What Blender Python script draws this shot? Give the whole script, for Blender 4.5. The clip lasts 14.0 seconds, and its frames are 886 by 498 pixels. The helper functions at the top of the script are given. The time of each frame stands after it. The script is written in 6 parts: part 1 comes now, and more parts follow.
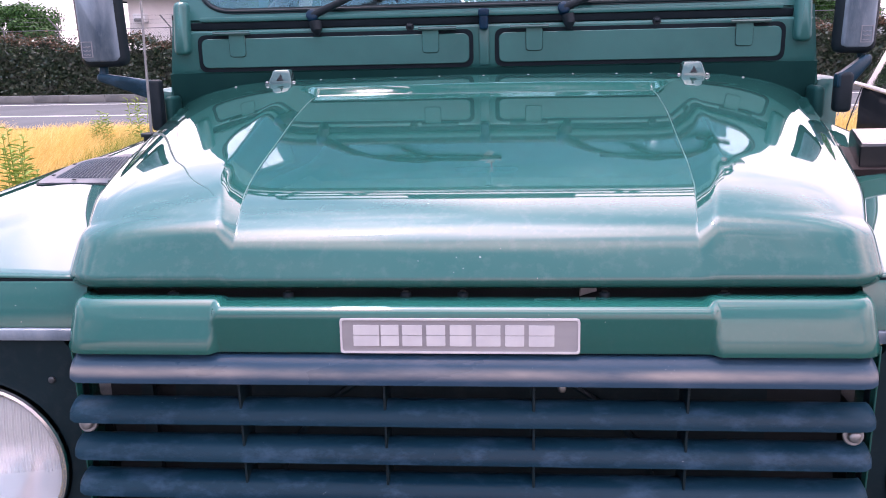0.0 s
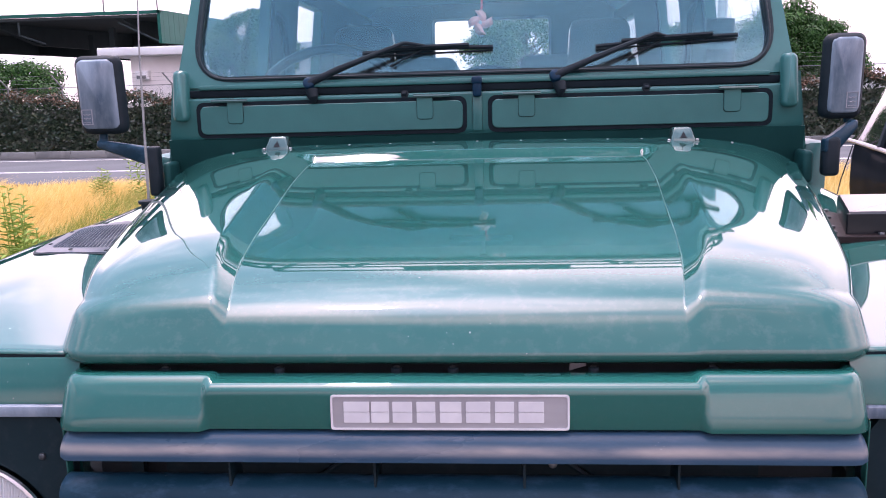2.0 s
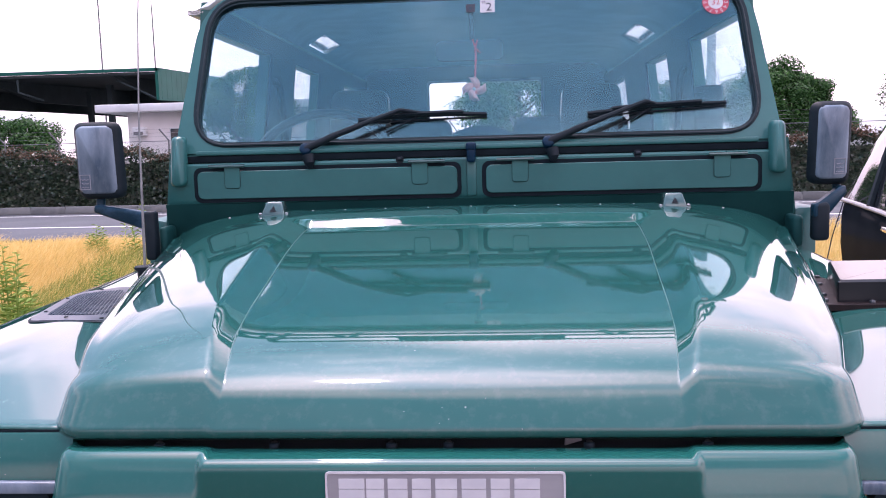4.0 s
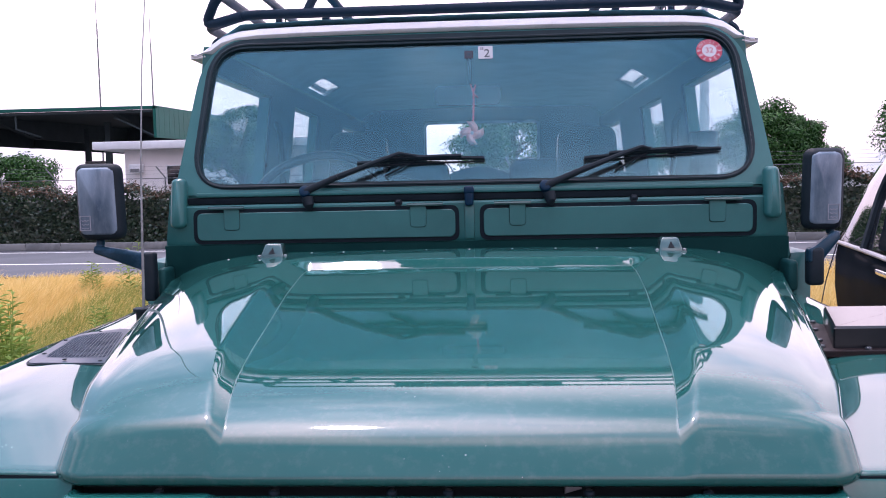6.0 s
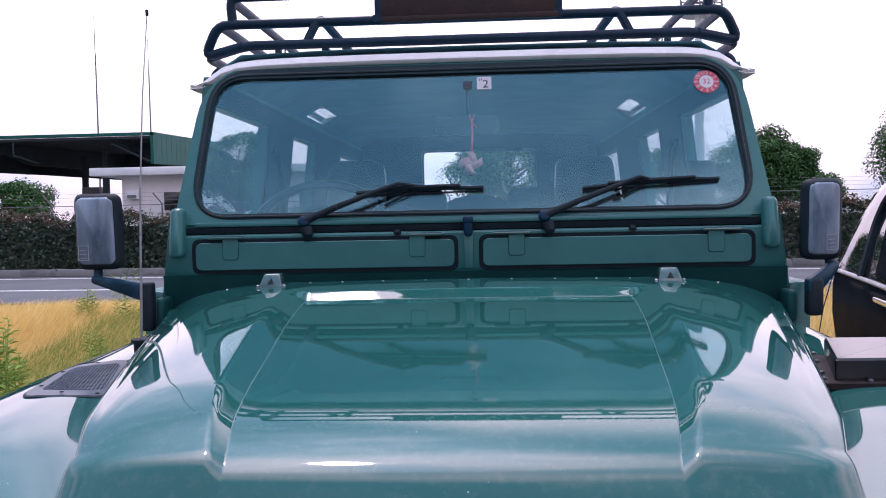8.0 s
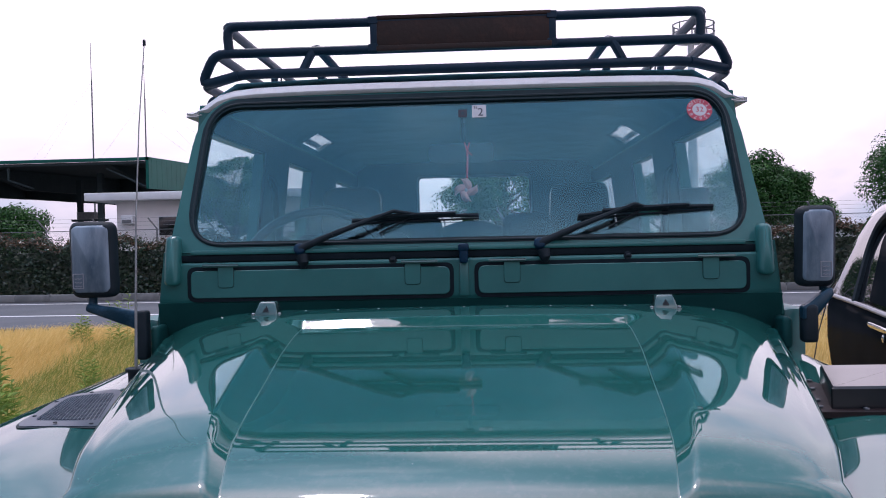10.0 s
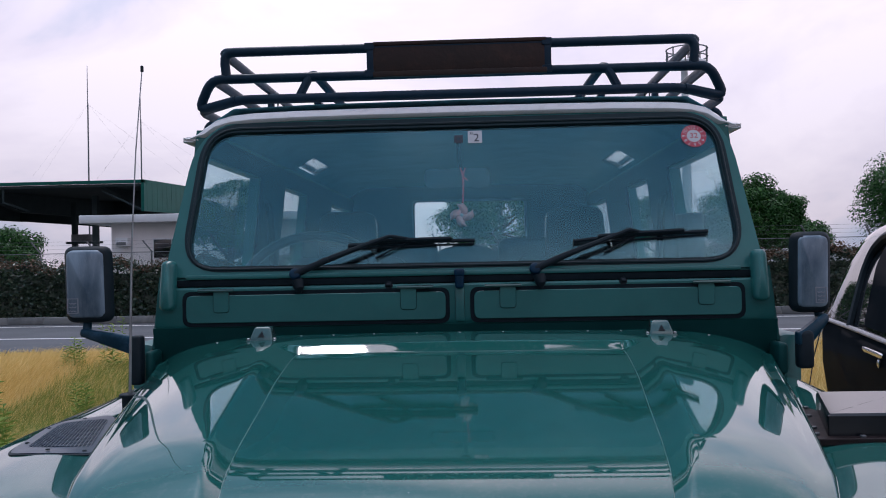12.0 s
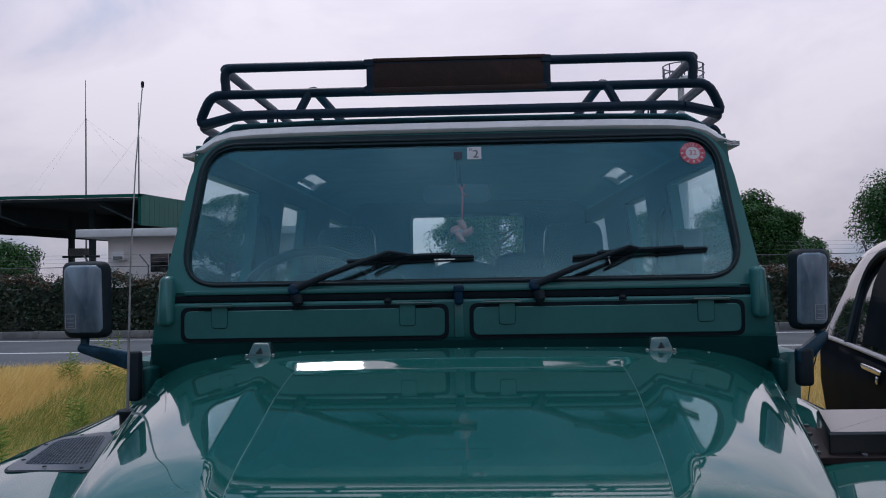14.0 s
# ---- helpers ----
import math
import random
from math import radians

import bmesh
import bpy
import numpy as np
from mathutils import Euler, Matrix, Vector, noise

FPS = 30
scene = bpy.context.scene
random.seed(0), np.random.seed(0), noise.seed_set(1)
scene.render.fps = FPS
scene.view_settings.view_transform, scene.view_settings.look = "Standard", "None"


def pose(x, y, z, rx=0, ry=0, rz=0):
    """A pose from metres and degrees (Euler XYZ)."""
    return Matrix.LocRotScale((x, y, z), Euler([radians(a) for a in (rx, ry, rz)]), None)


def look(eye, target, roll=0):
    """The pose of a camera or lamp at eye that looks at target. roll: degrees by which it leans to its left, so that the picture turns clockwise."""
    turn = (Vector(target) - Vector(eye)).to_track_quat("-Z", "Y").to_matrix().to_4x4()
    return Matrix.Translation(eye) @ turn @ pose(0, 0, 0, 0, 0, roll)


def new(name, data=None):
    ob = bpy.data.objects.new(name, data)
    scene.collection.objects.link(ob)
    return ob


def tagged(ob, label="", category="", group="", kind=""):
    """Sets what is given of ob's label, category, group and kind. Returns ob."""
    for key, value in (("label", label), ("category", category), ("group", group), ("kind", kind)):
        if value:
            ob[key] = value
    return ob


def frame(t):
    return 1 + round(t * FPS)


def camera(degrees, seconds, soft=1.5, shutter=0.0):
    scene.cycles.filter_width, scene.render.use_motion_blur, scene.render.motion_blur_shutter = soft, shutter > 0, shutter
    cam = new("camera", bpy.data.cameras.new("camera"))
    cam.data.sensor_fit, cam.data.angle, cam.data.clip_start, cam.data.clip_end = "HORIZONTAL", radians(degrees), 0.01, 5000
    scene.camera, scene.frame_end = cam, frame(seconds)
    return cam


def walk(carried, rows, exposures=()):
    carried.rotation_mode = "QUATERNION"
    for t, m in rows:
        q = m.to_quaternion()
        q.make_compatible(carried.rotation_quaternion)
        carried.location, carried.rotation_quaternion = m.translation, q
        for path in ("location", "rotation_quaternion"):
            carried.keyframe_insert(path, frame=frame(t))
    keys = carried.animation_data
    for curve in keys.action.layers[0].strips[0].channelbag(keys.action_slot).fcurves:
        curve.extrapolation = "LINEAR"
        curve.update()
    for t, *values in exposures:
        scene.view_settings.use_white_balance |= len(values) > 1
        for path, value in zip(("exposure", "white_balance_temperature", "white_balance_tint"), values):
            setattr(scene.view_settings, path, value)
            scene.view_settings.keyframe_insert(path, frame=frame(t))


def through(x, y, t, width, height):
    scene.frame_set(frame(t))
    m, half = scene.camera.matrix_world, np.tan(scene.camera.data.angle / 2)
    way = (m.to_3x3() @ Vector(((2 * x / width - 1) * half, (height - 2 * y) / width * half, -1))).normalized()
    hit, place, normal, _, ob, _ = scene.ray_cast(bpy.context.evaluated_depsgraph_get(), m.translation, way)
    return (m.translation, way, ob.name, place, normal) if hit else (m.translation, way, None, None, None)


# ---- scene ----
cam = camera(55.94, 14.0, soft=1.0)
PATH = [
    (0, pose(0.0536, -0.8569, 1.4072, 75.907, 1.305, 4.200)),
    (0.5, pose(0.0564, -0.8577, 1.4126, 76.745, 1.371, 4.208)),
    (1, pose(0.0589, -0.8576, 1.4195, 77.588, 1.396, 4.140)),
    (1.5, pose(0.0622, -0.8598, 1.4268, 78.560, 1.463, 4.127)),
    (2, pose(0.0652, -0.8617, 1.4362, 79.490, 1.520, 4.086)),
    (2.5, pose(0.0657, -0.8621, 1.4432, 80.489, 1.547, 3.990)),
    (3, pose(0.0660, -0.8651, 1.4498, 81.467, 1.555, 3.885)),
    (5.5, pose(0.0605, -0.8726, 1.4729, 85.247, 1.276, 3.429)),
    (6, pose(0.0586, -0.8787, 1.4746, 85.800, 1.174, 3.369)),
    (6.5, pose(0.0565, -0.8794, 1.4770, 86.300, 1.133, 3.314)),
    (7, pose(0.0548, -0.8763, 1.4802, 86.734, 1.139, 3.259)),
    (7.5, pose(0.0532, -0.8785, 1.4827, 87.168, 1.131, 3.184)),
    (8, pose(0.0519, -0.8761, 1.4846, 87.576, 1.148, 3.124)),
    (10.5, pose(0.0509, -0.8786, 1.4952, 89.644, 1.242, 2.678)),
    (11, pose(0.0504, -0.8765, 1.4973, 90.046, 1.228, 2.573)),
    (11.5, pose(0.0502, -0.8793, 1.4990, 90.413, 1.212, 2.508)),
    (12, pose(0.0494, -0.8800, 1.4991, 90.788, 1.148, 2.446)),
    (12.5, pose(0.0481, -0.8793, 1.5013, 91.087, 1.100, 2.370)),
    (13, pose(0.0471, -0.8782, 1.5009, 91.389, 1.054, 2.334)),
    (13.5, pose(0.0451, -0.8788, 1.5014, 91.615, 1.027, 2.275)),
    (14, pose(0.0436, -0.8781, 1.5020, 91.817, 0.983, 2.239)),
]
EXPOSURES = [(0.0, 1.75, 6930, 31), (3.0, 1.53, 6780, 30), (6.0, 1.20, 6420, 27), (8.0, 0.90, 6280, 23), (11.0, 0.33, 6180, 15), (14.0, -0.24, 6080, 7)]
walk(cam, PATH, EXPOSURES)

# ---------------------------------------------------------------- world and sun
world = bpy.data.worlds.new("overcast_sky")
scene.world = world
world.use_nodes = True
wn, wl = world.node_tree.nodes, world.node_tree.links
wn.clear()


def wnode(kind, **props):
    n = wn.new(kind)
    for k, v in props.items():
        n.inputs[k].default_value = v
    return n


w_out = wn.new("ShaderNodeOutputWorld")
w_bg = wnode("ShaderNodeBackground", Strength=1.38)
w_sky = wn.new("ShaderNodeTexSky")
w_sky.sky_type = "NISHITA"
w_sky.sun_disc = False
w_sky.sun_elevation = radians(63)
w_sky.sun_rotation = radians(-23)
w_dim = wn.new("ShaderNodeVectorMath")
w_dim.operation = "SCALE"
w_dim.inputs["Scale"].default_value = 0.10
w_tc = wn.new("ShaderNodeTexCoord")
w_map = wn.new("ShaderNodeMapping")
w_map.inputs["Scale"].default_value = (1.0, 1.0, 2.6)
w_noise = wnode("ShaderNodeTexNoise", Scale=1.9, Detail=6.0, Roughness=0.55, Distortion=0.4)
w_ramp = wn.new("ShaderNodeValToRGB")
w_ramp.color_ramp.elements[0].position = 0.36
w_ramp.color_ramp.elements[0].color = (0.50, 0.54, 0.70, 1)
w_ramp.color_ramp.elements[1].position = 0.60
w_ramp.color_ramp.elements[1].color = (1.0, 0.88, 0.95, 1)
w_mid = w_ramp.color_ramp.elements.new(0.47)
w_mid.color = (0.84, 0.74, 0.84, 1)
w_mix = wn.new("ShaderNodeMixRGB")
w_mix.inputs["Fac"].default_value = 0.90
wl.new(w_tc.outputs["Generated"], w_map.inputs["Vector"])
wl.new(w_map.outputs["Vector"], w_noise.inputs["Vector"])
wl.new(w_noise.outputs["Fac"], w_ramp.inputs["Fac"])
wl.new(w_sky.outputs["Color"], w_dim.inputs[0])
wl.new(w_dim.outputs["Vector"], w_mix.inputs["Color1"])
# higher up the cloud breaks into blue-grey gaps, lower down towards -x
w_sep = wn.new("ShaderNodeSeparateXYZ")
w_tilt = wn.new("ShaderNodeMath")
w_tilt.operation = "MULTIPLY_ADD"
w_tilt.inputs[1].default_value = -0.70
w_high = wn.new("ShaderNodeMapRange")
w_high.interpolation_type = "SMOOTHSTEP"
w_high.inputs["From Min"].default_value, w_high.inputs["From Max"].default_value = 0.58, 0.74
w_map2 = wn.new("ShaderNodeMapping")
w_map2.inputs["Location"].default_value = (0.35, 0.1, 0.0)
w_map2.inputs["Scale"].default_value = (-1.0, 1.0, 3.2)
w_noise2 = wnode("ShaderNodeTexNoise", Scale=1.6, Detail=7.0, Roughness=0.6, Distortion=0.6)
w_ramp2 = wn.new("ShaderNodeValToRGB")
w_ramp2.color_ramp.elements[0].position, w_ramp2.color_ramp.elements[0].color = 0.40, (0.17, 0.27, 0.38, 1)
w_ramp2.color_ramp.elements[1].position, w_ramp2.color_ramp.elements[1].color = 0.68, (0.72, 0.70, 0.80, 1)
w_ramp2.color_ramp.elements.new(0.53).color = (0.29, 0.38, 0.49, 1)
w_blue = wn.new("ShaderNodeMixRGB")
wl.new(w_tc.outputs["Generated"], w_map2.inputs["Vector"])
wl.new(w_map2.outputs["Vector"], w_noise2.inputs["Vector"])
wl.new(w_noise2.outputs["Fac"], w_ramp2.inputs["Fac"])
wl.new(w_tc.outputs["Generated"], w_sep.inputs["Vector"])
w_left = wn.new("ShaderNodeMath")
w_left.operation = "MINIMUM"
w_left.inputs[1].default_value = 0.0
wl.new(w_sep.outputs["X"], w_left.inputs[0])
wl.new(w_left.outputs[0], w_tilt.inputs[0])
wl.new(w_sep.outputs["Z"], w_tilt.inputs[2])
wl.new(w_tilt.outputs[0], w_high.inputs["Value"])
wl.new(w_high.outputs["Result"], w_blue.inputs["Fac"])
wl.new(w_ramp.outputs["Color"], w_blue.inputs["Color1"])
wl.new(w_ramp2.outputs["Color"], w_blue.inputs["Color2"])
# overhead, round the hidden sun, the cloud closes again
w_top = wn.new("ShaderNodeMapRange")
w_top.interpolation_type = "SMOOTHSTEP"
w_top.inputs["From Min"].default_value, w_top.inputs["From Max"].default_value = 0.86, 0.96
w_close = wn.new("ShaderNodeMixRGB")
w_lean = wn.new("ShaderNodeMath")
w_lean.operation = "MULTIPLY_ADD"
w_lean.inputs[1].default_value = 0.15
wl.new(w_sep.outputs["Y"], w_lean.inputs[0])
wl.new(w_sep.outputs["Z"], w_lean.inputs[2])
wl.new(w_lean.outputs[0], w_top.inputs["Value"])
wl.new(w_top.outputs["Result"], w_close.inputs["Fac"])
wl.new(w_blue.outputs["Color"], w_close.inputs["Color1"])
wl.new(w_ramp.outputs["Color"], w_close.inputs["Color2"])
wl.new(w_close.outputs["Color"], w_mix.inputs["Color2"])
# an overcast sky is brighter overhead than at the horizon, and towards the sun
w_str = wn.new("ShaderNodeMath")
w_str.operation = "MULTIPLY_ADD"
w_str.inputs[1].default_value = 1.40
w_ahead = wn.new("ShaderNodeMath")
w_ahead.operation = "MULTIPLY_ADD"
w_ahead.inputs[1].default_value, w_ahead.inputs[2].default_value = 0.24, 0.52
wl.new(w_sep.outputs["Y"], w_ahead.inputs[0])
wl.new(w_ahead.outputs[0], w_str.inputs[2])
wl.new(w_sep.outputs["Z"], w_str.inputs[0])
# veil of brighter cloud round the hidden sun
SUN_DIR = Vector((-0.175, 0.419, 0.891)).normalized()
w_dot = wn.new("ShaderNodeVectorMath")
w_dot.operation = "DOT_PRODUCT"
w_dot.inputs[1].default_value = SUN_DIR
w_veil = wn.new("ShaderNodeMapRange")
w_veil.interpolation_type = "SMOOTHERSTEP"
w_veil.inputs["From Min"].default_value, w_veil.inputs["From Max"].default_value = 0.90, 1.0
w_veil.inputs["To Max"].default_value = 1.5
w_sum = wn.new("ShaderNodeMath")
wl.new(w_tc.outputs["Generated"], w_dot.inputs[0])
wl.new(w_dot.outputs["Value"], w_veil.inputs["Value"])
wl.new(w_str.outputs[0], w_sum.inputs[0])
wl.new(w_veil.outputs["Result"], w_sum.inputs[1])
wl.new(w_sum.outputs[0], w_bg.inputs["Strength"])
wl.new(w_mix.outputs["Color"], w_bg.inputs["Color"])
wl.new(w_bg.outputs["Background"], w_out.inputs["Surface"])

sun = new("sun", bpy.data.lights.new("sun", "SUN"))
sun.data.energy, sun.data.angle, sun.data.color = 0.7, radians(4), (1.0, 0.94, 0.91)
sun.matrix_world = look(SUN_DIR * 10, (0, 0, 0))

# ---------------------------------------------------------------- materials


def surf(name, c1, c2=None, rough=0.5, scale=3.0, metal=0.0, coat=0.0, bump=0.0, bscale=80.0, rvar=0.0, spec=0.5, per="", coat_rough=0.03, coat_ior=1.5, lo=0.35, hi=0.65, transmission=0.0, stretch=(1, 1, 1), dust=None, dust_amount=0.0, dust_scale=None, specks=None, speck_scale=150.0):
    """Procedural surface: two-scale colour noise, roughness variation, fine relief."""
    m = bpy.data.materials.new(name)
    m.use_nodes = True
    n, l = m.node_tree.nodes, m.node_tree.links
    b = n["Principled BSDF"]
    c2 = c2 or tuple(c * 0.8 for c in c1)
    tc = n.new("ShaderNodeTexCoord")
    mp = n.new("ShaderNodeMapping")
    mp.inputs["Scale"].default_value = stretch
    l.new(tc.outputs["Object"], mp.inputs["Vector"])
    no = n.new("ShaderNodeTexNoise")
    no.inputs["Scale"].default_value, no.inputs["Detail"].default_value = scale, 6
    l.new(mp.outputs["Vector"], no.inputs["Vector"])
    rp = n.new("ShaderNodeValToRGB")
    rp.color_ramp.elements[0].position, rp.color_ramp.elements[1].position = lo, hi
    rp.color_ramp.elements[0].color, rp.color_ramp.elements[1].color = (*c1, 1), (*c2, 1)
    fac = no.outputs["Fac"]
    if per:
        if per == "island":
            r = n.new("ShaderNodeNewGeometry").outputs["Random Per Island"]
        else:
            r = n.new("ShaderNodeObjectInfo").outputs["Random"]
        mx = n.new("ShaderNodeMath")
        mx.operation = "MULTIPLY_ADD"
        mx.inputs[1].default_value, mx.inputs[2].default_value = 0.5, -0.25
        l.new(r, mx.inputs[0])
        ad = n.new("ShaderNodeMath")
        l.new(no.outputs["Fac"], ad.inputs[0])
        l.new(mx.outputs[0], ad.inputs[1])
        fac = ad.outputs[0]
    l.new(fac, rp.inputs["Fac"])
    col = rp.outputs["Color"]
    fine = n.new("ShaderNodeTexNoise")
    fine.inputs["Scale"].default_value, fine.inputs["Detail"].default_value = bscale, 4
    l.new(mp.outputs["Vector"], fine.inputs["Vector"])
    if dust:
        dn = n.new("ShaderNodeTexNoise")
        dn.inputs["Scale"].default_value, dn.inputs["Detail"].default_value, dn.inputs["Roughness"].default_value = dust_scale or bscale * 0.25, 8, 0.7
        l.new(mp.outputs["Vector"], dn.inputs["Vector"])
        dr = n.new("ShaderNodeMapRange")
        dr.inputs["From Min"].default_value, dr.inputs["From Max"].default_value = 0.5, 0.75
        dr.inputs["To Max"].default_value = dust_amount
        l.new(dn.outputs["Fac"], dr.inputs["Value"])
        mi = n.new("ShaderNodeMixRGB")
        mi.inputs["Color2"].default_value = (*dust, 1)
        l.new(dr.outputs["Result"], mi.inputs["Fac"])
        l.new(col, mi.inputs["Color1"])
        col = mi.outputs["Color"]
    if specks:
        vo = n.new("ShaderNodeTexVoronoi")
        vo.inputs["Scale"].default_value = speck_scale
        l.new(tc.outputs["Object"], vo.inputs["Vector"])
        patch = n.new("ShaderNodeTexNoise")
        patch.inputs["Scale"].default_value, patch.inputs["Detail"].default_value = speck_scale * 0.16, 3
        l.new(tc.outputs["Object"], patch.inputs["Vector"])
        size = n.new("ShaderNodeMapRange")
        size.inputs["From Min"].default_value, size.inputs["From Max"].default_value = 0.57, 0.85
        size.inputs["To Max"].default_value = 0.22
        l.new(patch.outputs["Fac"], size.inputs["Value"])
        less = n.new("ShaderNodeMath")
        less.operation = "LESS_THAN"
        l.new(vo.outputs["Distance"], less.inputs[0])
        l.new(size.outputs["Result"], less.inputs[1])
        half = n.new("ShaderNodeMath")
        half.operation = "MULTIPLY"
        half.inputs[1].default_value = 0.6
        l.new(less.outputs[0], half.inputs[0])
        ms = n.new("ShaderNodeMixRGB")
        ms.inputs["Color2"].default_value = (*specks, 1)
        l.new(half.outputs[0], ms.inputs["Fac"])
        l.new(col, ms.inputs["Color1"])
        col = ms.outputs["Color"]
    l.new(col, b.inputs["Base Color"])
    b.inputs["Metallic"].default_value = metal
    b.inputs["Specular IOR Level"].default_value = spec
    b.inputs["Coat Weight"].default_value = coat
    b.inputs["Coat Roughness"].default_value = coat_rough
    b.inputs["Coat IOR"].default_value = coat_ior
    b.inputs["Transmission Weight"].default_value = transmission
    if rvar:
        mr = n.new("ShaderNodeMapRange")
        mr.inputs["To Min"].default_value, mr.inputs["To Max"].default_value = max(0.0, rough - rvar), min(1.0, rough + rvar)
        mr.inputs["From Min"].default_value, mr.inputs["From Max"].default_value = 0.3, 0.7
        l.new(no.outputs["Fac"], mr.inputs["Value"])
        l.new(mr.outputs["Result"], b.inputs["Roughness"])
    else:
        b.inputs["Roughness"].default_value = rough
    if bump:
        bp = n.new("ShaderNodeBump")
        bp.inputs["Strength"].default_value, bp.inputs["Distance"].default_value = bump, 0.005
        l.new(fine.outputs["Fac"], bp.inputs["Height"])
        l.new(bp.outputs["Normal"], b.inputs["Normal"])
    return m


def pane_glass(name, tint=(0.9, 0.95, 0.95), head_on=0.04, sheen=(1.0, 1.0, 1.0)):
    """Thin window glass: clear straight through, mirror-like towards grazing angles."""
    m = bpy.data.materials.new(name)
    m.use_nodes = True
    n, l = m.node_tree.nodes, m.node_tree.links
    n.clear()
    out, mix, tr, gl, lw = n.new("ShaderNodeOutputMaterial"), n.new("ShaderNodeMixShader"), n.new("ShaderNodeBsdfTransparent"), n.new("ShaderNodeBsdfGlossy"), n.new("ShaderNodeLayerWeight")
    tr.inputs["Color"].default_value = (*tint, 1)
    gl.inputs["Roughness"].default_value = 0.0
    gl.inputs["Color"].default_value = (*sheen, 1)
    lw.inputs["Blend"].default_value = 0.5
    pw5, ma = n.new("ShaderNodeMath"), n.new("ShaderNodeMath")
    pw5.operation, ma.operation = "POWER", "MULTIPLY_ADD"
    pw5.inputs[1].default_value = 5.0
    ma.inputs[1].default_value, ma.inputs[2].default_value = 1 - head_on, head_on
    l.new(lw.outputs["Facing"], pw5.inputs[0])
    l.new(pw5.outputs[0], ma.inputs[0])
    l.new(ma.outputs[0], mix.inputs["Fac"])
    l.new(tr.outputs[0], mix.inputs[1])
    l.new(gl.outputs[0], mix.inputs[2])
    l.new(mix.outputs[0], out.inputs["Surface"])
    return m


M_PAINT = surf("green_gloss_paint", (0.006, 0.092, 0.078), (0.009, 0.108, 0.091), rough=0.04, scale=2.2, coat=0.78, coat_rough=0.045, coat_ior=1.52, spec=0.25, rvar=0.02, dust=(0.26, 0.32, 0.31), dust_amount=0.03, bscale=420, specks=(0.5, 0.52, 0.5), speck_scale=90)
M_PAINT_TOP = surf("dusty_green_gloss_paint", (0.009, 0.086, 0.076), (0.014, 0.100, 0.088), rough=0.04, scale=2.2, coat=0.72, coat_rough=0.03, coat_ior=1.52, spec=0.25, rvar=0.02, dust=(0.30, 0.33, 0.31), dust_amount=0.11, dust_scale=60, bscale=420, specks=(0.5, 0.52, 0.5), speck_scale=90)
M_PAINT_DULL = surf("weathered_green_paint", (0.015, 0.118, 0.114), (0.022, 0.146, 0.140), rough=0.42, scale=7, spec=0.3, coat=0.45, coat_rough=0.2, rvar=0.08, bump=0.05, bscale=300, dust=(0.09, 0.15, 0.15), dust_amount=0.12)
M_BLACKRUB = surf("black_rubber", (0.006, 0.014, 0.020), (0.010, 0.019, 0.027), spec=0.25, rough=0.6, scale=30, bump=0.1, bscale=400)
M_PLASTIC = surf("faded_black_plastic", (0.003, 0.028, 0.050), (0.006, 0.040, 0.068), spec=0.2, rough=0.38, scale=7, rvar=0.08, bump=0.10, bscale=700, stretch=(0.5, 1, 1), dust=(0.10, 0.20, 0.33), dust_amount=0.30, dust_scale=34, specks=(0.42, 0.46, 0.52), speck_scale=170)
M_BLACKPAINT = surf("satin_black_panel", (0.003, 0.014, 0.020), (0.006, 0.020, 0.027), spec=0.2, rough=0.45, scale=9, bump=0.05, bscale=200, dust=(0.1, 0.11, 0.13), dust_amount=0.1)
# near-black: the shade behind lip and grille is put into the colour
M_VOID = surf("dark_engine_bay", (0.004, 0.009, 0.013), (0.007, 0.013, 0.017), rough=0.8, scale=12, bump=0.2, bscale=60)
# pale mottling stands in for cloud reflected in the mirror shells
M_GREY = surf("mottled_grey_plastic", (0.060, 0.100, 0.145), (0.27, 0.34, 0.41), rough=0.27, scale=13, bump=0.08, bscale=300, stretch=(1, 1, 0.35), dust=(0.30, 0.35, 0.40), dust_amount=0.35, lo=0.36, hi=0.64)
M_TUBE = surf("rack_black_enamel", (0.004, 0.020, 0.040), (0.008, 0.030, 0.056), rough=0.45, spec=0.2, scale=10, bump=0.08, bscale=120, rvar=0.08, dust=(0.10, 0.13, 0.17), dust_amount=0.08)
M_RUST = surf("rusty_brown_board", (0.028, 0.010, 0.007), (0.017, 0.008, 0.006), rough=0.75, scale=7, bump=0.2, bscale=90, dust=(0.10, 0.035, 0.02), dust_amount=0.35)
M_ROOF = surf("white_roof_paint", (0.86, 0.84, 0.84), (0.76, 0.73, 0.73), rough=0.4, scale=5, bump=0.05, bscale=60, dust=(0.36, 0.33, 0.32), dust_amount=0.4)
M_CHROME = surf("chrome", (0.75, 0.76, 0.78), (0.65, 0.66, 0.68), rough=0.12, scale=20, metal=1.0)
M_STEEL = surf("dull_steel", (0.36, 0.37, 0.38), (0.25, 0.26, 0.27), rough=0.38, scale=30, metal=0.9, bump=0.05)
M_ALU = surf("brushed_aluminium_badge", (0.40, 0.39, 0.41), (0.30, 0.29, 0.31), rough=0.5, scale=22, metal=0.2, bump=0.03, stretch=(0.2, 1, 1))
M_BADGELT = surf("badge_white", (0.68, 0.67, 0.69), (0.60, 0.59, 0.62), rough=0.4, scale=40)
M_GLASS = pane_glass("windscreen_glass", (0.88, 0.97, 0.98), 0.094, (0.48, 0.85, 0.95))
M_SIDEGLASS = pane_glass("side_window_glass", (0.94, 0.97, 0.98))


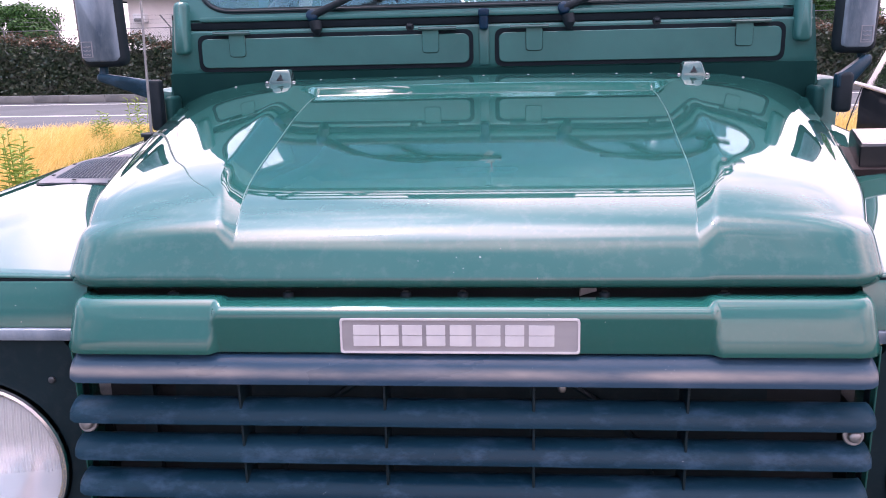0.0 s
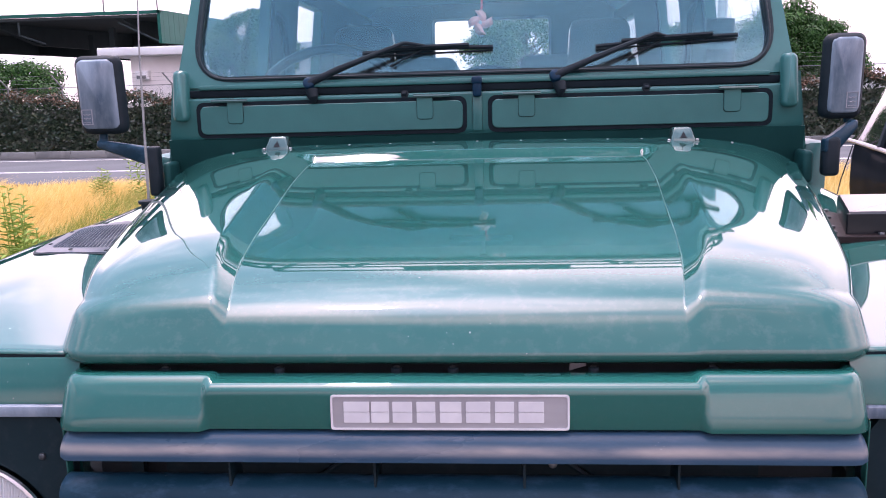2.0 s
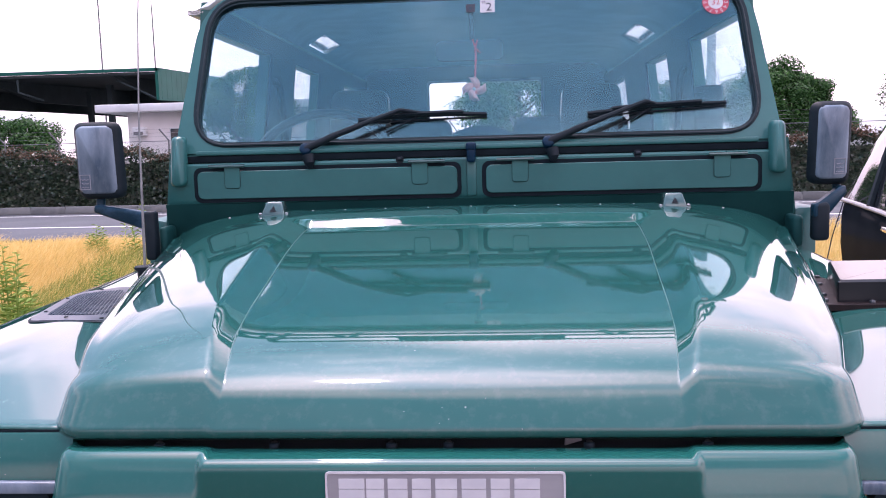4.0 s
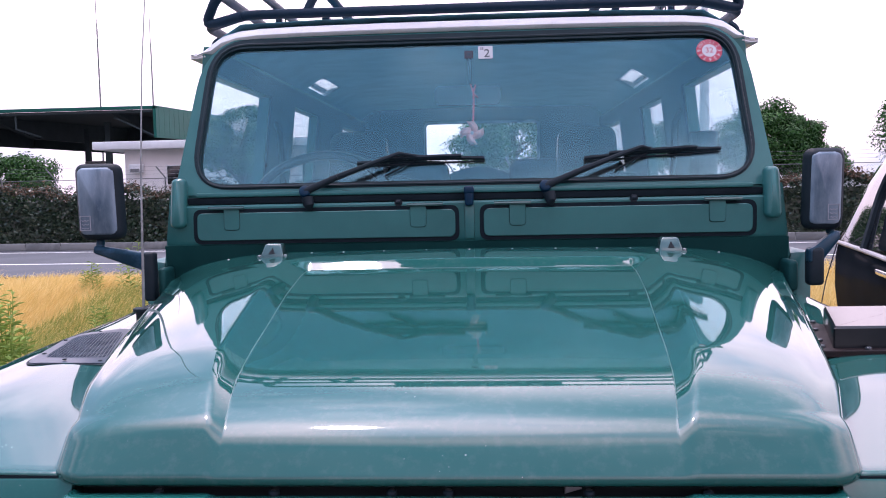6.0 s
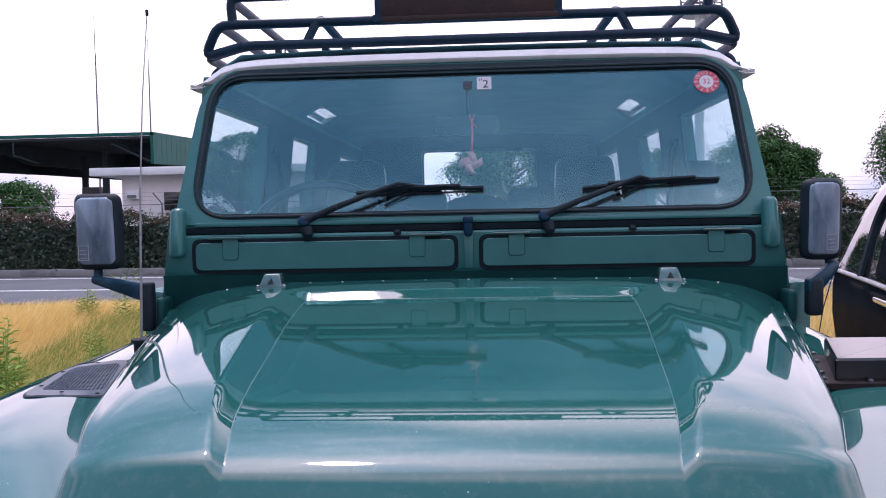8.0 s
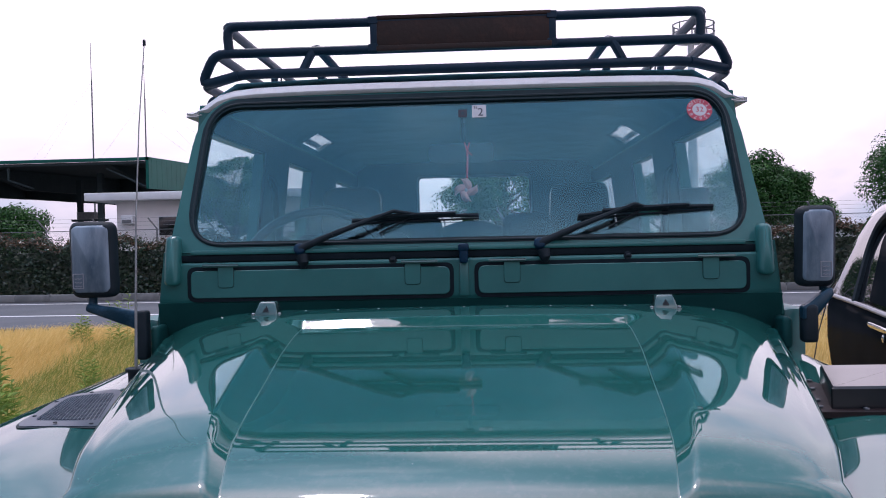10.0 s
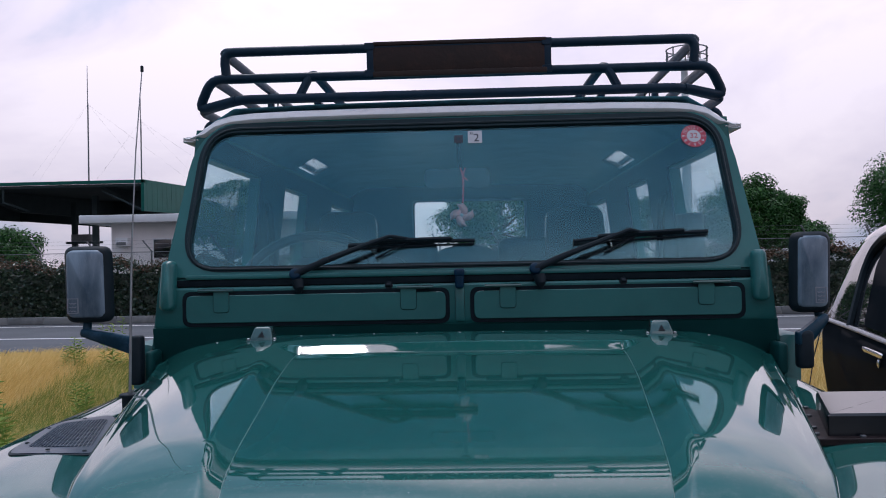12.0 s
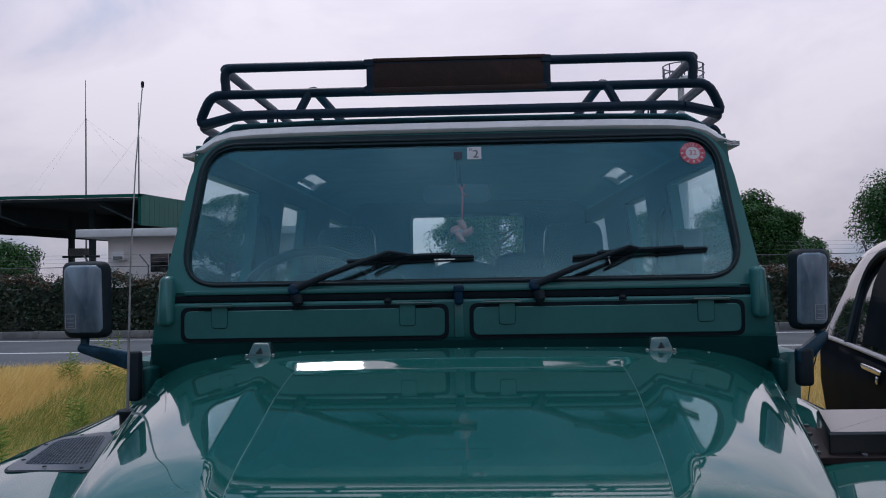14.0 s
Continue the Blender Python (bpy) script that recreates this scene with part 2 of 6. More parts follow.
def lens_glass(name):
    """Ribbed lamp glass; its white diffuse share stands in for reflected sky."""
    m = pane_glass(name, (0.97, 0.98, 1.0), 0.08)
    n, l = m.node_tree.nodes, m.node_tree.links
    df, mx = n.new("ShaderNodeBsdfDiffuse"), n.new("ShaderNodeMixShader")
    df.inputs["Color"].default_value = (0.93, 0.94, 0.95, 1)
    mx.inputs["Fac"].default_value = 0.34
    o = n["Material Output"]
    l.new(n["Mix Shader"].outputs[0], mx.inputs[1])
    l.new(df.outputs[0], mx.inputs[2])
    l.new(mx.outputs[0], o.inputs["Surface"])
    return m


M_LAMPGLASS = lens_glass("headlamp_glass")
M_TRIM = surf("dark_cabin_trim", (0.015, 0.048, 0.070), (0.022, 0.060, 0.085), rough=0.7, scale=14, bump=0.15, bscale=200)
M_HEADLINER = surf("grey_headlining", (0.15, 0.46, 0.57), (0.12, 0.38, 0.48), rough=0.9, scale=10, bump=0.1, bscale=150)
M_CORD = surf("pink_red_cord", (0.85, 0.12, 0.16), (0.75, 0.10, 0.14), rough=0.6, scale=30)
M_PINK = surf("pink_plastic", (1.0, 0.46, 0.42), (0.98, 0.50, 0.46), rough=0.5, scale=20)
M_RED = surf("red_print", (0.56, 0.07, 0.11), (0.48, 0.06, 0.10), rough=0.5, scale=30)
M_WHITE = surf("white_print", (0.62, 0.63, 0.66), (0.54, 0.55, 0.58), rough=0.5, scale=30)
M_DARKPRINT = surf("dark_print", (0.03, 0.04, 0.06), (0.04, 0.05, 0.07), rough=0.5, scale=30)
M_BLUECAP = surf("blue_black_cap", (0.001, 0.022, 0.050), (0.003, 0.030, 0.064), spec=0.2, rough=0.35, scale=40, bump=0.05)

# ---------------------------------------------------------------- mesh helpers
ORIGIN = {}


def thing(name, loc, label, category, group="", kind=""):
    ob = new(name)
    ob.location = loc
    ob.empty_display_size = 0.1
    ORIGIN[ob.name] = Vector(loc)
    return tagged(ob, label, category, group, kind)


def part(name, bm, material, parent=None, label="", smooth=35, solid=0.0, kind=""):
    """Links a bmesh, made in world metres, as one mesh object under a thing or a part."""
    me = bpy.data.meshes.new(name)
    o = ORIGIN[parent.name] if parent else Vector((0, 0, 0))
    bmesh.ops.translate(bm, verts=bm.verts, vec=-o)
    bm.normal_update()
    bm.to_mesh(me)
    bm.free()
    me.materials.append(material)
    ob = new(name, me)
    ORIGIN[ob.name] = o
    if parent:
        ob.parent = parent
    if smooth:
        me.shade_smooth()
        me.set_sharp_from_angle(angle=radians(smooth))
    if solid:
        md = ob.modifiers.new("thickness", "SOLIDIFY")
        md.thickness, md.offset = solid, -1
    if label or kind:
        tagged(ob, label, kind=kind)
    return ob


def B():
    return bmesh.new()


def box(bm, x0, x1, y0, y1, z0, z1, bev=0.0, seg=2, m=None):
    b2 = bmesh.new()
    bmesh.ops.create_cube(b2, size=1)
    for v in b2.verts:
        v.co = Vector((x0 + (v.co.x + 0.5) * (x1 - x0), y0 + (v.co.y + 0.5) * (y1 - y0), z0 + (v.co.z + 0.5) * (z1 - z0)))
    if bev:
        bmesh.ops.bevel(b2, geom=b2.edges[:], offset=bev, segments=seg, profile=0.5, affect="EDGES")
    if m:
        b2.transform(m)
    join(bm, b2)
    return bm


def join(bm, other):
    me = bpy.data.meshes.new("tmp")
    other.to_mesh(me)
    other.free()
    bm.from_mesh(me)
    bpy.data.meshes.remove(me)


def rot_frame(d):
    d = d.normalized()
    up = Vector((0, 0, 1)) if abs(d.z) < 0.9 else Vector((1, 0, 0))
    a = d.cross(up).normalized()
    return a, d.cross(a).normalized()


def tube(bm, pts, r, seg=10, closed=False, radii=None):
    """A round bar swept along points."""
    pts = [Vector(p) for p in pts]
    rings, n = [], len(pts)
    a = None
    for i, p in enumerate(pts):
        if closed:
            d = pts[(i + 1) % n] - pts[i - 1]
        else:
            d = pts[min(i + 1, n - 1)] - pts[max(i - 1, 0)]
        d.normalize()
        if a is None:
            a, b = rot_frame(d)
        else:
            a = (a - d * a.dot(d)).normalized()
            b = d.cross(a)
        rr = radii[i] if radii else r
        rings.append([bm.verts.new(p + rr * (math.cos(2 * math.pi * k / seg) * a + math.sin(2 * math.pi * k / seg) * b)) for k in range(seg)])
    for i in range(n if closed else n - 1):
        r0, r1 = rings[i], rings[(i + 1) % n]
        for k in range(seg):
            bm.faces.new((r0[k], r0[(k + 1) % seg], r1[(k + 1) % seg], r1[k]))
    if not closed:
        bm.faces.new(rings[0][::-1])
        bm.faces.new(rings[-1])
    return bm


def bend(pts, r=0.03, seg=4):
    """Rounds the corners of a polyline."""
    pts = [Vector(p) for p in pts]
    out = [pts[0]]
    for a, b, c in zip(pts, pts[1:], pts[2:]):
        u, v = (a - b), (c - b)
        k = min(r, u.length * 0.45, v.length * 0.45)
        p0, p2 = b + u.normalized() * k, b + v.normalized() * k
        for i in range(seg + 1):
            t = i / seg
            out.append((1 - t) ** 2 * p0 + 2 * t * (1 - t) * b + t * t * p2)
    return out + [pts[-1]]


def rounded(corners, r, seg=5):
    """A polygon in 2D with rounded corners."""
    out, n = [], len(corners)
    for i in range(n):
        a, b, c = Vector(corners[i - 1]), Vector(corners[i]), Vector(corners[(i + 1) % n])
        u, v = (a - b), (c - b)
        k = min(r, u.length * 0.49, v.length * 0.49)
        p0, p2 = b + u.normalized() * k, b + v.normalized() * k
        for j in range(seg + 1):
            t = j / seg
            out.append((1 - t) ** 2 * p0 + 2 * t * (1 - t) * b + t * t * p2)
    return out


def prism(bm, poly, to3, depth, bev=0.0):
    """Solid from a 2D outline: to3(u, v, w) gives the point, w from 0 to depth."""
    n = len(poly)
    f0 = [bm.verts.new(to3(p[0], p[1], 0)) for p in poly]
    if bev:
        cx, cy = sum(p[0] for p in poly) / n, sum(p[1] for p in poly) / n
        mid = [bm.verts.new(to3(p[0], p[1], depth - bev)) for p in poly]
        top = []
        for i in range(n):
            a, c = Vector(poly[i - 1]), Vector(poly[(i + 1) % n])
            t = Vector((c[0] - a[0], c[1] - a[1]))
            t = t.normalized() if t.length else Vector((1, 0))
            nn = Vector((-t.y, t.x))
            if nn.dot(Vector((cx - poly[i][0], cy - poly[i][1]))) < 0:
                nn = -nn
            top.append(bm.verts.new(to3(poly[i][0] + nn.x * bev, poly[i][1] + nn.y * bev, depth)))
        layers = [f0, mid, top]
    else:
        layers = [f0, [bm.verts.new(to3(p[0], p[1], depth)) for p in poly]]
    for a, b in zip(layers, layers[1:]):
        for i in range(n):
            bm.faces.new((a[i], a[(i + 1) % n], b[(i + 1) % n], b[i]))
    bm.faces.new(f0[::-1])
    bm.faces.new(layers[-1])
    bmesh.ops.recalc_face_normals(bm, faces=bm.faces[:])
    return bm


def ring(bm, outer, inner, to3, d0, d1):
    """Frame between two outlines with the same number of points."""
    n = len(outer)
    v = [[bm.verts.new(to3(p[0], p[1], d)) for p in poly] for poly, d in ((outer, d0), (outer, d1), (inner, d1), (inner, d0))]
    for k in range(4):
        a, b = v[k], v[(k + 1) % 4]
        for i in range(n):
            bm.faces.new((a[i], a[(i + 1) % n], b[(i + 1) % n], b[i]))
    bmesh.ops.recalc_face_normals(bm, faces=bm.faces[:])
    return bm


def disc(bm, c, axis, r, depth, seg=24, dome=0.0):
    """Short round plug along an axis, with a domed face."""
    a, b = rot_frame(Vector(axis))
    d = Vector(axis).normalized()
    c = Vector(c)
    steps = [(r, 0), (r, depth)] + ([(r * 0.94, depth + dome * 0.3), (r * 0.75, depth + dome * 0.6), (r * 0.4, depth + dome * 0.92)] if dome else [(r * 0.92, depth + 0.06 * r)])
    rings = [[bm.verts.new(c + d * w + q * (math.cos(2 * math.pi * k / seg) * a + math.sin(2 * math.pi * k / seg) * b)) for k in range(seg)] for q, w in steps]
    for r0, r1 in zip(rings, rings[1:]):
        for k in range(seg):
            bm.faces.new((r0[k], r0[(k + 1) % seg], r1[(k + 1) % seg], r1[k]))
    bm.faces.new(rings[0][::-1])
    bm.faces.new(rings[-1])
    bmesh.ops.recalc_face_normals(bm, faces=bm.faces[:])
    return bm


def grid(bm, rows):
    """Sheet through rows of points."""
    vs = [[bm.verts.new(p) for p in r] for r in rows]
    for a, b in zip(vs, vs[1:]):
        for i in range(len(a) - 1):
            bm.faces.new((a[i], a[i + 1], b[i + 1], b[i]))
    return bm


def lerp(a, b, t):
    return a + (b - a) * t


def smooth01(t):
    t = max(0.0, min(1.0, t))
    return t * t * (3 - 2 * t)


def lettering(name, body, size, m, material, parent, depth=0.0004):
    cu = bpy.data.curves.new(name, "FONT")
    cu.body, cu.size, cu.align_x, cu.align_y, cu.extrude = body, size, "CENTER", "CENTER", depth
    tmp = bpy.data.objects.new(name, cu)
    scene.collection.objects.link(tmp)
    bpy.context.view_layer.update()
    me = bpy.data.meshes.new_from_object(tmp.evaluated_get(bpy.context.evaluated_depsgraph_get()))
    bpy.data.objects.remove(tmp)
    me.transform(Matrix.Translation(-ORIGIN[parent.name]) @ m)
    me.materials.clear()
    me.materials.append(material)
    ob = new(name, me)
    ob.parent = parent
    ORIGIN[ob.name] = ORIGIN[parent.name]
    return ob


M_SEAL = surf("matt_black_seal", (0.008, 0.015, 0.020), (0.012, 0.020, 0.026), rough=0.9, scale=30, spec=0.1)
M_HINGE = surf("polished_green_metal", (0.06, 0.12, 0.115), (0.04, 0.09, 0.085), rough=0.18, scale=30, metal=0.5, coat=1.0)
M_SATINBOX = surf("semi_gloss_black", (0.006, 0.008, 0.011), (0.010, 0.012, 0.016), rough=0.35, scale=12, spec=0.2, coat=0.62, coat_rough=0.10, bump=0.04, bscale=300)
M_VENT = surf("blue_grey_vent_plastic", (0.030, 0.046, 0.070), (0.050, 0.068, 0.095), rough=0.3, scale=20, bump=0.05)
M_SHELLMARK = surf("moulded_mark", (0.30, 0.31, 0.35), (0.25, 0.26, 0.30), rough=0.5, scale=30)
# the light the upper bar catches is put into this paler colour
M_PLASTICTOP = surf("pale_grille_plastic", (0.018, 0.055, 0.098), (0.026, 0.066, 0.110), spec=0.25, rough=0.32, scale=6, rvar=0.08, bump=0.06, bscale=520, stretch=(0.3, 1, 1), coat=0.2, coat_rough=0.25, dust=(0.16, 0.18, 0.24), dust_amount=0.25, dust_scale=30, specks=(0.5, 0.5, 0.55), speck_scale=260)


def pale_streak(m, z, half, colour, amount):
    """A pale streak along a bar, broken up unevenly."""
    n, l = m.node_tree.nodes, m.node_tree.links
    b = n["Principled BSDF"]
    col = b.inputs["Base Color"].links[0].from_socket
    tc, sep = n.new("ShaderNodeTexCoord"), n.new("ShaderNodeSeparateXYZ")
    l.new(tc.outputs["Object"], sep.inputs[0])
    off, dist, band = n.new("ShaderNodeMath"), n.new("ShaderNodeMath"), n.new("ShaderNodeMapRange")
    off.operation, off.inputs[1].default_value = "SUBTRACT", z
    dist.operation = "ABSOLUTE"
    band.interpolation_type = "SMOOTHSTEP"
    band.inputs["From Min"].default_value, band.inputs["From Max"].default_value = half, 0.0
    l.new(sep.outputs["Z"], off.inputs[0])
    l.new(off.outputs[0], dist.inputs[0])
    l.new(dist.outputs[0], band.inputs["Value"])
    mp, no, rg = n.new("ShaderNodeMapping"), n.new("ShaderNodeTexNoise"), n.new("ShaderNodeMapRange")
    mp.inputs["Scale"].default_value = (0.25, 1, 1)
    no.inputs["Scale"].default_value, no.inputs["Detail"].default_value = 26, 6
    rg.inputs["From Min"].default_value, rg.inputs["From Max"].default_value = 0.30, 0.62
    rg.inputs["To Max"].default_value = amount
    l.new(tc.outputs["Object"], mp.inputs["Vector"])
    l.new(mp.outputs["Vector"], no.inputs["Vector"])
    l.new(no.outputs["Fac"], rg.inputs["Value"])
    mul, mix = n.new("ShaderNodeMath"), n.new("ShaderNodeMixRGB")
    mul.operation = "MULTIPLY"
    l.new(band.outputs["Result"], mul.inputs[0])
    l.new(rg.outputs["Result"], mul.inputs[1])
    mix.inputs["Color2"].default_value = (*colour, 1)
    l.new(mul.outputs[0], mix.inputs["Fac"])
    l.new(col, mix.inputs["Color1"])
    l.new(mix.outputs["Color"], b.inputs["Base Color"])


pale_streak(M_PLASTICTOP, 1.0480, 0.0085, (0.30, 0.265, 0.245), 0.9)

# ---------------------------------------------------------------- the green off-road car
car = thing("off_road_car", (0, 1.7, 0), "dark green boxy off-road station wagon with white roof, parked", "car")


# bonnet: recessed centre panel between two crowned shoulders
def bonnet_half(y):
    return 0.470 + 0.268 * (y - 0.08) / 1.02


def pw(y, *knots):
    for (a, va), (b, vb) in zip(knots, knots[1:]):
        if y <= b or (b, vb) == knots[-1]:
            return va + (vb - va) * (y - a) / (b - a)


def hermite(y, knots):
    """Smooth curve through knots."""
    k = max(0, min(len(knots) - 2, sum(1 for q in knots if q[0] <= y) - 1))
    (x0, v0), (x1, v1) = knots[k], knots[k + 1]
    m0 = (v1 - knots[k - 1][1]) / (x1 - knots[k - 1][0]) if k else (v1 - v0) / (x1 - x0)
    m1 = (knots[k + 2][1] - v0) / (knots[k + 2][0] - x0) if k + 2 < len(knots) else (v1 - v0) / (x1 - x0)
    h = x1 - x0
    t = (y - x0) / h
    return (2 * t ** 3 - 3 * t * t + 1) * v0 + (t ** 3 - 2 * t * t + t) * h * m0 + (3 * t * t - 2 * t ** 3) * v1 + (t ** 3 - t * t) * h * m1


CENTRE = [(0.056, 1.1350), (0.061, 1.1415), (0.069, 1.1515), (0.0787, 1.1632), (0.0867, 1.1718), (0.0933, 1.1772), (0.103, 1.1826), (0.1149, 1.1877), (0.1286, 1.1925), (0.1437, 1.1971), (0.16, 1.2016), (0.1777, 1.2060), (0.1971, 1.2102), (0.2189, 1.2142), (0.2428, 1.2179), (0.2687, 1.2216), (0.2965, 1.2253), (0.34, 1.2303), (0.50, 1.2450), (0.70, 1.2640), (0.90, 1.2805), (1.02, 1.2868), (1.05, 1.2885), (1.3, 1.300)]
CROWN = [(0.95, 1.3040), (1.0, 1.3065), (1.05, 1.3092), (1.10, 1.3122), (1.14, 1.3150), (1.18, 1.3190)]
LIP = [(0.061, 1.1430), (0.0645, 1.1475), (0.069, 1.1535), (0.074, 1.1600), (0.080, 1.1675), (0.0865, 1.1757), (0.0925, 1.1830), (0.0995, 1.1899), (0.109, 1.1957), (0.119, 1.1999), (0.130, 1.2035)]


def crease_x(y):
    """Inner edge of the shoulder: the pressed crease round the centre panel."""
    return pw(max(y, 0.085), (0.085, 0.271), (0.22, 0.294), (0.34, 0.308), (0.53, 0.328), (0.73, 0.350), (0.95, 0.368), (1.3, 0.38))


def bank(t):
    """Rise of the bank beside the crease: straight, rounded off at its top."""
    return 1.25 * t if t < 0.6 else 1 - 1.5625 * (1 - t) ** 2


def centre_z(y, x=-0.3):
    """Centre panel, with a short ramp up to the rear edge, a little flatter towards the middle."""
    z = hermite(min(y, 1.02), CENTRE)
    k = max(0.0, min(1.0, (y - 1.022) / (0.0351 + 0.0042 * smooth01((x + 0.20) / 0.10))))
    return z + 0.0193 * (0.96 * k + 0.04 * smooth01(k)) + 0.115 * max(0.0, y - 1.060)


def bonnet_row(y, front=None):
    """Points across the bonnet at depth y; front: 0 at the lip to 1 at the crest of the shoulders."""
    yy = max(y, 0.13)
    plane = centre_z(y)
    step = pw(yy, (0.13, 0.0106), (0.20, 0.0145), (0.30, 0.0180), (1.0, 0.020)) * (1 - smooth01((yy - 1.01) / 0.10))
    if yy > 1.0:
        step = max(0.0, hermite(yy, CROWN) - centre_z(yy))
    xi = crease_x(y)
    xo = pw(max(y, 0.085), (0.085, 0.292), (0.15, 0.312), (0.235, 0.334), (0.41, 0.366), (0.64, 0.400), (0.90, 0.430), (1.3, 0.46))
    w = bonnet_half(yy)
    drop = pw(yy, (0.10, 0.014), (0.30, 0.028), (0.5, 0.034), (0.7, 0.045), (0.9, 0.058), (1.3, 0.066))
    zb = 1.1430
    top = centre_z(yy) + step
    shoulder = zb + (top - zb) * front if front is not None else top
    if front is not None and front >= 0:
        shoulder = hermite(y, LIP)
        front = (shoulder - zb) / (top - zb)
    if front is None:
        centre = plane
    else:
        k = 0.003
        h = max(k - abs(shoulder - plane), 0) / k
        centre = min(shoulder, plane) - h * h * k * 0.25
    rho = 0.014
    pts, skew = [], []
    for i in range(10):
        x = xi * i / 9 if i < 9 else xi - 0.0035
        rise = [centre_z(y, s * x) - plane if 1.02 < y < 1.07 else 0.0 for s in (-1, 1)]
        skew.append(rise)
        pts.append((x, centre + 0.003 * (1 - (x / xi) ** 2) * smooth01((yy - 0.9) / 0.2)))
    if 0.2 < y < 1.0:
        pts.append((xi, centre + 0.0002))
    else:
        pts.append((xi, centre + 0.0001))
    for i in range(12):
        t = i / 11 if i else 0.05
        pts.append((lerp(xi, xo, t), lerp(centre, shoulder, bank(t))))
    xe = w - rho
    f = 1.0 if front is None else max(front, 0.0)
    for i in range(1, 15):
        t = i / 14
        pts.append((lerp(xo, xe, t), shoulder - f * drop * (0.6 * t ** 1.6 + 0.4 * t ** 6)))
    ze = shoulder - f * drop
    for i in range(1, 8):
        a = i / 7 * radians(86)
        pts.append((xe + rho * math.sin(a), ze - f * rho * (1 - math.cos(a))))
    pts.append((w + 0.001, ze - f * rho - 0.022 * f))
    out = []
    for x, z in pts:
        yp = y
        r = 0.055
        if y < 0.25:
            k = max(0.0, min(1.0, (x - (w - r)) / r))
            shift = r * (1 - math.sqrt(max(0.0, 1 - k * k)))
            yp = y + shift * max(0.0, 1 - (y - 0.061) / 0.185)
        out.append((x, yp, z))
    lift = skew + [(0.0, 0.0)] * (len(out) - len(skew))
    return [(-x, yp, z + d[0]) for (x, yp, z), d in zip(out[:0:-1], lift[:0:-1])] + [(x, yp, z + d[1]) for (x, yp, z), d in zip(out, lift)]


rows = []
for y, k in ((0.080, -0.215), (0.070, -0.21), (0.0645, -0.185), (0.0612, -0.14), (0.0600, -0.09), (0.0600, -0.045)):
    rows.append(bonnet_row(y, k))
for y in (0.061, 0.0625, 0.0645, 0.0665, 0.069, 0.0715, 0.074, 0.077, 0.080, 0.0832, 0.0865, 0.0895, 0.0925, 0.096, 0.0995, 0.103, 0.107, 0.111, 0.115, 0.1195, 0.1245):
    rows.append(bonnet_row(y, 0.5))
for y in (0.13, 0.135, 0.142, 0.15, 0.16, 0.17, 0.182, 0.194, 0.207, 0.221, 0.236, 0.251, 0.268, 0.285, 0.302, 0.32, 0.36, 0.41, 0.46, 0.52, 0.58, 0.64, 0.70, 0.76, 0.82, 0.87, 0.92, 0.96, 0.99, 1.008, 1.016, 1.020, 1.022, 1.024, 1.028, 1.033, 1.038, 1.043, 1.047, 1.050, 1.054, 1.058, 1.060, 1.063, 1.068, 1.075, 1.085, 1.10, 1.115, 1.13, 1.15, 1.165, 1.172):
    rows.append(bonnet_row(y))
rows.append([(x, y + 0.004, z - 0.004) for x, y, z in bonnet_row(1.175)])
rows.append([(x, y + 0.004, z - 0.018) for x, y, z in bonnet_row(1.175)])
bm = grid(B(), rows)
bonnet = part("bonnet", bm, M_PAINT_TOP, car, "glossy dark green bonnet with recessed centre panel", smooth=50)
bonnet.modifiers.new("thickness", "SOLIDIFY").thickness = -0.003

# thin paler tubes paint in the highlight along the crease round the centre panel
M_CREASE = surf("crease_highlight", (0.085, 0.17, 0.16), (0.025, 0.10, 0.09), rough=0.45, scale=14, bump=0.1, bscale=300)

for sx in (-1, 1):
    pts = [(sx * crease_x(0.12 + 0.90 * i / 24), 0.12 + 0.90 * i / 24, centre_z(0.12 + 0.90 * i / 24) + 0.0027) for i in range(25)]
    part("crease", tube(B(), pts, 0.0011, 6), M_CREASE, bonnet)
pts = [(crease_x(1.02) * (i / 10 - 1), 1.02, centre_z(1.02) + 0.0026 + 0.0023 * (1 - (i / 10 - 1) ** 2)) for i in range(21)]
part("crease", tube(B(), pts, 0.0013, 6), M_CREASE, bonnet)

# rivets along the rear edge of the bonnet
for x in (-0.505, -0.39, -0.31, -0.21, -0.105, 0.0, 0.105, 0.21, 0.31, 0.39, 0.505, 0.60, -0.60):
    z = [p for p in bonnet_row(1.155) if abs(p[0] - x) < 0.03]
    z = min(z, key=lambda p: abs(p[0] - x))[2] if z else 1.312
    part("rivet", disc(B(), (x, 1.158, z + 0.002), (0, -0.1, 1), 0.0034, 0.001, 8, 0.0015), M_STEEL, bonnet)

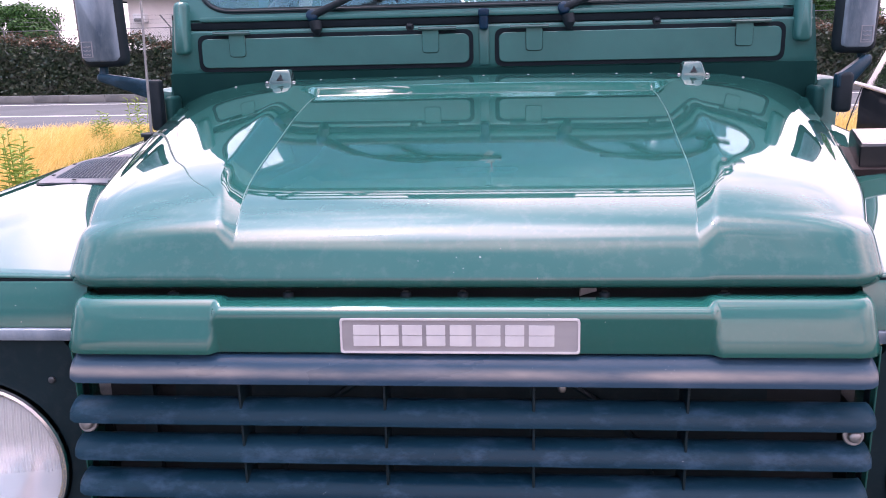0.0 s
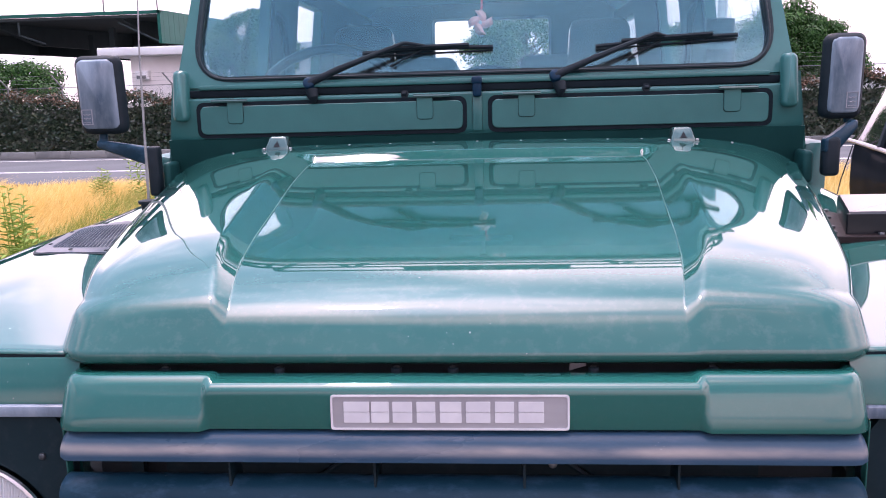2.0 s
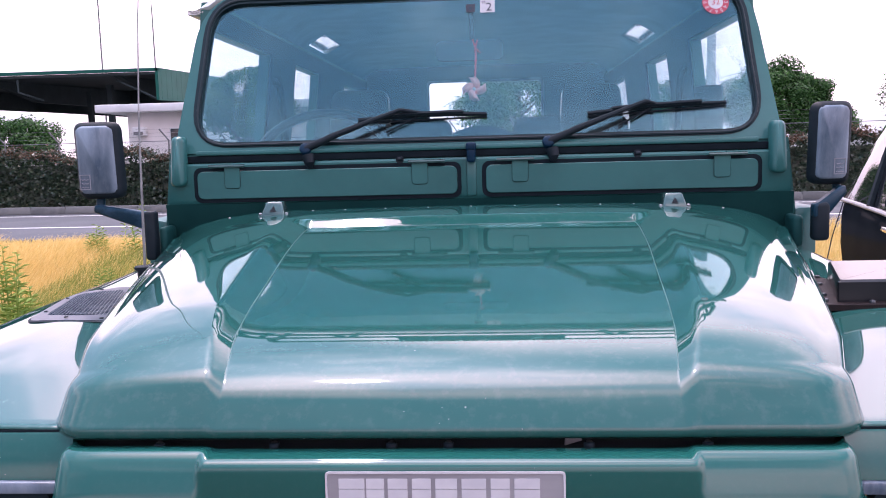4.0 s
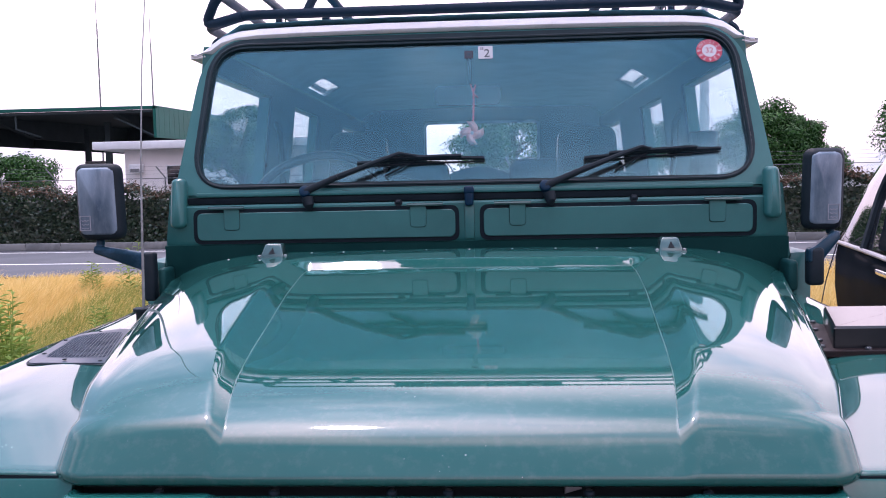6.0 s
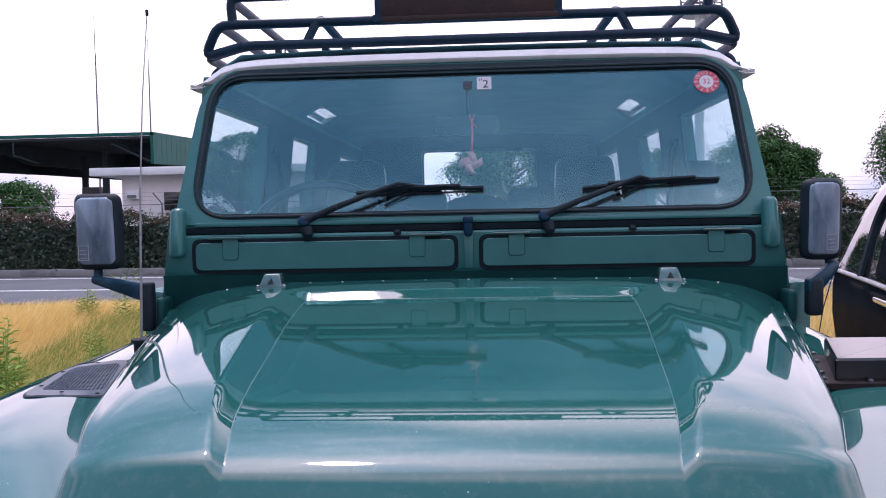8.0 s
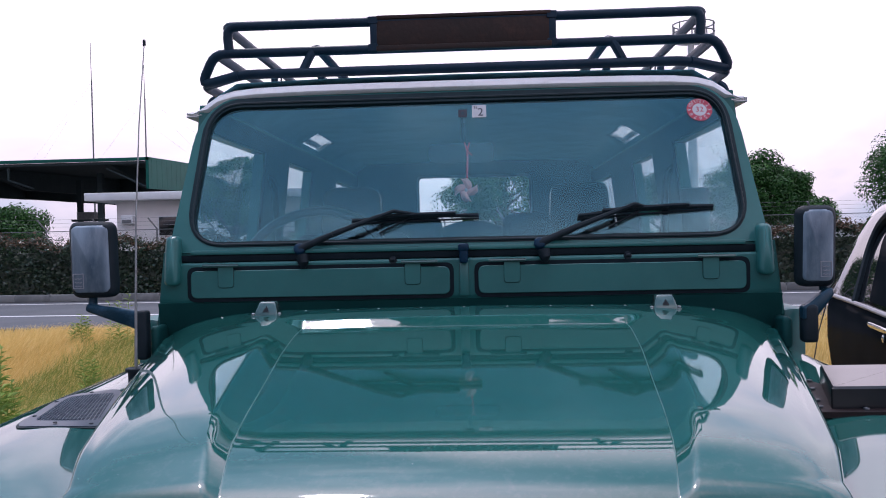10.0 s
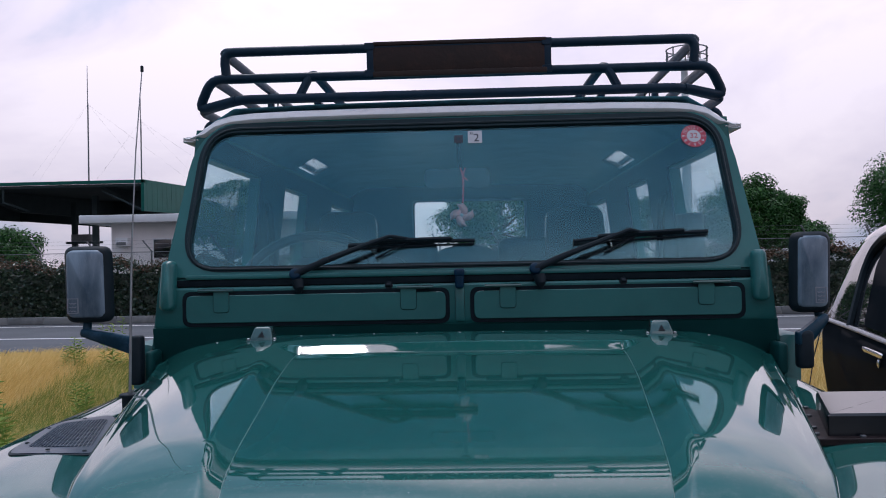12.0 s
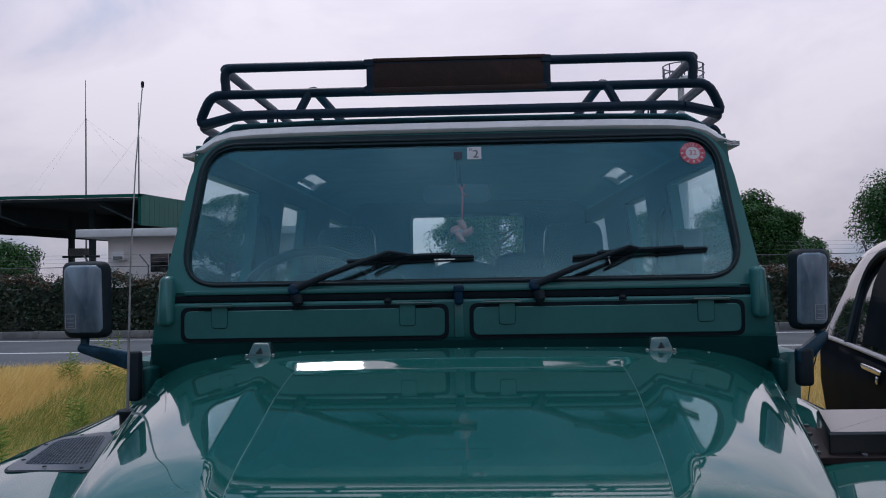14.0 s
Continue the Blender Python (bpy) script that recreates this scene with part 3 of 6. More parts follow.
# bonnet hinges: pressed covers, a truncated pyramid on a flanged base
for sx, hx in ((-1, -0.480), (1, 0.479)):
    zb = min(bonnet_row(1.135), key=lambda p: abs(p[0] - hx))[2] - 1.3040
    bm = B()
    tiers = [(0.029, 1.148, 1.204, 1.304), (0.0275, 1.150, 1.202, 1.312), (0.0215, 1.164, 1.196, 1.333), (0.0195, 1.167, 1.193, 1.3365), (0.015, 1.171, 1.189, 1.3375)]
    loops = []
    for hw, ya, yb, z in tiers:
        lp = rounded([(hx - hw, ya), (hx + hw, ya), (hx + hw, yb), (hx - hw, yb)], 0.006, 3)
        loops.append([(p[0], p[1] - 0.032, z + zb) for p in lp] + [(lp[0][0], lp[0][1] - 0.032, z + zb)])
    grid(bm, loops)
    bmesh.ops.remove_doubles(bm, verts=bm.verts[:], dist=1e-5)
    bmesh.ops.holes_fill(bm, edges=[e for e in bm.edges if e.is_boundary], sides=0)
    bmesh.ops.recalc_face_normals(bm, faces=bm.faces[:])
    h = part("bonnet_hinge", bm, M_HINGE, car, "pale bright pyramid-shaped hinge cover", smooth=40)
    bm = box(B(), hx - 0.037, hx + 0.037, 1.114, 1.174, 1.298 + zb, 1.3065 + zb, 0.003)
    part("base", bm, M_HINGE, h)
    # dark triangle paints the shade of a pressed recess in the cover
    bm = prism(B(), [(-0.008, 0), (0.008, 0), (0.001, 0.014)], lambda u, v, w, c=hx: Vector((c + u, 1.1180 + 0.56 * v - w, 1.3135 + zb + v)), 0.0012)
    part("leaf", bm, M_VOID, h)
    for dx in (-0.032, 0.032):
        part("bolt", disc(B(), (hx + dx, 1.124, 1.3065 + zb), (0, -0.3, 1), 0.0045, 0.003, 8, 0.002), M_STEEL, h)

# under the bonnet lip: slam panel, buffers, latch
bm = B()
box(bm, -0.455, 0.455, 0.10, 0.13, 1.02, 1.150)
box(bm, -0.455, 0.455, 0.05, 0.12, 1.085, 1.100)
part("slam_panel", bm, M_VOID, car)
for x in (-0.345, -0.205, -0.065, 0.002, 0.165, 0.30):
    bf = part("rubber_buffer", disc(B(), (x, 0.072, 1.1165), (0, 0, 1), 0.0065, 0.004, 14, 0.002), M_BLACKRUB, car)
    part("washer", disc(B(), (x, 0.072, 1.1205), (0, -0.2, 1), 0.0042, 0.0015, 12, 0.001), M_STEEL, bf)
bm = box(B(), 0.085, 0.128, 0.080, 0.095, 1.1235, 1.1260, 0.001)
prism(bm, [(0.138, 1.112), (0.158, 1.118), (0.156, 1.130), (0.140, 1.134)], lambda u, v, w: Vector((u, 0.092 - w, v)), 0.006, 0.001)
part("bonnet_latch", bm, M_ALU, car, "dull steel bonnet catch")

M_SCREW = surf("dark_screw", (0.10, 0.11, 0.12), (0.07, 0.08, 0.09), rough=0.4, scale=40, metal=0.6)
# front panel above the grille: recessed middle with raised ends
def nose(x, t):
    """Panel section: t 0 at its foot to 1 at the back of its top; ends lean back, the middle stands upright and recessed."""
    k = smooth01((abs(x) - 0.2735) / 0.0125)
    ends = [(0.016, 1.0675), (0.0075, 1.0690), (0.0075, 1.0725), (0.014, 1.085), (0.022, 1.100), (0.030, 1.113), (0.036, 1.119), (0.044, 1.1215), (0.056, 1.1215), (0.062, 1.118), (0.066, 1.104)]
    mid = [(0.022, 1.0675), (0.0170, 1.0690), (0.0165, 1.0725), (0.0165, 1.088), (0.0165, 1.106), (0.0172, 1.1115), (0.0200, 1.1150), (0.0260, 1.1165), (0.056, 1.1180), (0.062, 1.116), (0.066, 1.104)]
    i = t
    return (lerp(mid[i][0], ends[i][0], k), lerp(mid[i][1], ends[i][1], k))


xs = [-0.455, -0.4535, -0.451, -0.447, -0.441, -0.43, -0.40, -0.35, -0.31] + [-0.288 + 0.017 * i / 14 for i in range(15)] + [-0.24, -0.15, -0.05]
xs = xs + [-x for x in reversed(xs)]


def edge_pull(x):
    k = max(0.0, (abs(x) - 0.430) / 0.025)
    return 0.024 * (1 - math.sqrt(max(0.0, 1 - min(1.0, k) ** 2)))


rows = []
for t in range(11):
    rows.append([(x * (1 - 0.004 * max(0, t - 5)), nose(x, t)[0] + edge_pull(x), nose(x, t)[1]) for x in xs])
front = part("front_panel", grid(B(), rows), M_PAINT, car, "glossy green panel above the grille", smooth=50)
front.modifiers.new("thickness", "SOLIDIFY").thickness = -0.002
for sx in (-1, 1):
    bm = box(B(), *sorted((sx * 0.4660, sx * 0.4690)), 0.047, 0.10, 0.60, 1.066, 0.002)
    part("panel_side", bm, M_PAINT, car)

# paint rubbed through on the ledge behind the badge
rng = random.Random(41)
bm = B()
for k in range(46):
    x, y = rng.gauss(-0.082, 0.013), rng.uniform(0.029, 0.045)
    z = lerp(1.1165, 1.1180, (y - 0.026) / 0.030) + 0.0003
    a, b_ = rng.uniform(0.001, 0.0035), rng.uniform(0.0006, 0.0015)
    ring_ = [(x + a * math.cos(t) * rng.uniform(0.6, 1.1), y + b_ * math.sin(t) * rng.uniform(0.6, 1.1)) for t in [2 * math.pi * i / 7 for i in range(7)]]
    bm.faces.new([bm.verts.new((px, py, z)) for px, py in ring_])
part("rubbed_patch", bm, M_ALU, front, "pale patch of rubbed-through paint", smooth=0)

# badge: bright plate with a rim; the name stands as plain blocks
badge = part("badge", prism(B(), rounded([(-0.133, 0), (0.133, 0), (0.133, 0.0405), (-0.133, 0.0405)], 0.004, 3), lambda u, v, w: Vector((u, 0.0160 - w + 0.0015 * v / 0.04, 1.0685 + v)), 0.003, 0.0008), M_ALU, car, "weathered silver name plate with pale letter blocks")
o2 = rounded([(-0.133, 0), (0.133, 0), (0.133, 0.0405), (-0.133, 0.0405)], 0.004, 3)
i2 = rounded([(-0.1307, 0.0023), (0.1307, 0.0023), (0.1307, 0.0382), (-0.1307, 0.0382)], 0.003, 3)
part("rim", ring(B(), o2, i2, lambda u, v, w: Vector((u, 0.0160 - w + 0.0015 * v / 0.04, 1.0685 + v)), 0.002, 0.0042), M_BADGELT, badge)
cells = [(-0.118, 0.031), (-0.087, 0.022), (-0.063, 0.024), (-0.036, 0.023), (-0.010, 0.026), (0.019, 0.029), (0.051, 0.023), (0.077, 0.030)]
for x, w_ in cells:
    bm = B()
    for z0, z1 in ((0.0085, 0.0205), (0.0213, 0.0325)):
        poly = rounded([(x, z0), (x + w_ - 0.002, z0), (x + w_ - 0.002, z1), (x, z1)], 0.0008, 2)
        prism(bm, poly, lambda u, v, w: Vector((u, 0.0129 - w + 0.0015 * v / 0.04, 1.0685 + v)), 0.0012)
    part("letter_block", bm, M_BADGELT, badge)

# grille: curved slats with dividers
# near-black sheet behind the slats for the shade of the engine bay
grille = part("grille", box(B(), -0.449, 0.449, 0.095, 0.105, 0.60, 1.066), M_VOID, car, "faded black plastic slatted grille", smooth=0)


def slat(z_top, z_bot, y_front, y_back, half, thick=0.007, hook=1.3):
    """Curved blade: hooked top, bellied front, crisp lower edge."""
    prof = []
    n = 10
    for i in range(n + 1):
        t = i / n
        prof.append((lerp(y_back, y_front, math.sin(t * math.pi / 2) ** 0.8), lerp(z_top, z_bot, t ** hook)))
    back = [(y + thick * 0.9, z - thick * 0.25) for y, z in prof]
    loop = prof + [(y_front + thick, z_bot + 0.0015)] + back[-2::-1]
    rows_ = []
    for x, s, dy in [(-half, 0.55, 0.012), (-half + 0.003, 0.8, 0.005), (-half + 0.010, 0.97, 0.001)] + [(-half + 0.02, 1, 0), (-half * 0.5, 1, 0), (0, 1, 0), (half * 0.5, 1, 0), (half - 0.02, 1, 0)] + [(half - 0.010, 0.97, 0.001), (half - 0.003, 0.8, 0.005), (half, 0.55, 0.012)]:
        zc = (z_top + z_bot) / 2
        rows_.append([(x, y + dy, zc + (z - zc) * s) for y, z in loop + loop[:1]])
    b = grid(B(), rows_)
    bmesh.ops.holes_fill(b, edges=[e for e in b.edges if e.is_boundary], sides=0)
    bmesh.ops.remove_doubles(b, verts=b.verts[:], dist=1e-5)
    bmesh.ops.recalc_face_normals(b, faces=b.faces[:])
    return b


part("slat", slat(1.0650, 1.0355, -0.002, 0.022, 0.4515, 0.012), M_PLASTICTOP, grille, "pale upper bar")
for k in range(9):
    z0 = 1.0165 - 0.0476 * k
    bm = slat(z0 - 0.0135, z0 - 0.037, 0.010, 0.036, 0.4625, 0.007, 1.5)
    bmesh.ops.translate(bm, verts=bm.verts[:], vec=(-0.003, 0, 0))
    part("slat", bm, M_PLASTIC, grille)
for x in (-0.256, -0.087, 0.083, 0.254):
    bm = box(B(), x - 0.0015, x + 0.0015, 0.018, 0.06, 0.60, 1.035, 0.0008)
    part("divider", bm, M_BLACKPAINT, grille)
for x, z in ((-0.444, 0.9745), (0.436, 0.970)):
    bm = disc(B(), (x, 0.024, z), (0, -1, 0.25), 0.0115, 0.003, 18)
    disc(bm, (x, 0.021, z), (0, -1, 0.25), 0.007, 0.005, 14, 0.003)
    part("screw", bm, M_STEEL, grille)
for x, z in ((0.117, 1.008), (-0.012, 0.930)):
    part("screw", disc(B(), (x, 0.060, z), (0, -1, 0), 0.005, 0.004, 12, 0.002), M_STEEL, grille)
bm = box(B(), -0.40, -0.385, 0.075, 0.085, 0.62, 1.05)
box(bm, -0.36, 0.36, 0.085, 0.092, 0.62, 1.03)
tube(bm, [(0.24 * math.cos(a * math.pi / 12), 0.08, 0.82 + 0.22 * math.sin(a * math.pi / 12)) for a in range(24)], 0.004, 6, True)
part("radiator_surround", bm, M_BLACKPAINT, grille)


# wings
def wing_z(x, y):
    xin = bonnet_half(max(y, 0.08)) - 0.014
    zi = pw(y, (0.08, 1.139), (0.56, 1.1616), (1.3, 1.2134))
    zo = pw(y, (0.08, 1.146), (0.56, 1.160), (0.73, 1.1685), (1.3, 1.1686))
    t = max(0.0, min(1.0, (x - xin) / (0.86 - xin)))
    return lerp(zi, zo, t) + 0.014 * math.sin(t * math.pi) * min(1, max(0.0, y - 0.08) / 0.3)


for sx in (-1, 1):
    rows = []
    ys = [0.080, 0.083, 0.09, 0.105, 0.13, 0.18, 0.25, 0.35, 0.45, 0.55, 0.65, 0.75, 0.85, 0.95, 1.05, 1.15, 1.26]
    for y in ys:
        xin = bonnet_half(y) - 0.014
        r = []
        for i in range(15):
            x = lerp(xin, 0.845, i / 14)
            dz = 0.0
            if y < 0.09:
                q = (0.09 - y) / 0.01
                dz = -0.003 * (1 - math.sqrt(max(0.0, 1 - q * q)))
            r.append((sx * x, y, wing_z(x, y) + dz))
        zl = r[-1][2]
        for a in (20, 40, 60, 80):
            r.append((sx * (0.845 + 0.018 * math.sin(radians(a))), y, zl - 0.018 * (1 - math.cos(radians(a)))))
        r.append((sx * 0.866, y, zl - 0.10))
        r.append((sx * 0.866, y, zl - 0.28))
        rows.append(r)
    wing = part("wing", grid(B(), rows), M_PAINT_TOP, car, "glossy green front wing", smooth=50)
    wing.modifiers.new("thickness", "SOLIDIFY").thickness = 0.002 if sx > 0 else -0.002
    # front of the wing
    bm = prism(B(), [(0.056, 1.082), (0.057, 1.086), (0.0755, 1.131), (0.0775, 1.1335), (0.11, 1.1335), (0.11, 1.082)], lambda u, v, w, s=sx: Vector((s * (0.452 + w), u, v)), 0.412)
    part("wing_front", bm, M_PAINT, car)
    part("wing_seam", box(B(), *sorted((sx * 0.470, sx * 0.862)), 0.0785, 0.10, 1.1330, 1.1362), M_SEAL, car)
    bm = box(B(), min(sx * 0.464, sx * 0.866), max(sx * 0.464, sx * 0.866), 0.050, 0.09, 1.066, 1.0815, 0.004, 2)
    part("headlamp_panel_lip", bm, M_GREY, car)
    bm = B()
    hole = [(sx * 0.602 + 0.109 * math.cos(a), 0.902 + 0.109 * math.sin(a)) for a in [2 * math.pi * i / 40 for i in range(40)]]
    outr = []
    for i in range(40):
        a = 2 * math.pi * i / 40
        c, s = math.cos(a), math.sin(a)
        k = min((0.137 if c * sx < 0 else 0.262) / max(abs(c), 1e-6), (0.1635 if s > 0 else 0.252) / max(abs(s), 1e-6))
        outr.append((sx * 0.602 + k * c, 0.902 + k * s))
    ring(bm, outr, hole, lambda u, v, w: Vector((u, 0.072 - w, v)), 0, 0.014)
    part("headlamp_panel", bm, M_BLACKPAINT, car, "satin black headlamp surround panel", smooth=0)
    part("screw", disc(B(), (sx * 0.503, 0.058, 1.014), (0, -1, 0), 0.0045, 0.002, 10, 0.002), M_SCREW, car)
    # headlamp
    lamp = part("headlamp", tube(B(), [(sx * 0.602 + 0.103 * math.cos(a), 0.052, 0.902 + 0.103 * math.sin(a)) for a in [2 * math.pi * i / 48 for i in range(48)]], 0.0045, 8, True), M_CHROME, car, "round sealed-beam headlamp with dull metal rim")
    rows = []
    for i in range(9):
        q = i / 8
        rr = 0.100 * q
        rows.append([(sx * 0.602 + rr * math.cos(2 * math.pi * k / 36), 0.135 - 0.080 * q * q, 0.902 + rr * math.sin(2 * math.pi * k / 36)) for k in range(37)])
    part("reflector", grid(B(), rows), M_CHROME, lamp, smooth=60)
    part("lamp_bowl", disc(B(), (sx * 0.602, 0.145, 0.902), (0, -1, 0), 0.125, 0.003, 32), M_BLACKPAINT, lamp, "black lamp bowl")
    # fluted lens
    rows = []
    for i in range(81):
        u = -0.098 + 0.196 * i / 80
        r = []
        h = math.sqrt(max(0.0, 0.099 ** 2 - u * u))
        for j in range(25):
            v = lerp(-h, h, j / 24)
            q = (u * u + v * v) / 0.099 ** 2
            flute = 0.0013 * (1 if i % 2 else -1) * (1 if v > -0.005 else 0.12)
            r.append((sx * 0.602 + u, 0.040 + 0.012 * q + flute, 0.902 + v))
        rows.append(r)
    lens = part("lens", grid(B(), rows), M_LAMPGLASS, lamp, "clear fluted glass lens", smooth=20)
    lens.visible_shadow = False
    bm = B()
    for k in range(-29, 30):
        u = 0.0033 * k
        top = math.sqrt(0.097 ** 2 - u * u)
        if top > 0.016:
            tube(bm, [(sx * 0.602 + u, 0.0385 + 0.012 * (u * u + v * v) / 0.099 ** 2, 0.902 + v) for v in (0.010, lerp(0.010, top, 0.5), top)], 0.0008, 5)
    part("fluting", bm, M_LAMPGLASS, lens, "fine upright glass flutes", kind="stuff")
    bm = box(B(), sx * 0.602 - 0.085, sx * 0.602 + 0.085, 0.078, 0.08, 0.930, 0.933)
    part("bulb_shield", bm, M_STEEL, lamp)

# car body below and behind, seen only past the wings
for sx in (-1, 1):
    a, b = sorted((sx * 0.80, sx * 0.862))
    bm = box(B(), a, b, 1.26, 4.2, 0.55, 1.30, 0.02)
    part("body_side", bm, M_PAINT_DULL, car)
    bm = box(B(), *sorted((sx * 0.70, sx * 0.86)), 0.10, 0.14, 0.55, 0.85)
    part("inner_wing", bm, M_BLACKPAINT, car)
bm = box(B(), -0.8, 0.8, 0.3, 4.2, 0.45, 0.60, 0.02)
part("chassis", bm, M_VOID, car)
bm = box(B(), -0.84, 0.84, -0.05, 0.05, 0.50, 0.62, 0.02)
part("bumper", bm, M_BLACKPAINT, car)
for wx in (-0.76, 0.76):
    for wy in (0.62, 3.45):
        bm = B()
        rows = []
        for i in range(33):
            a = 2 * math.pi * i / 32
            rows.append([(wx + dx, wy + rr * math.cos(a), 0.38 + rr * math.sin(a)) for dx, rr in ((-0.10, 0.2), (-0.11, 0.33), (-0.09, 0.375), (0, 0.38), (0.09, 0.375), (0.11, 0.33), (0.10, 0.2))])
        tyre = part("tyre", grid(bm, rows), M_BLACKRUB, car)
        bm = disc(B(), (wx - 0.08, wy, 0.38), (1, 0, 0), 0.21, 0.16, 20)
        part("rim", bm, M_STEEL, tyre)

# wing-top vent grille on one wing
def on_wing(u, v, w):
    """u 0..1 outwards, v 0..1 rearwards on the wing top, w up."""
    x = lerp(lerp(0.625, 0.706, v), lerp(0.790, 0.826, v), u)
    y = lerp(lerp(0.556, 0.829, v), lerp(0.552, 0.803, v), u)
    return Vector((-x, y, wing_z(x, y) + w))


vent = part("wing_vent", ring(B(), rounded([(0, 0), (1, 0), (1, 1), (0, 1)], 0.22, 6), rounded([(0.10, 0.14), (0.84, 0.14), (0.84, 0.88), (0.10, 0.88)], 0.10, 6), on_wing, 0.0005, 0.0032), M_VENT, car, "grey-blue plastic grid vent on the wing top", smooth=40)
for k in range(17):
    u = 0.10 + 0.74 * (k + 0.5) / 17
    bm = B()
    tube(bm, [on_wing(u, 0.14 + 0.74 * j / 5, 0.0022) for j in range(6)], 0.0012, 5)
    part("slat", bm, M_VENT, vent)
for k in range(22):
    v = 0.14 + 0.74 * (k + 0.5) / 22
    bm = B()
    tube(bm, [on_wing(0.10 + 0.74 * j / 4, v, 0.002) for j in range(5)], 0.0012, 5)
    part("slat", bm, M_VENT, vent)
bm = B()
grid(bm, [[on_wing(0.095 + 0.75 * i / 6, 0.135 + 0.75 * j / 6, 0.0012) for i in range(7)] for j in range(7)])
part("mesh_backing", bm, M_PLASTIC, vent)
og = [(0.5 + (u - 0.5) * 1.05, 0.5 + (v - 0.5) * 1.04) for u, v in rounded([(0, 0), (1, 0), (1, 1), (0, 1)], 0.22, 6)]
part("gasket", ring(B(), og, rounded([(0.02, 0.02), (0.98, 0.02), (0.98, 0.98), (0.02, 0.98)], 0.21, 6), on_wing, 0.0004, 0.0018), M_BLACKRUB, vent)
for u, v in ((0.15, 0.06), (0.55, 0.06), (0.92, 0.3), (0.92, 0.75), (0.5, 0.94)):
    p = on_wing(u, v, 0.003)
    part("screw", disc(B(), p, (0, 0, 1), 0.004, 0.001, 8, 0.001), M_BLACKRUB, vent)

# intake box on the other wing
IN = [(0.645, 0.59), (0.90, 0.59), (0.90, 0.83), (0.720, 0.83)]
intake = part("intake_box", prism(B(), rounded(IN, 0.006, 3), lambda u, v, w: Vector((u, v, 1.180 + w)), 0.041, 0.004), M_SATINBOX, car, "glossy black box over the wing-top air intake", smooth=40)
PL = [(0.612, 0.57), (0.92, 0.57), (0.92, 0.855), (0.700, 0.855)]
bm = prism(B(), rounded(PL, 0.015, 4), lambda u, v, w: Vector((u, v, 1.170 + 0.02 * (v - 0.5) + w)), 0.011, 0.001)
part("base_plate", bm, surf("brown_black_plate", (0.025, 0.016, 0.016), (0.012, 0.010, 0.012), spec=0.2, rough=0.5, scale=25, bump=0.1), intake)
for x, y in ((0.630, 0.60), (0.645, 0.65), (0.675, 0.75), (0.70, 0.83), (0.70, 0.58), (0.80, 0.58)):
    part("bolt", disc(B(), (x, y, 1.181 + 0.02 * (y - 0.5)), (0, 0, 1), 0.0055, 0.003, 8, 0.002), M_SCREW, intake)

# radio whip at the wing
bm = B()
tube(bm, [(-0.700, 0.869, 1.195), (-0.698, 0.870, 1.226)], 0.016, 14, radii=[0.014, 0.017])
whip = part("whip_aerial", bm, M_BLACKRUB, car, "thin grey whip aerial on a black rubber foot")
disc(bm := B(), (-0.698, 0.870, 1.222), (0, 0, 1), 0.022, 0.006, 18)
part("collar", bm, M_BLACKRUB, whip)
part("rod", tube(B(), [(-0.698, 0.870, 1.226), (-0.697, 0.877, 1.38), (-0.6955, 0.885, 1.55), (-0.690, 0.90, 1.75), (-0.683, 0.923, 1.932)], 0.004, 8, radii=[0.0034, 0.0029, 0.0019, 0.0015, 0.0013]), M_STEEL, whip)
part("tip", disc(B(), (-0.683, 0.923, 1.928), (0, 0, 1), 0.0034, 0.011, 10, 0.003), M_BLACKRUB, whip)

# bulkhead
bm = B()
pr = [(1.40, 1.05), (1.31, 1.15), (1.237, 1.343), (1.2335, 1.350), (1.2335, 1.436), (1.237, 1.441), (1.262, 1.443), (1.262, 1.47), (1.40, 1.47)]
rows = []
for sgn, xx in ((-1, 0.8), (-1, 0.7), (-1, 0.3), (0, 0), (1, 0.3), (1, 0.7), (1, 0.8)):
    rows.append([Vector((sgn * (xx if xx < 0.75 else lerp(0.806, 0.770, (z - 1.15) / 0.32)), y, z)) for y, z in pr])
grid(bm, rows)
bmesh.ops.holes_fill(bm, edges=[e for e in bm.edges if e.is_boundary], sides=0)
bmesh.ops.recalc_face_normals(bm, faces=bm.faces[:])
bulkhead = part("bulkhead", bm, M_PAINT_DULL, car, "weathered green bulkhead below the windscreen", smooth=30)

M_DARKGREEN = surf("dark_green_paint", (0.004, 0.054, 0.054), (0.007, 0.068, 0.066), rough=0.6, scale=9, spec=0.2, bump=0.1, bscale=150)
# lower skin that falls back into the footwells, its shade put into the colour
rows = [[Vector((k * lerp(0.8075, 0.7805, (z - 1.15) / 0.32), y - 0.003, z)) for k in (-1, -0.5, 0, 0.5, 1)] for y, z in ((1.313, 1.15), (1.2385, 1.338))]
part("lower_skin", grid(B(), rows), M_DARKGREEN, bulkhead, "lower skin, its shade put into a darker green", smooth=0, solid=0.002)

# vent flaps with rubber seal and hinges
def on_bulk(u, v, w):
    return Vector((u, 1.2335 - w, v))


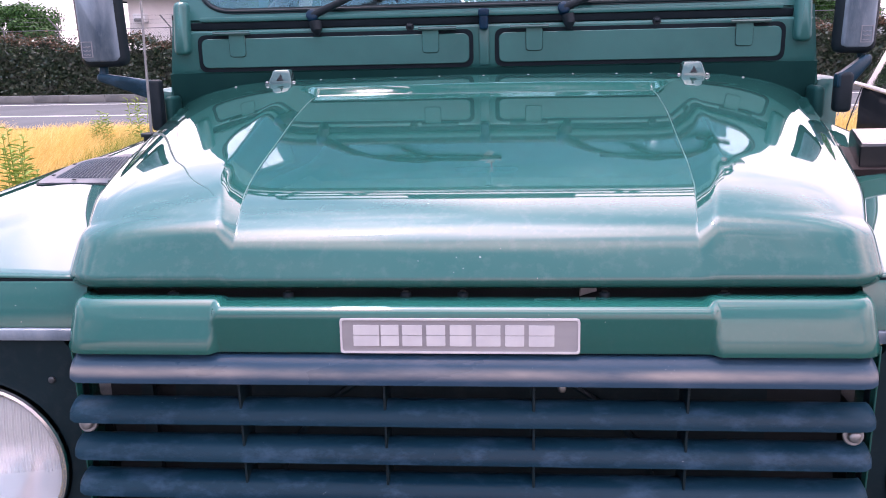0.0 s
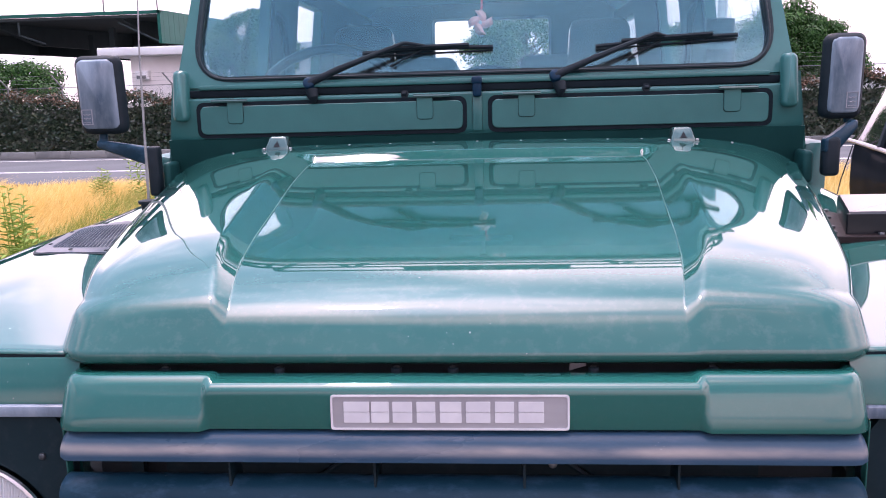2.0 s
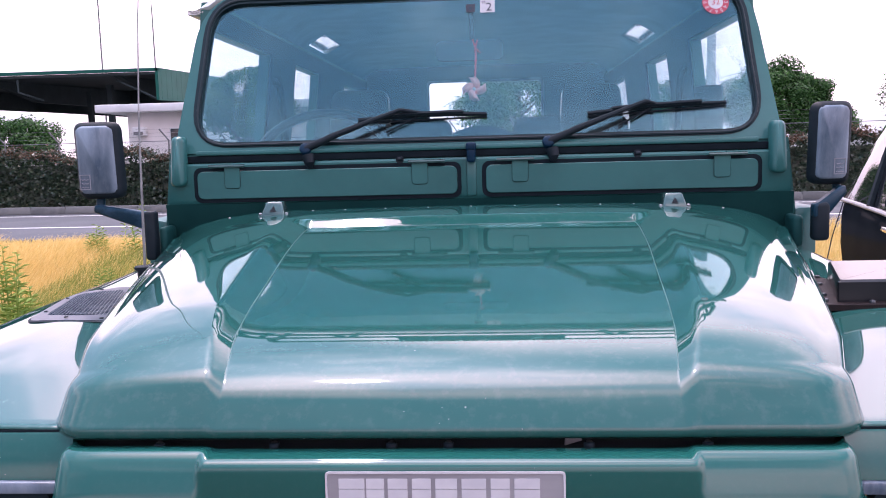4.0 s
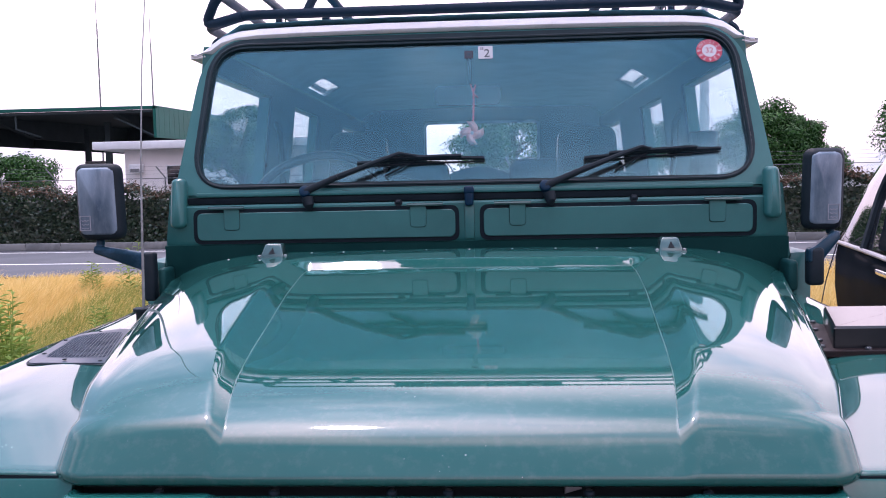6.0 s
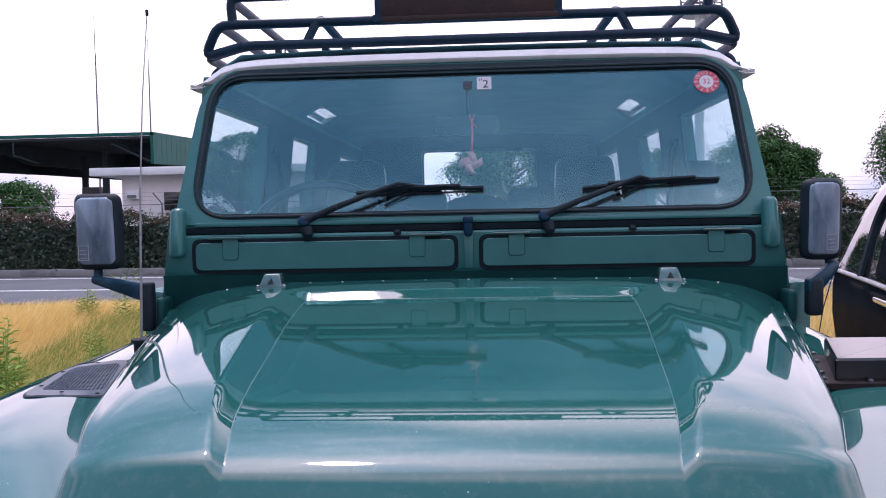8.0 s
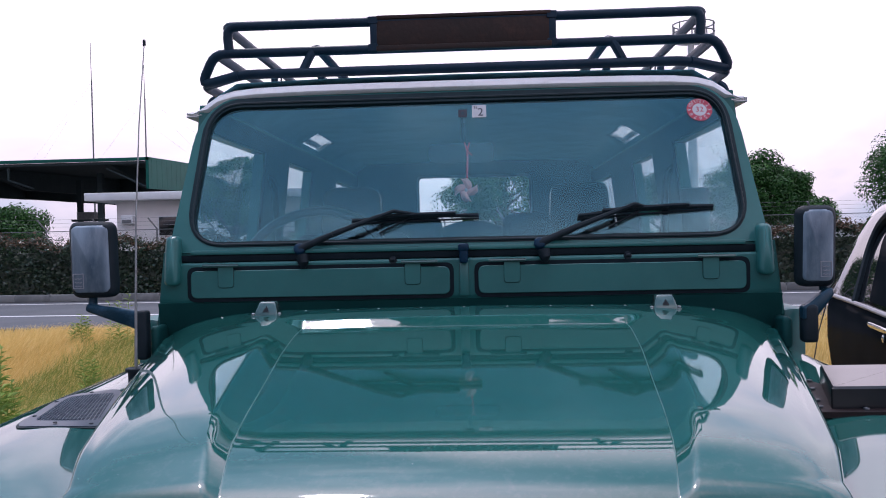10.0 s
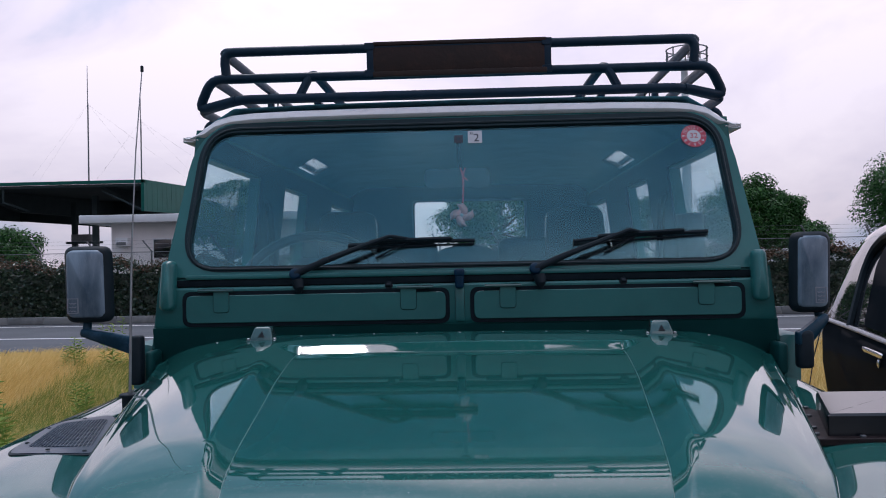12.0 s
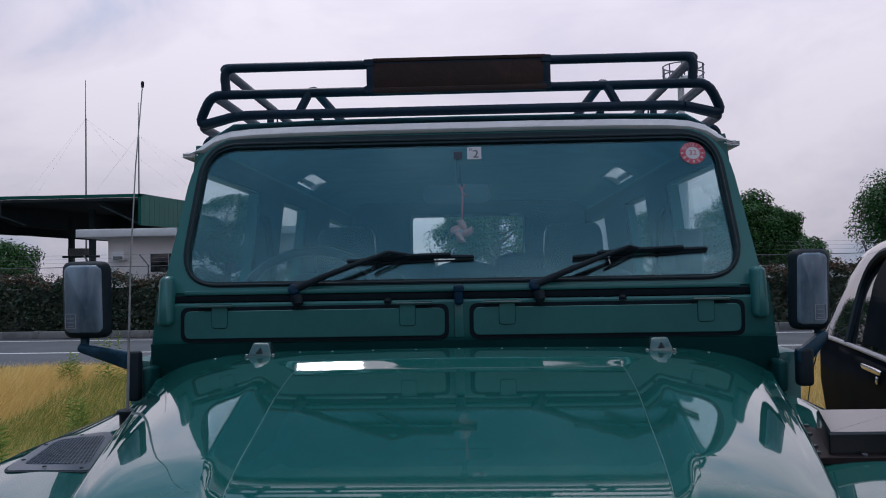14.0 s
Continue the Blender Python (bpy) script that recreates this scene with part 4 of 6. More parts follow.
for sx in (-1, 1):
    xa, xb = sorted((sx * 0.026, sx * 0.712))
    o = rounded([(xa, 1.341), (xb, 1.341), (xb, 1.431), (xa, 1.431)], 0.022, 6)
    i = rounded([(xa + 0.010, 1.3505), (xb - 0.010, 1.3505), (xb - 0.010, 1.421), (xa + 0.010, 1.421)], 0.018, 6)
    flap = part("vent_flap", prism(B(), i, on_bulk, 0.006, 0.0015), M_PAINT_DULL, car, "green fresh-air flap with black rubber seal", smooth=30)
    part("seal", ring(B(), o, i, on_bulk, 0.0005, 0.0022), M_SEAL, flap)
    for hx in ((-0.622, -0.112) if sx < 0 else (0.109, 0.627)):
        bm = tube(B(), [(hx - 0.046, 1.221, 1.4335), (hx + 0.046, 1.221, 1.4335)], 0.0044, 8)
        hinge = part("hinge", bm, M_HINGE, flap, "painted strap hinge")
        lx = hx + (0.012 if hx < -0.3 else -0.018 if hx < 0 else 0.012 if hx < 0.3 else -0.012)
        poly = rounded([(lx - 0.020, 1.377), (lx + 0.020, 1.377), (lx + 0.020, 1.4335), (lx - 0.020, 1.4335)], 0.009, 3)
        bm = prism(B(), poly, lambda u, v, w: Vector((u, 1.2275 - w, v)), 0.003, 0.001)
        ux = hx - 0.012 if hx < -0.3 else hx + 0.018
        box(bm, ux - 0.02, ux + 0.02, 1.226, 1.234, 1.431, 1.4405, 0.001)
        part("leaf", bm, M_PAINT_DULL, hinge)
        # black plate and strip draw the shade round the leaf and under the barrel
        gap = rounded([(lx - 0.0208, 1.3758), (lx + 0.0208, 1.3758), (lx + 0.0208, 1.4300), (lx - 0.0208, 1.4300)], 0.010, 3)
        part("gap", prism(B(), gap, lambda u, v, w: Vector((u, 1.2277 - w, v)), 0.0008), M_SEAL, hinge)
        part("barrel_shade", box(B(), hx - 0.046, hx + 0.046, 1.2255, 1.2285, 1.4285, 1.4315), M_SEAL, hinge)

# washer jets and the centre clip
for x in (-0.180, 0.411):
    bm = tube(B(), [(x - 0.005 + 0.0, 1.230, 1.4405), (x + 0.005, 1.230, 1.4405)], 0.005, 10)
    disc(bm, (x, 1.2345, 1.439), (0, -1, 0), 0.010, 0.003, 14)
    part("washer_jet", bm, M_BLACKRUB, car)
bm = box(B(), -0.011, 0.011, 1.208, 1.240, 1.428, 1.474, 0.007, 3)
box(bm, -0.013, 0.013, 1.206, 1.250, 1.458, 1.478, 0.006, 3)
part("windscreen_clip", bm, M_BLUECAP, car, "dark blue rubber clip at the centre", smooth=60)
bm = box(B(), -0.012, 0.012, 1.2295, 1.2335, 1.345, 1.43, 0.003)
part("centre_rib", bm, M_PAINT_DULL, bulkhead)


# windscreen: raked plane
def on_screen(u, v, w):
    """u across, v height, w out of the glass towards the front."""
    return Vector((u, 1.265 + 0.41 * (v - 1.46) - w * 0.925, v + w * 0.38))


M_GLAZING = surf("weathered_glazing_rubber", (0.005, 0.018, 0.024), (0.010, 0.026, 0.032), rough=0.38, scale=24, spec=0.25, bump=0.08, bscale=300)
f_out = rounded([(-0.770, 1.464), (0.770, 1.464), (0.726, 1.901), (-0.726, 1.901)], 0.15, 8)
f_out[0:9] = [Vector((-0.770, 1.464 + 0.004 * (8 - k) / 8)) for k in range(9)]
f_out[9:18] = [Vector((0.770, 1.464 + 0.004 * k / 8)) for k in range(9)]
g_out = rounded([(-0.733, 1.476), (0.733, 1.476), (0.712, 1.890), (-0.712, 1.890)], 0.115, 8)
g_in = rounded([(-0.714, 1.490), (0.714, 1.490), (0.693, 1.864), (-0.693, 1.864)], 0.085, 8)
g_out2 = rounded([(-0.720, 1.482), (0.720, 1.482), (0.700, 1.874), (-0.700, 1.874)], 0.095, 8)
frame_ob = part("windscreen_frame", ring(B(), f_out, g_out, on_screen, -0.035, 0.010), M_PAINT_DULL, car, "green painted windscreen surround", smooth=40)
seal = part("windscreen_seal", ring(B(), g_out, g_in, on_screen, -0.012, 0.012), M_GLAZING, frame_ob, "black rubber glazing seal", smooth=40)
part("seal_lip", tube(B(), [on_screen(p[0], p[1], 0.012) for p in g_out2], 0.0045, 8, True), M_GLAZING, seal)
bm = box(B(), -0.705, 0.705, 1.236, 1.262, 1.461, 1.473, 0.004, 2)
part("lower_ledge", bm, M_PAINT_DULL, frame_ob)
# black strip that paints the shade in the recess under the ledge
part("scuttle_shade", box(B(), -0.735, 0.735, 1.2415, 1.262, 1.4435, 1.4605, 0.002), M_SEAL, frame_ob)
glass = part("windscreen", prism(B(), g_in, on_screen, 0.004), M_GLASS, frame_ob, "clear laminated windscreen", smooth=0)
glass.visible_shadow = False
# hinge covers at the foot of the windscreen frame
for sx in (-1, 1):
    poly = rounded([(-0.019, 0), (0.019, 0), (0.017, 0.128), (-0.017, 0.128)], 0.017, 5)
    bm = prism(B(), poly, lambda u, v, w, s=sx: Vector((s * (0.748 - 0.012 * v) + u, 1.236 + 0.10 * v - w, 1.384 + v)), 0.030, 0.008)
    part("hinge_cover", bm, M_PAINT_DULL, car, "rounded green windscreen hinge cover, paint scuffed", smooth=50)

# wipers
def wiper(px, pz, ex, ez, b0, b1, bz0, bz1):
    o = 0.022
    pv, el = on_screen(px, pz, o + 0.010), on_screen(ex, ez, o + 0.012)
    mid = on_screen(lerp(px, ex, 0.35), lerp(pz, ez, 0.35), o + 0.018)
    bm = tube(B(), [pv, mid], 0.009, 10, radii=[0.0102, 0.0082])
    wp = part("wiper", bm, M_BLACKRUB, car, "black windscreen wiper at rest", smooth=60)
    part("arm", tube(B(), [mid, on_screen(lerp(px, ex, 0.7), lerp(pz, ez, 0.7), o + 0.016), el, on_screen(lerp(ex, (b0 + b1) / 2, 0.9), lerp(ez, (bz0 + bz1) / 2, 0.9) + 0.006, o)], 0.005, 8, radii=[0.0080, 0.0064, 0.0052, 0.0044]), M_BLACKRUB, wp)
    cap = disc(B(), on_screen(px, pz, 0.004), (0, -0.92, 0.38), 0.015, 0.032, 14, 0.006)
    part("pivot_cap", cap, M_BLUECAP, wp)
    # dark stub below the pivot stands in for its shadow on the bulkhead
    part("pivot_shade", tube(B(), [(px + 0.008, 1.226, pz - 0.004), (px + 0.012, 1.222, pz - 0.022), (px + 0.012, 1.225, pz - 0.036)], 0.014, 12, radii=[0.016, 0.014, 0.006]), M_BLACKRUB, wp)
    bl = part("blade", tube(B(), [on_screen(lerp(b0, b1, t), lerp(bz0, bz1, t) + 0.004 * math.sin(t * math.pi), 0.012) for t in (0, 0.25, 0.5, 0.75, 1)], 0.0056, 6), M_BLACKRUB, wp)
    bm = tube(B(), [on_screen(lerp(b0, b1, t), lerp(bz0, bz1, t) + 0.005, 0.018 + 0.004 * math.sin(t * math.pi)) for t in (0.18, 0.35, 0.5, 0.65, 0.82)], 0.0055, 6)
    part("yoke", bm, M_BLACKRUB, bl)
    bm = tube(B(), [on_screen(lerp(b0, b1, t), lerp(bz0, bz1, t) - 0.006, 0.007) for t in (0, 0.5, 1)], 0.0028, 6)
    part("rubber_edge", bm, M_BLACKRUB, bl)
    # short rod stands in for the arm's reflection in the glass
    bm = tube(B(), [on_screen(lerp(b0, b1, 0.22), lerp(bz0, bz1, 0.22) - 0.035, 0.010), on_screen(lerp(b0, b1, 0.46), lerp(bz0, bz1, 0.46), 0.014)], 0.003, 6)
    part("link", bm, M_BLACKRUB, wp)


wiper(-0.420, 1.460, -0.180, 1.552, -0.291, 0.040, 1.538, 1.545)
wiper(0.192, 1.462, 0.438, 1.556, 0.295, 0.640, 1.538, 1.556)

# stickers inside the glass
def on_glass(u, v, r=0.0):
    return Matrix.Translation(on_screen(u, v, 0.0052)) @ Matrix.Rotation(radians(90 - 22.3), 4, "X") @ Matrix.Rotation(r, 4, "Z")


st = part("inspection_sticker", prism(B(), rounded([(-0.0195, -0.018), (0.0195, -0.018), (0.0195, 0.018), (-0.0195, 0.018)], 0.002, 2), lambda u, v, w: on_screen(0.046 + u, 1.836 + v, 0.0042 + w), 0.0006), M_WHITE, glass, "white square sticker printed 33 2", smooth=0)
lettering("numeral", "2", 0.034, on_glass(0.050, 1.832), M_DARKPRINT, st)
lettering("numeral", "33", 0.010, on_glass(0.036, 1.846), M_DARKPRINT, st)
sq = part("dark_sticker", prism(B(), [(-0.012, -0.011), (0.012, -0.011), (0.012, 0.011), (-0.012, 0.011)], lambda u, v, w: on_screen(0.001 + u, 1.831 + v, 0.0042 + w), 0.0006), M_DARKPRINT, glass, "small dark square sticker", smooth=0)
part("print", prism(B(), [(-0.004, -0.004), (0.004, -0.004), (0.004, 0.004), (-0.004, 0.004)], lambda u, v, w: on_screen(0.001 + u, 1.831 + v, 0.005 + w), 0.0004), M_TRIM, sq, smooth=0)
circ = lambda r, n=40: [(r * math.cos(2 * math.pi * i / n), r * math.sin(2 * math.pi * i / n)) for i in range(n)]
rd = part("round_sticker", prism(B(), circ(0.034), lambda u, v, w: on_screen(0.640 + u, 1.822 + v * 0.93, 0.0042 + w), 0.0006), M_RED, glass, "round red and white service sticker printed 32", smooth=0)
part("white_disc", prism(B(), circ(0.019), lambda u, v, w: on_screen(0.640 + u, 1.822 + v * 0.93, 0.0048 + w), 0.0005), M_WHITE, rd, smooth=0)
lettering("numeral", "32", 0.022, on_glass(0.640, 1.822), M_RED, rd, 0.0008)
for k, s in enumerate(("12", "1", "2", "3", "4", "5", "6", "7", "8", "9", "10", "11")):
    a = math.pi / 2 - k * math.pi / 6
    lettering("numeral", s, 0.0145, on_glass(0.640 + 0.0262 * math.cos(a), 1.822 + 0.0245 * math.sin(a), a - math.pi / 2), M_WHITE, rd, 0.0003)

# roof
roof_pts = [(0, 0.020), (0.25, 0.0195), (0.45, 0.018), (0.58, 0.015), (0.64, 0.010), (0.685, -0.002), (0.717, -0.022), (0.738, -0.046), (0.757, -0.053), (0.776, -0.053), (0.776, -0.060), (0.757, -0.062), (0.735, -0.058)]
rows = []
for y, z, s in ((1.450, 1.882, 0.985), (1.432, 1.884, 0.998), (1.428, 1.890, 1.0), (1.432, 1.899, 1.0), (1.448, 1.907, 1.0), (1.60, 1.926, 1.0), (1.9, 1.934, 1.0), (2.62, 1.934, 1.0), (2.97, 1.934, 1.0), (4.2, 1.934, 1.0)):
    lift = z
    half = [(x * s, y + (0.012 * (x / 0.76) ** 6 if y < 1.6 else 0), lift + (dz if dz > -0.04 else dz - (z - 1.91) * 1.0)) for x, dz in roof_pts]
    rows.append([(-x, yy, zz) for x, yy, zz in half[:0:-1]] + half)
bm = grid(B(), rows)
bm.faces.ensure_lookup_table()
kill = [f for f in bm.faces if 2.5 < f.calc_center_median().y < 3.1 and 0.60 < abs(f.calc_center_median().x) < 0.735 and f.calc_center_median().z > 1.87]
bmesh.ops.delete(bm, geom=kill, context="FACES")
roof = part("roof", bm, M_ROOF, car, "white painted roof with rain gutter", smooth=50)
roof.modifiers.new("thickness", "SOLIDIFY").thickness = -0.004
for sx in (-1, 1):
    bm = box(B(), *sorted((sx * 0.745, sx * 0.770)), 1.440, 1.475, 1.852, 1.862, 0.003)
    part("gutter_end", bm, M_ROOF, roof)

# cabin sides: posts, rails and window openings
def side_x(z):
    return lerp(0.806, 0.742, (z - 1.30) / 0.55)


def side_panel(bm, y0, y1, z0, z1, sx, t=0.035):
    v = []
    for y in (y0, y1):
        for z in (z0, z1):
            for d in (0, -t):
                v.append(bm.verts.new((sx * (side_x(z) + d), y, z)))
    for f in ((0, 1, 3, 2), (4, 6, 7, 5), (0, 4, 5, 1), (2, 3, 7, 6), (0, 2, 6, 4), (1, 5, 7, 3)):
        bm.faces.new([v[k] for k in f])
    bmesh.ops.recalc_face_normals(bm, faces=bm.faces[:])
    return bm


for sx in (-1, 1):
    bm = B()
    side_panel(bm, 1.27, 4.20, 1.28, 1.47, sx)
    side_panel(bm, 1.44, 4.20, 1.800, 1.88, sx)
    for y0, y1 in ((2.02, 2.38), (2.82, 3.42), (4.02, 4.20)):
        side_panel(bm, y0, y1, 1.47, 1.802, sx)
    cs = part("cabin_side", bm, M_PAINT_DULL, car, smooth=0)
    bm = B()
    for y0, y1, z0, z1 in ((1.30, 4.14, 1.29, 1.468), (1.46, 4.14, 1.804, 1.866), (2.024, 2.376, 1.468, 1.804), (2.824, 3.416, 1.468, 1.804), (4.024, 4.14, 1.468, 1.804)):
        v = [bm.verts.new((sx * (side_x(z) - d), y, z)) for y in (y0, y1) for z in (z0, z1) for d in (0.037, 0.043)]
        for f in ((0, 1, 3, 2), (4, 6, 7, 5), (0, 4, 5, 1), (2, 3, 7, 6), (0, 2, 6, 4), (1, 5, 7, 3)):
            bm.faces.new([v[k] for k in f])
    bmesh.ops.recalc_face_normals(bm, faces=bm.faces[:])
    part("inner_trim", bm, M_TRIM, cs, smooth=0)
    bm = B()
    for y0, z0, y1, z1 in ((1.30, 1.46, 1.455, 1.82),):
        tube(bm, [(sx * 0.750, y0, z0), (sx * 0.722, y1, z1)], 0.018, 8)
    part("door_pillar", bm, M_TRIM, car)
    for y0, y1 in ((1.50, 2.02), (2.38, 2.82), (3.42, 4.02)):
        bm = side_panel(B(), y0, y1, 1.47, 1.802, sx, 0.004)
        gl = part("side_window", bm, M_SIDEGLASS, car, "clear sliding side window", smooth=0)
        gl.visible_shadow = False
# rear wall with window
M_REARGLASS = pane_glass("rear_window_glass", (0.92, 0.95, 0.95), 0.004)
bm = B()
o = [(-0.79, 1.2), (0.79, 1.2), (0.74, 1.96), (-0.74, 1.96)]
op = rounded(o, 0.03, 6)
ip = rounded([(-0.338, 1.500), (0.338, 1.500), (0.338, 1.860), (-0.338, 1.860)], 0.03, 6)
ring(bm, op, ip, lambda u, v, w: Vector((u, 4.15 + w, v)), 0, 0.04)
part("rear_wall", bm, M_TRIM, car, smooth=0)
rw = rounded([(-0.338, 1.500), (0.338, 1.500), (0.338, 1.860), (-0.338, 1.860)], 0.03, 6)
rg = part("rear_window", prism(B(), rw, lambda u, v, w: Vector((u, 4.17 + w, v)), 0.004), M_REARGLASS, car, "rear door window", smooth=0)
rg.visible_shadow = False
part("frame", ring(B(), rounded([(-0.345, 1.493), (0.345, 1.493), (0.345, 1.867), (-0.345, 1.867)], 0.034, 6), rounded([(-0.330, 1.508), (0.330, 1.508), (0.330, 1.852), (-0.330, 1.852)], 0.026, 6), lambda u, v, w: Vector((u, 4.15 - w, v)), 0, 0.012), M_GREY, rg)
# headlining, with skylights in the shoulders
bm = B()
rows = []
hl = [(0.755, 1.815), (0.730, 1.868), (0.705, 1.905), (0.640, 1.944), (0.4, 1.950), (0, 1.952)]
for y in (1.47, 2.62, 2.97, 4.15):
    rows.append([(x, y, z) for x, z in hl] + [(-x, y, z) for x, z in hl[-2::-1]])
bm = grid(B(), rows)
bm.faces.ensure_lookup_table()
kill = [f for f in bm.faces if 2.5 < f.calc_center_median().y < 3.1 and 0.64 < abs(f.calc_center_median().x) < 0.70]
bmesh.ops.delete(bm, geom=kill, context="FACES")
part("headlining", bm, M_HEADLINER, car, "grey cloth headlining", smooth=30)
M_SKYGLASS = pane_glass("skylight_glass", (0.95, 0.97, 0.97))
for sx in (-1, 1):
    bm = grid(B(), [[(sx * 0.610, y, 1.957), (sx * 0.735, y, 1.892)] for y in (2.61, 2.98)])
    sk = part("skylight", bm, M_SKYGLASS, car, "slim skylight in the roof shoulder", smooth=0, solid=0.004)
    sk.visible_shadow = False

# ---- cabin
M_RIM = surf("worn_wheel_rim", (0.010, 0.020, 0.028), (0.016, 0.028, 0.038), rough=0.3, scale=20)
bm = box(B(), -0.74, 0.74, 1.33, 1.62, 1.20, 1.455, 0.02, 3)
part("dashboard", bm, M_TRIM, car, "dark plastic dashboard")
WX, WY, WZ, WR = -0.497, 1.80, 1.403, 0.236
ring_pt = lambda a, r: (WX + r * math.cos(a), WY + r * 0.5 * math.sin(a), WZ + r * 0.80 * math.sin(a))
wheel = part("steering_wheel", tube(B(), [ring_pt(2 * math.pi * i / 40, WR) for i in range(40)], 0.0165, 10, True), M_RIM, car, "dark four-spoke steering wheel")
for a in (0.3, 2.84, 4.2, 5.2):
    part("spoke", tube(B(), [(WX, WY, WZ), ring_pt(a, WR)], 0.012, 8), M_TRIM, wheel)
part("hub", disc(B(), (WX, WY + 0.02, WZ), (0, 0.8, 0.5), 0.06, 0.03, 18), M_TRIM, wheel)
M_SEAT = surf("charcoal_seat_cloth", (0.016, 0.034, 0.048), (0.024, 0.046, 0.062), rough=0.85, scale=20, bump=0.2, bscale=260)
M_VINYL = surf("dark_vinyl", (0.014, 0.024, 0.034), (0.022, 0.034, 0.044), rough=0.22, scale=18, spec=0.5, bump=0.05, bscale=300)
for sx in (-1, 1):
    cx_ = -0.455 if sx < 0 else 0.42
    seat = part("seat", box(B(), cx_ - 0.24, cx_ + 0.24, 1.85, 2.35, 0.95, 1.12, 0.05, 3), M_SEAT, car, "charcoal cloth front seat")
    bm = prism(B(), rounded([(-0.24, 0), (0.24, 0), (0.235, 0.42), (-0.235, 0.42)], 0.08, 5), lambda u, v, w, cx_=cx_: Vector((cx_ + u, 2.24 + 0.2 * v + w, 1.10 + v)), 0.10, 0.02)
    part("backrest", bm, M_SEAT, seat, smooth=50)
    bm = prism(B(), rounded([(-0.118, 0), (0.118, 0), (0.106, 0.19), (-0.106, 0.19)], 0.045, 5), lambda u, v, w, cx_=cx_: Vector((cx_ + u, 2.31 + 0.12 * v + w, 1.505 + v)), 0.085, 0.025)
    hr = part("headrest", bm, M_VINYL, seat, "dark vinyl headrest", smooth=60)
    for dx in (-0.05, 0.05):
        part("headrest_post", tube(B(), [(cx_ + dx, 2.355, 1.48), (cx_ + dx, 2.36, 1.53)], 0.006, 8), M_CHROME, hr)
    part("seat", box(B(), sx * 0.40 - 0.26, sx * 0.40 + 0.26, 2.95, 3.08, 1.05, 1.60, 0.05, 3), M_SEAT, car, "charcoal cloth rear seat")
    # belts at the centre posts
    bm = tube(B(), bend([(sx * 0.735, 2.08, 1.74), (sx * 0.70, 2.10, 1.70), (sx * 0.69, 2.12, 1.42)], 0.02), 0.012, 6)
    belt = part("seat_belt", bm, M_BLACKRUB, car)
    part("belt_anchor", box(B(), *sorted((sx * 0.715, sx * 0.75)), 2.06, 2.12, 1.70, 1.76, 0.01), M_BLACKRUB, belt)
bm = tube(B(), [(-0.02, 3.92, 1.22), (-0.02, 4.08, 1.22)], 0.37, 36)
part("spare_wheel_hump", bm, M_TRIM, car, "dark rounded load behind the rear seats")
# load on the dashboard
bm = disc(B(), (0.672, 1.60, 1.455), (0, 0, 1), 0.040, 0.165, 24)
cup = part("dash_canister", bm, M_BLACKRUB, car, "dark round canister on the dashboard")
part("band", disc(B(), (0.672, 1.60, 1.54), (0, 0, 1), 0.0412, 0.02, 24), M_TRIM, cup)
bm = box(B(), 0.60, 0.73, 1.5, 1.58, 1.452, 1.478, 0.004)
part("dash_booklet", bm, M_GREY, car)
# inside mirror with a pinwheel charm
bm = prism(B(), rounded([(-0.095, -0.027), (0.095, -0.027), (0.095, 0.027), (-0.095, 0.027)], 0.02, 5), lambda u, v, w: Vector((-0.008 + u, 1.53 + w - 0.2 * v, 1.737 + v)), 0.025, 0.005)
rv = part("inside_mirror", bm, M_TRIM, car, "dark inside mirror", smooth=50)
part("stem", tube(B(), [(0, 1.54, 1.76), (0, 1.47, 1.84)], 0.007, 8), M_TRIM, rv)
charm = thing("pinwheel_charm", (0.006, 1.52, 1.60), "small pink pinwheel hanging on a red cord", "charm")
part("cord", tube(B(), [(0.008, 1.52, 1.755), (0.010, 1.52, 1.72), (0.007, 1.52, 1.655)], 0.0032, 6), M_CORD, charm)
part("knot", tube(B(), [(0.002, 1.52, 1.765), (0.010, 1.518, 1.735), (0.022, 1.52, 1.728), (0.010, 1.522, 1.742), (0.016, 1.52, 1.765)], 0.0022, 6), M_CORD, charm)
for k in range(4):
    a0 = k * math.pi / 2 + 0.35
    rows = []
    for i in range(6):
        t = i / 5
        r = 0.033 * t
        aa = a0 + 1.1 * t
        wd = 0.032 * math.sin(math.pi * min(1, t * 0.85 + 0.12))
        c = Vector((0.004 + r * math.cos(aa), 1.52 - 0.012 * math.sin(t * 3), 1.628 + r * math.sin(aa)))
        n2 = Vector((-math.sin(aa), 0, math.cos(aa)))
        rows.append([c - n2 * wd * 0.25, c + n2 * wd * 0.4 + Vector((0, -0.008, 0)), c + n2 * wd])
    part("vane", grid(B(), rows), M_PINK, charm, smooth=60, solid=0.0015)
part("pin", disc(B(), (0.004, 1.512, 1.628), (0, -1, 0), 0.005, 0.003, 10, 0.002), M_WHITE, charm)

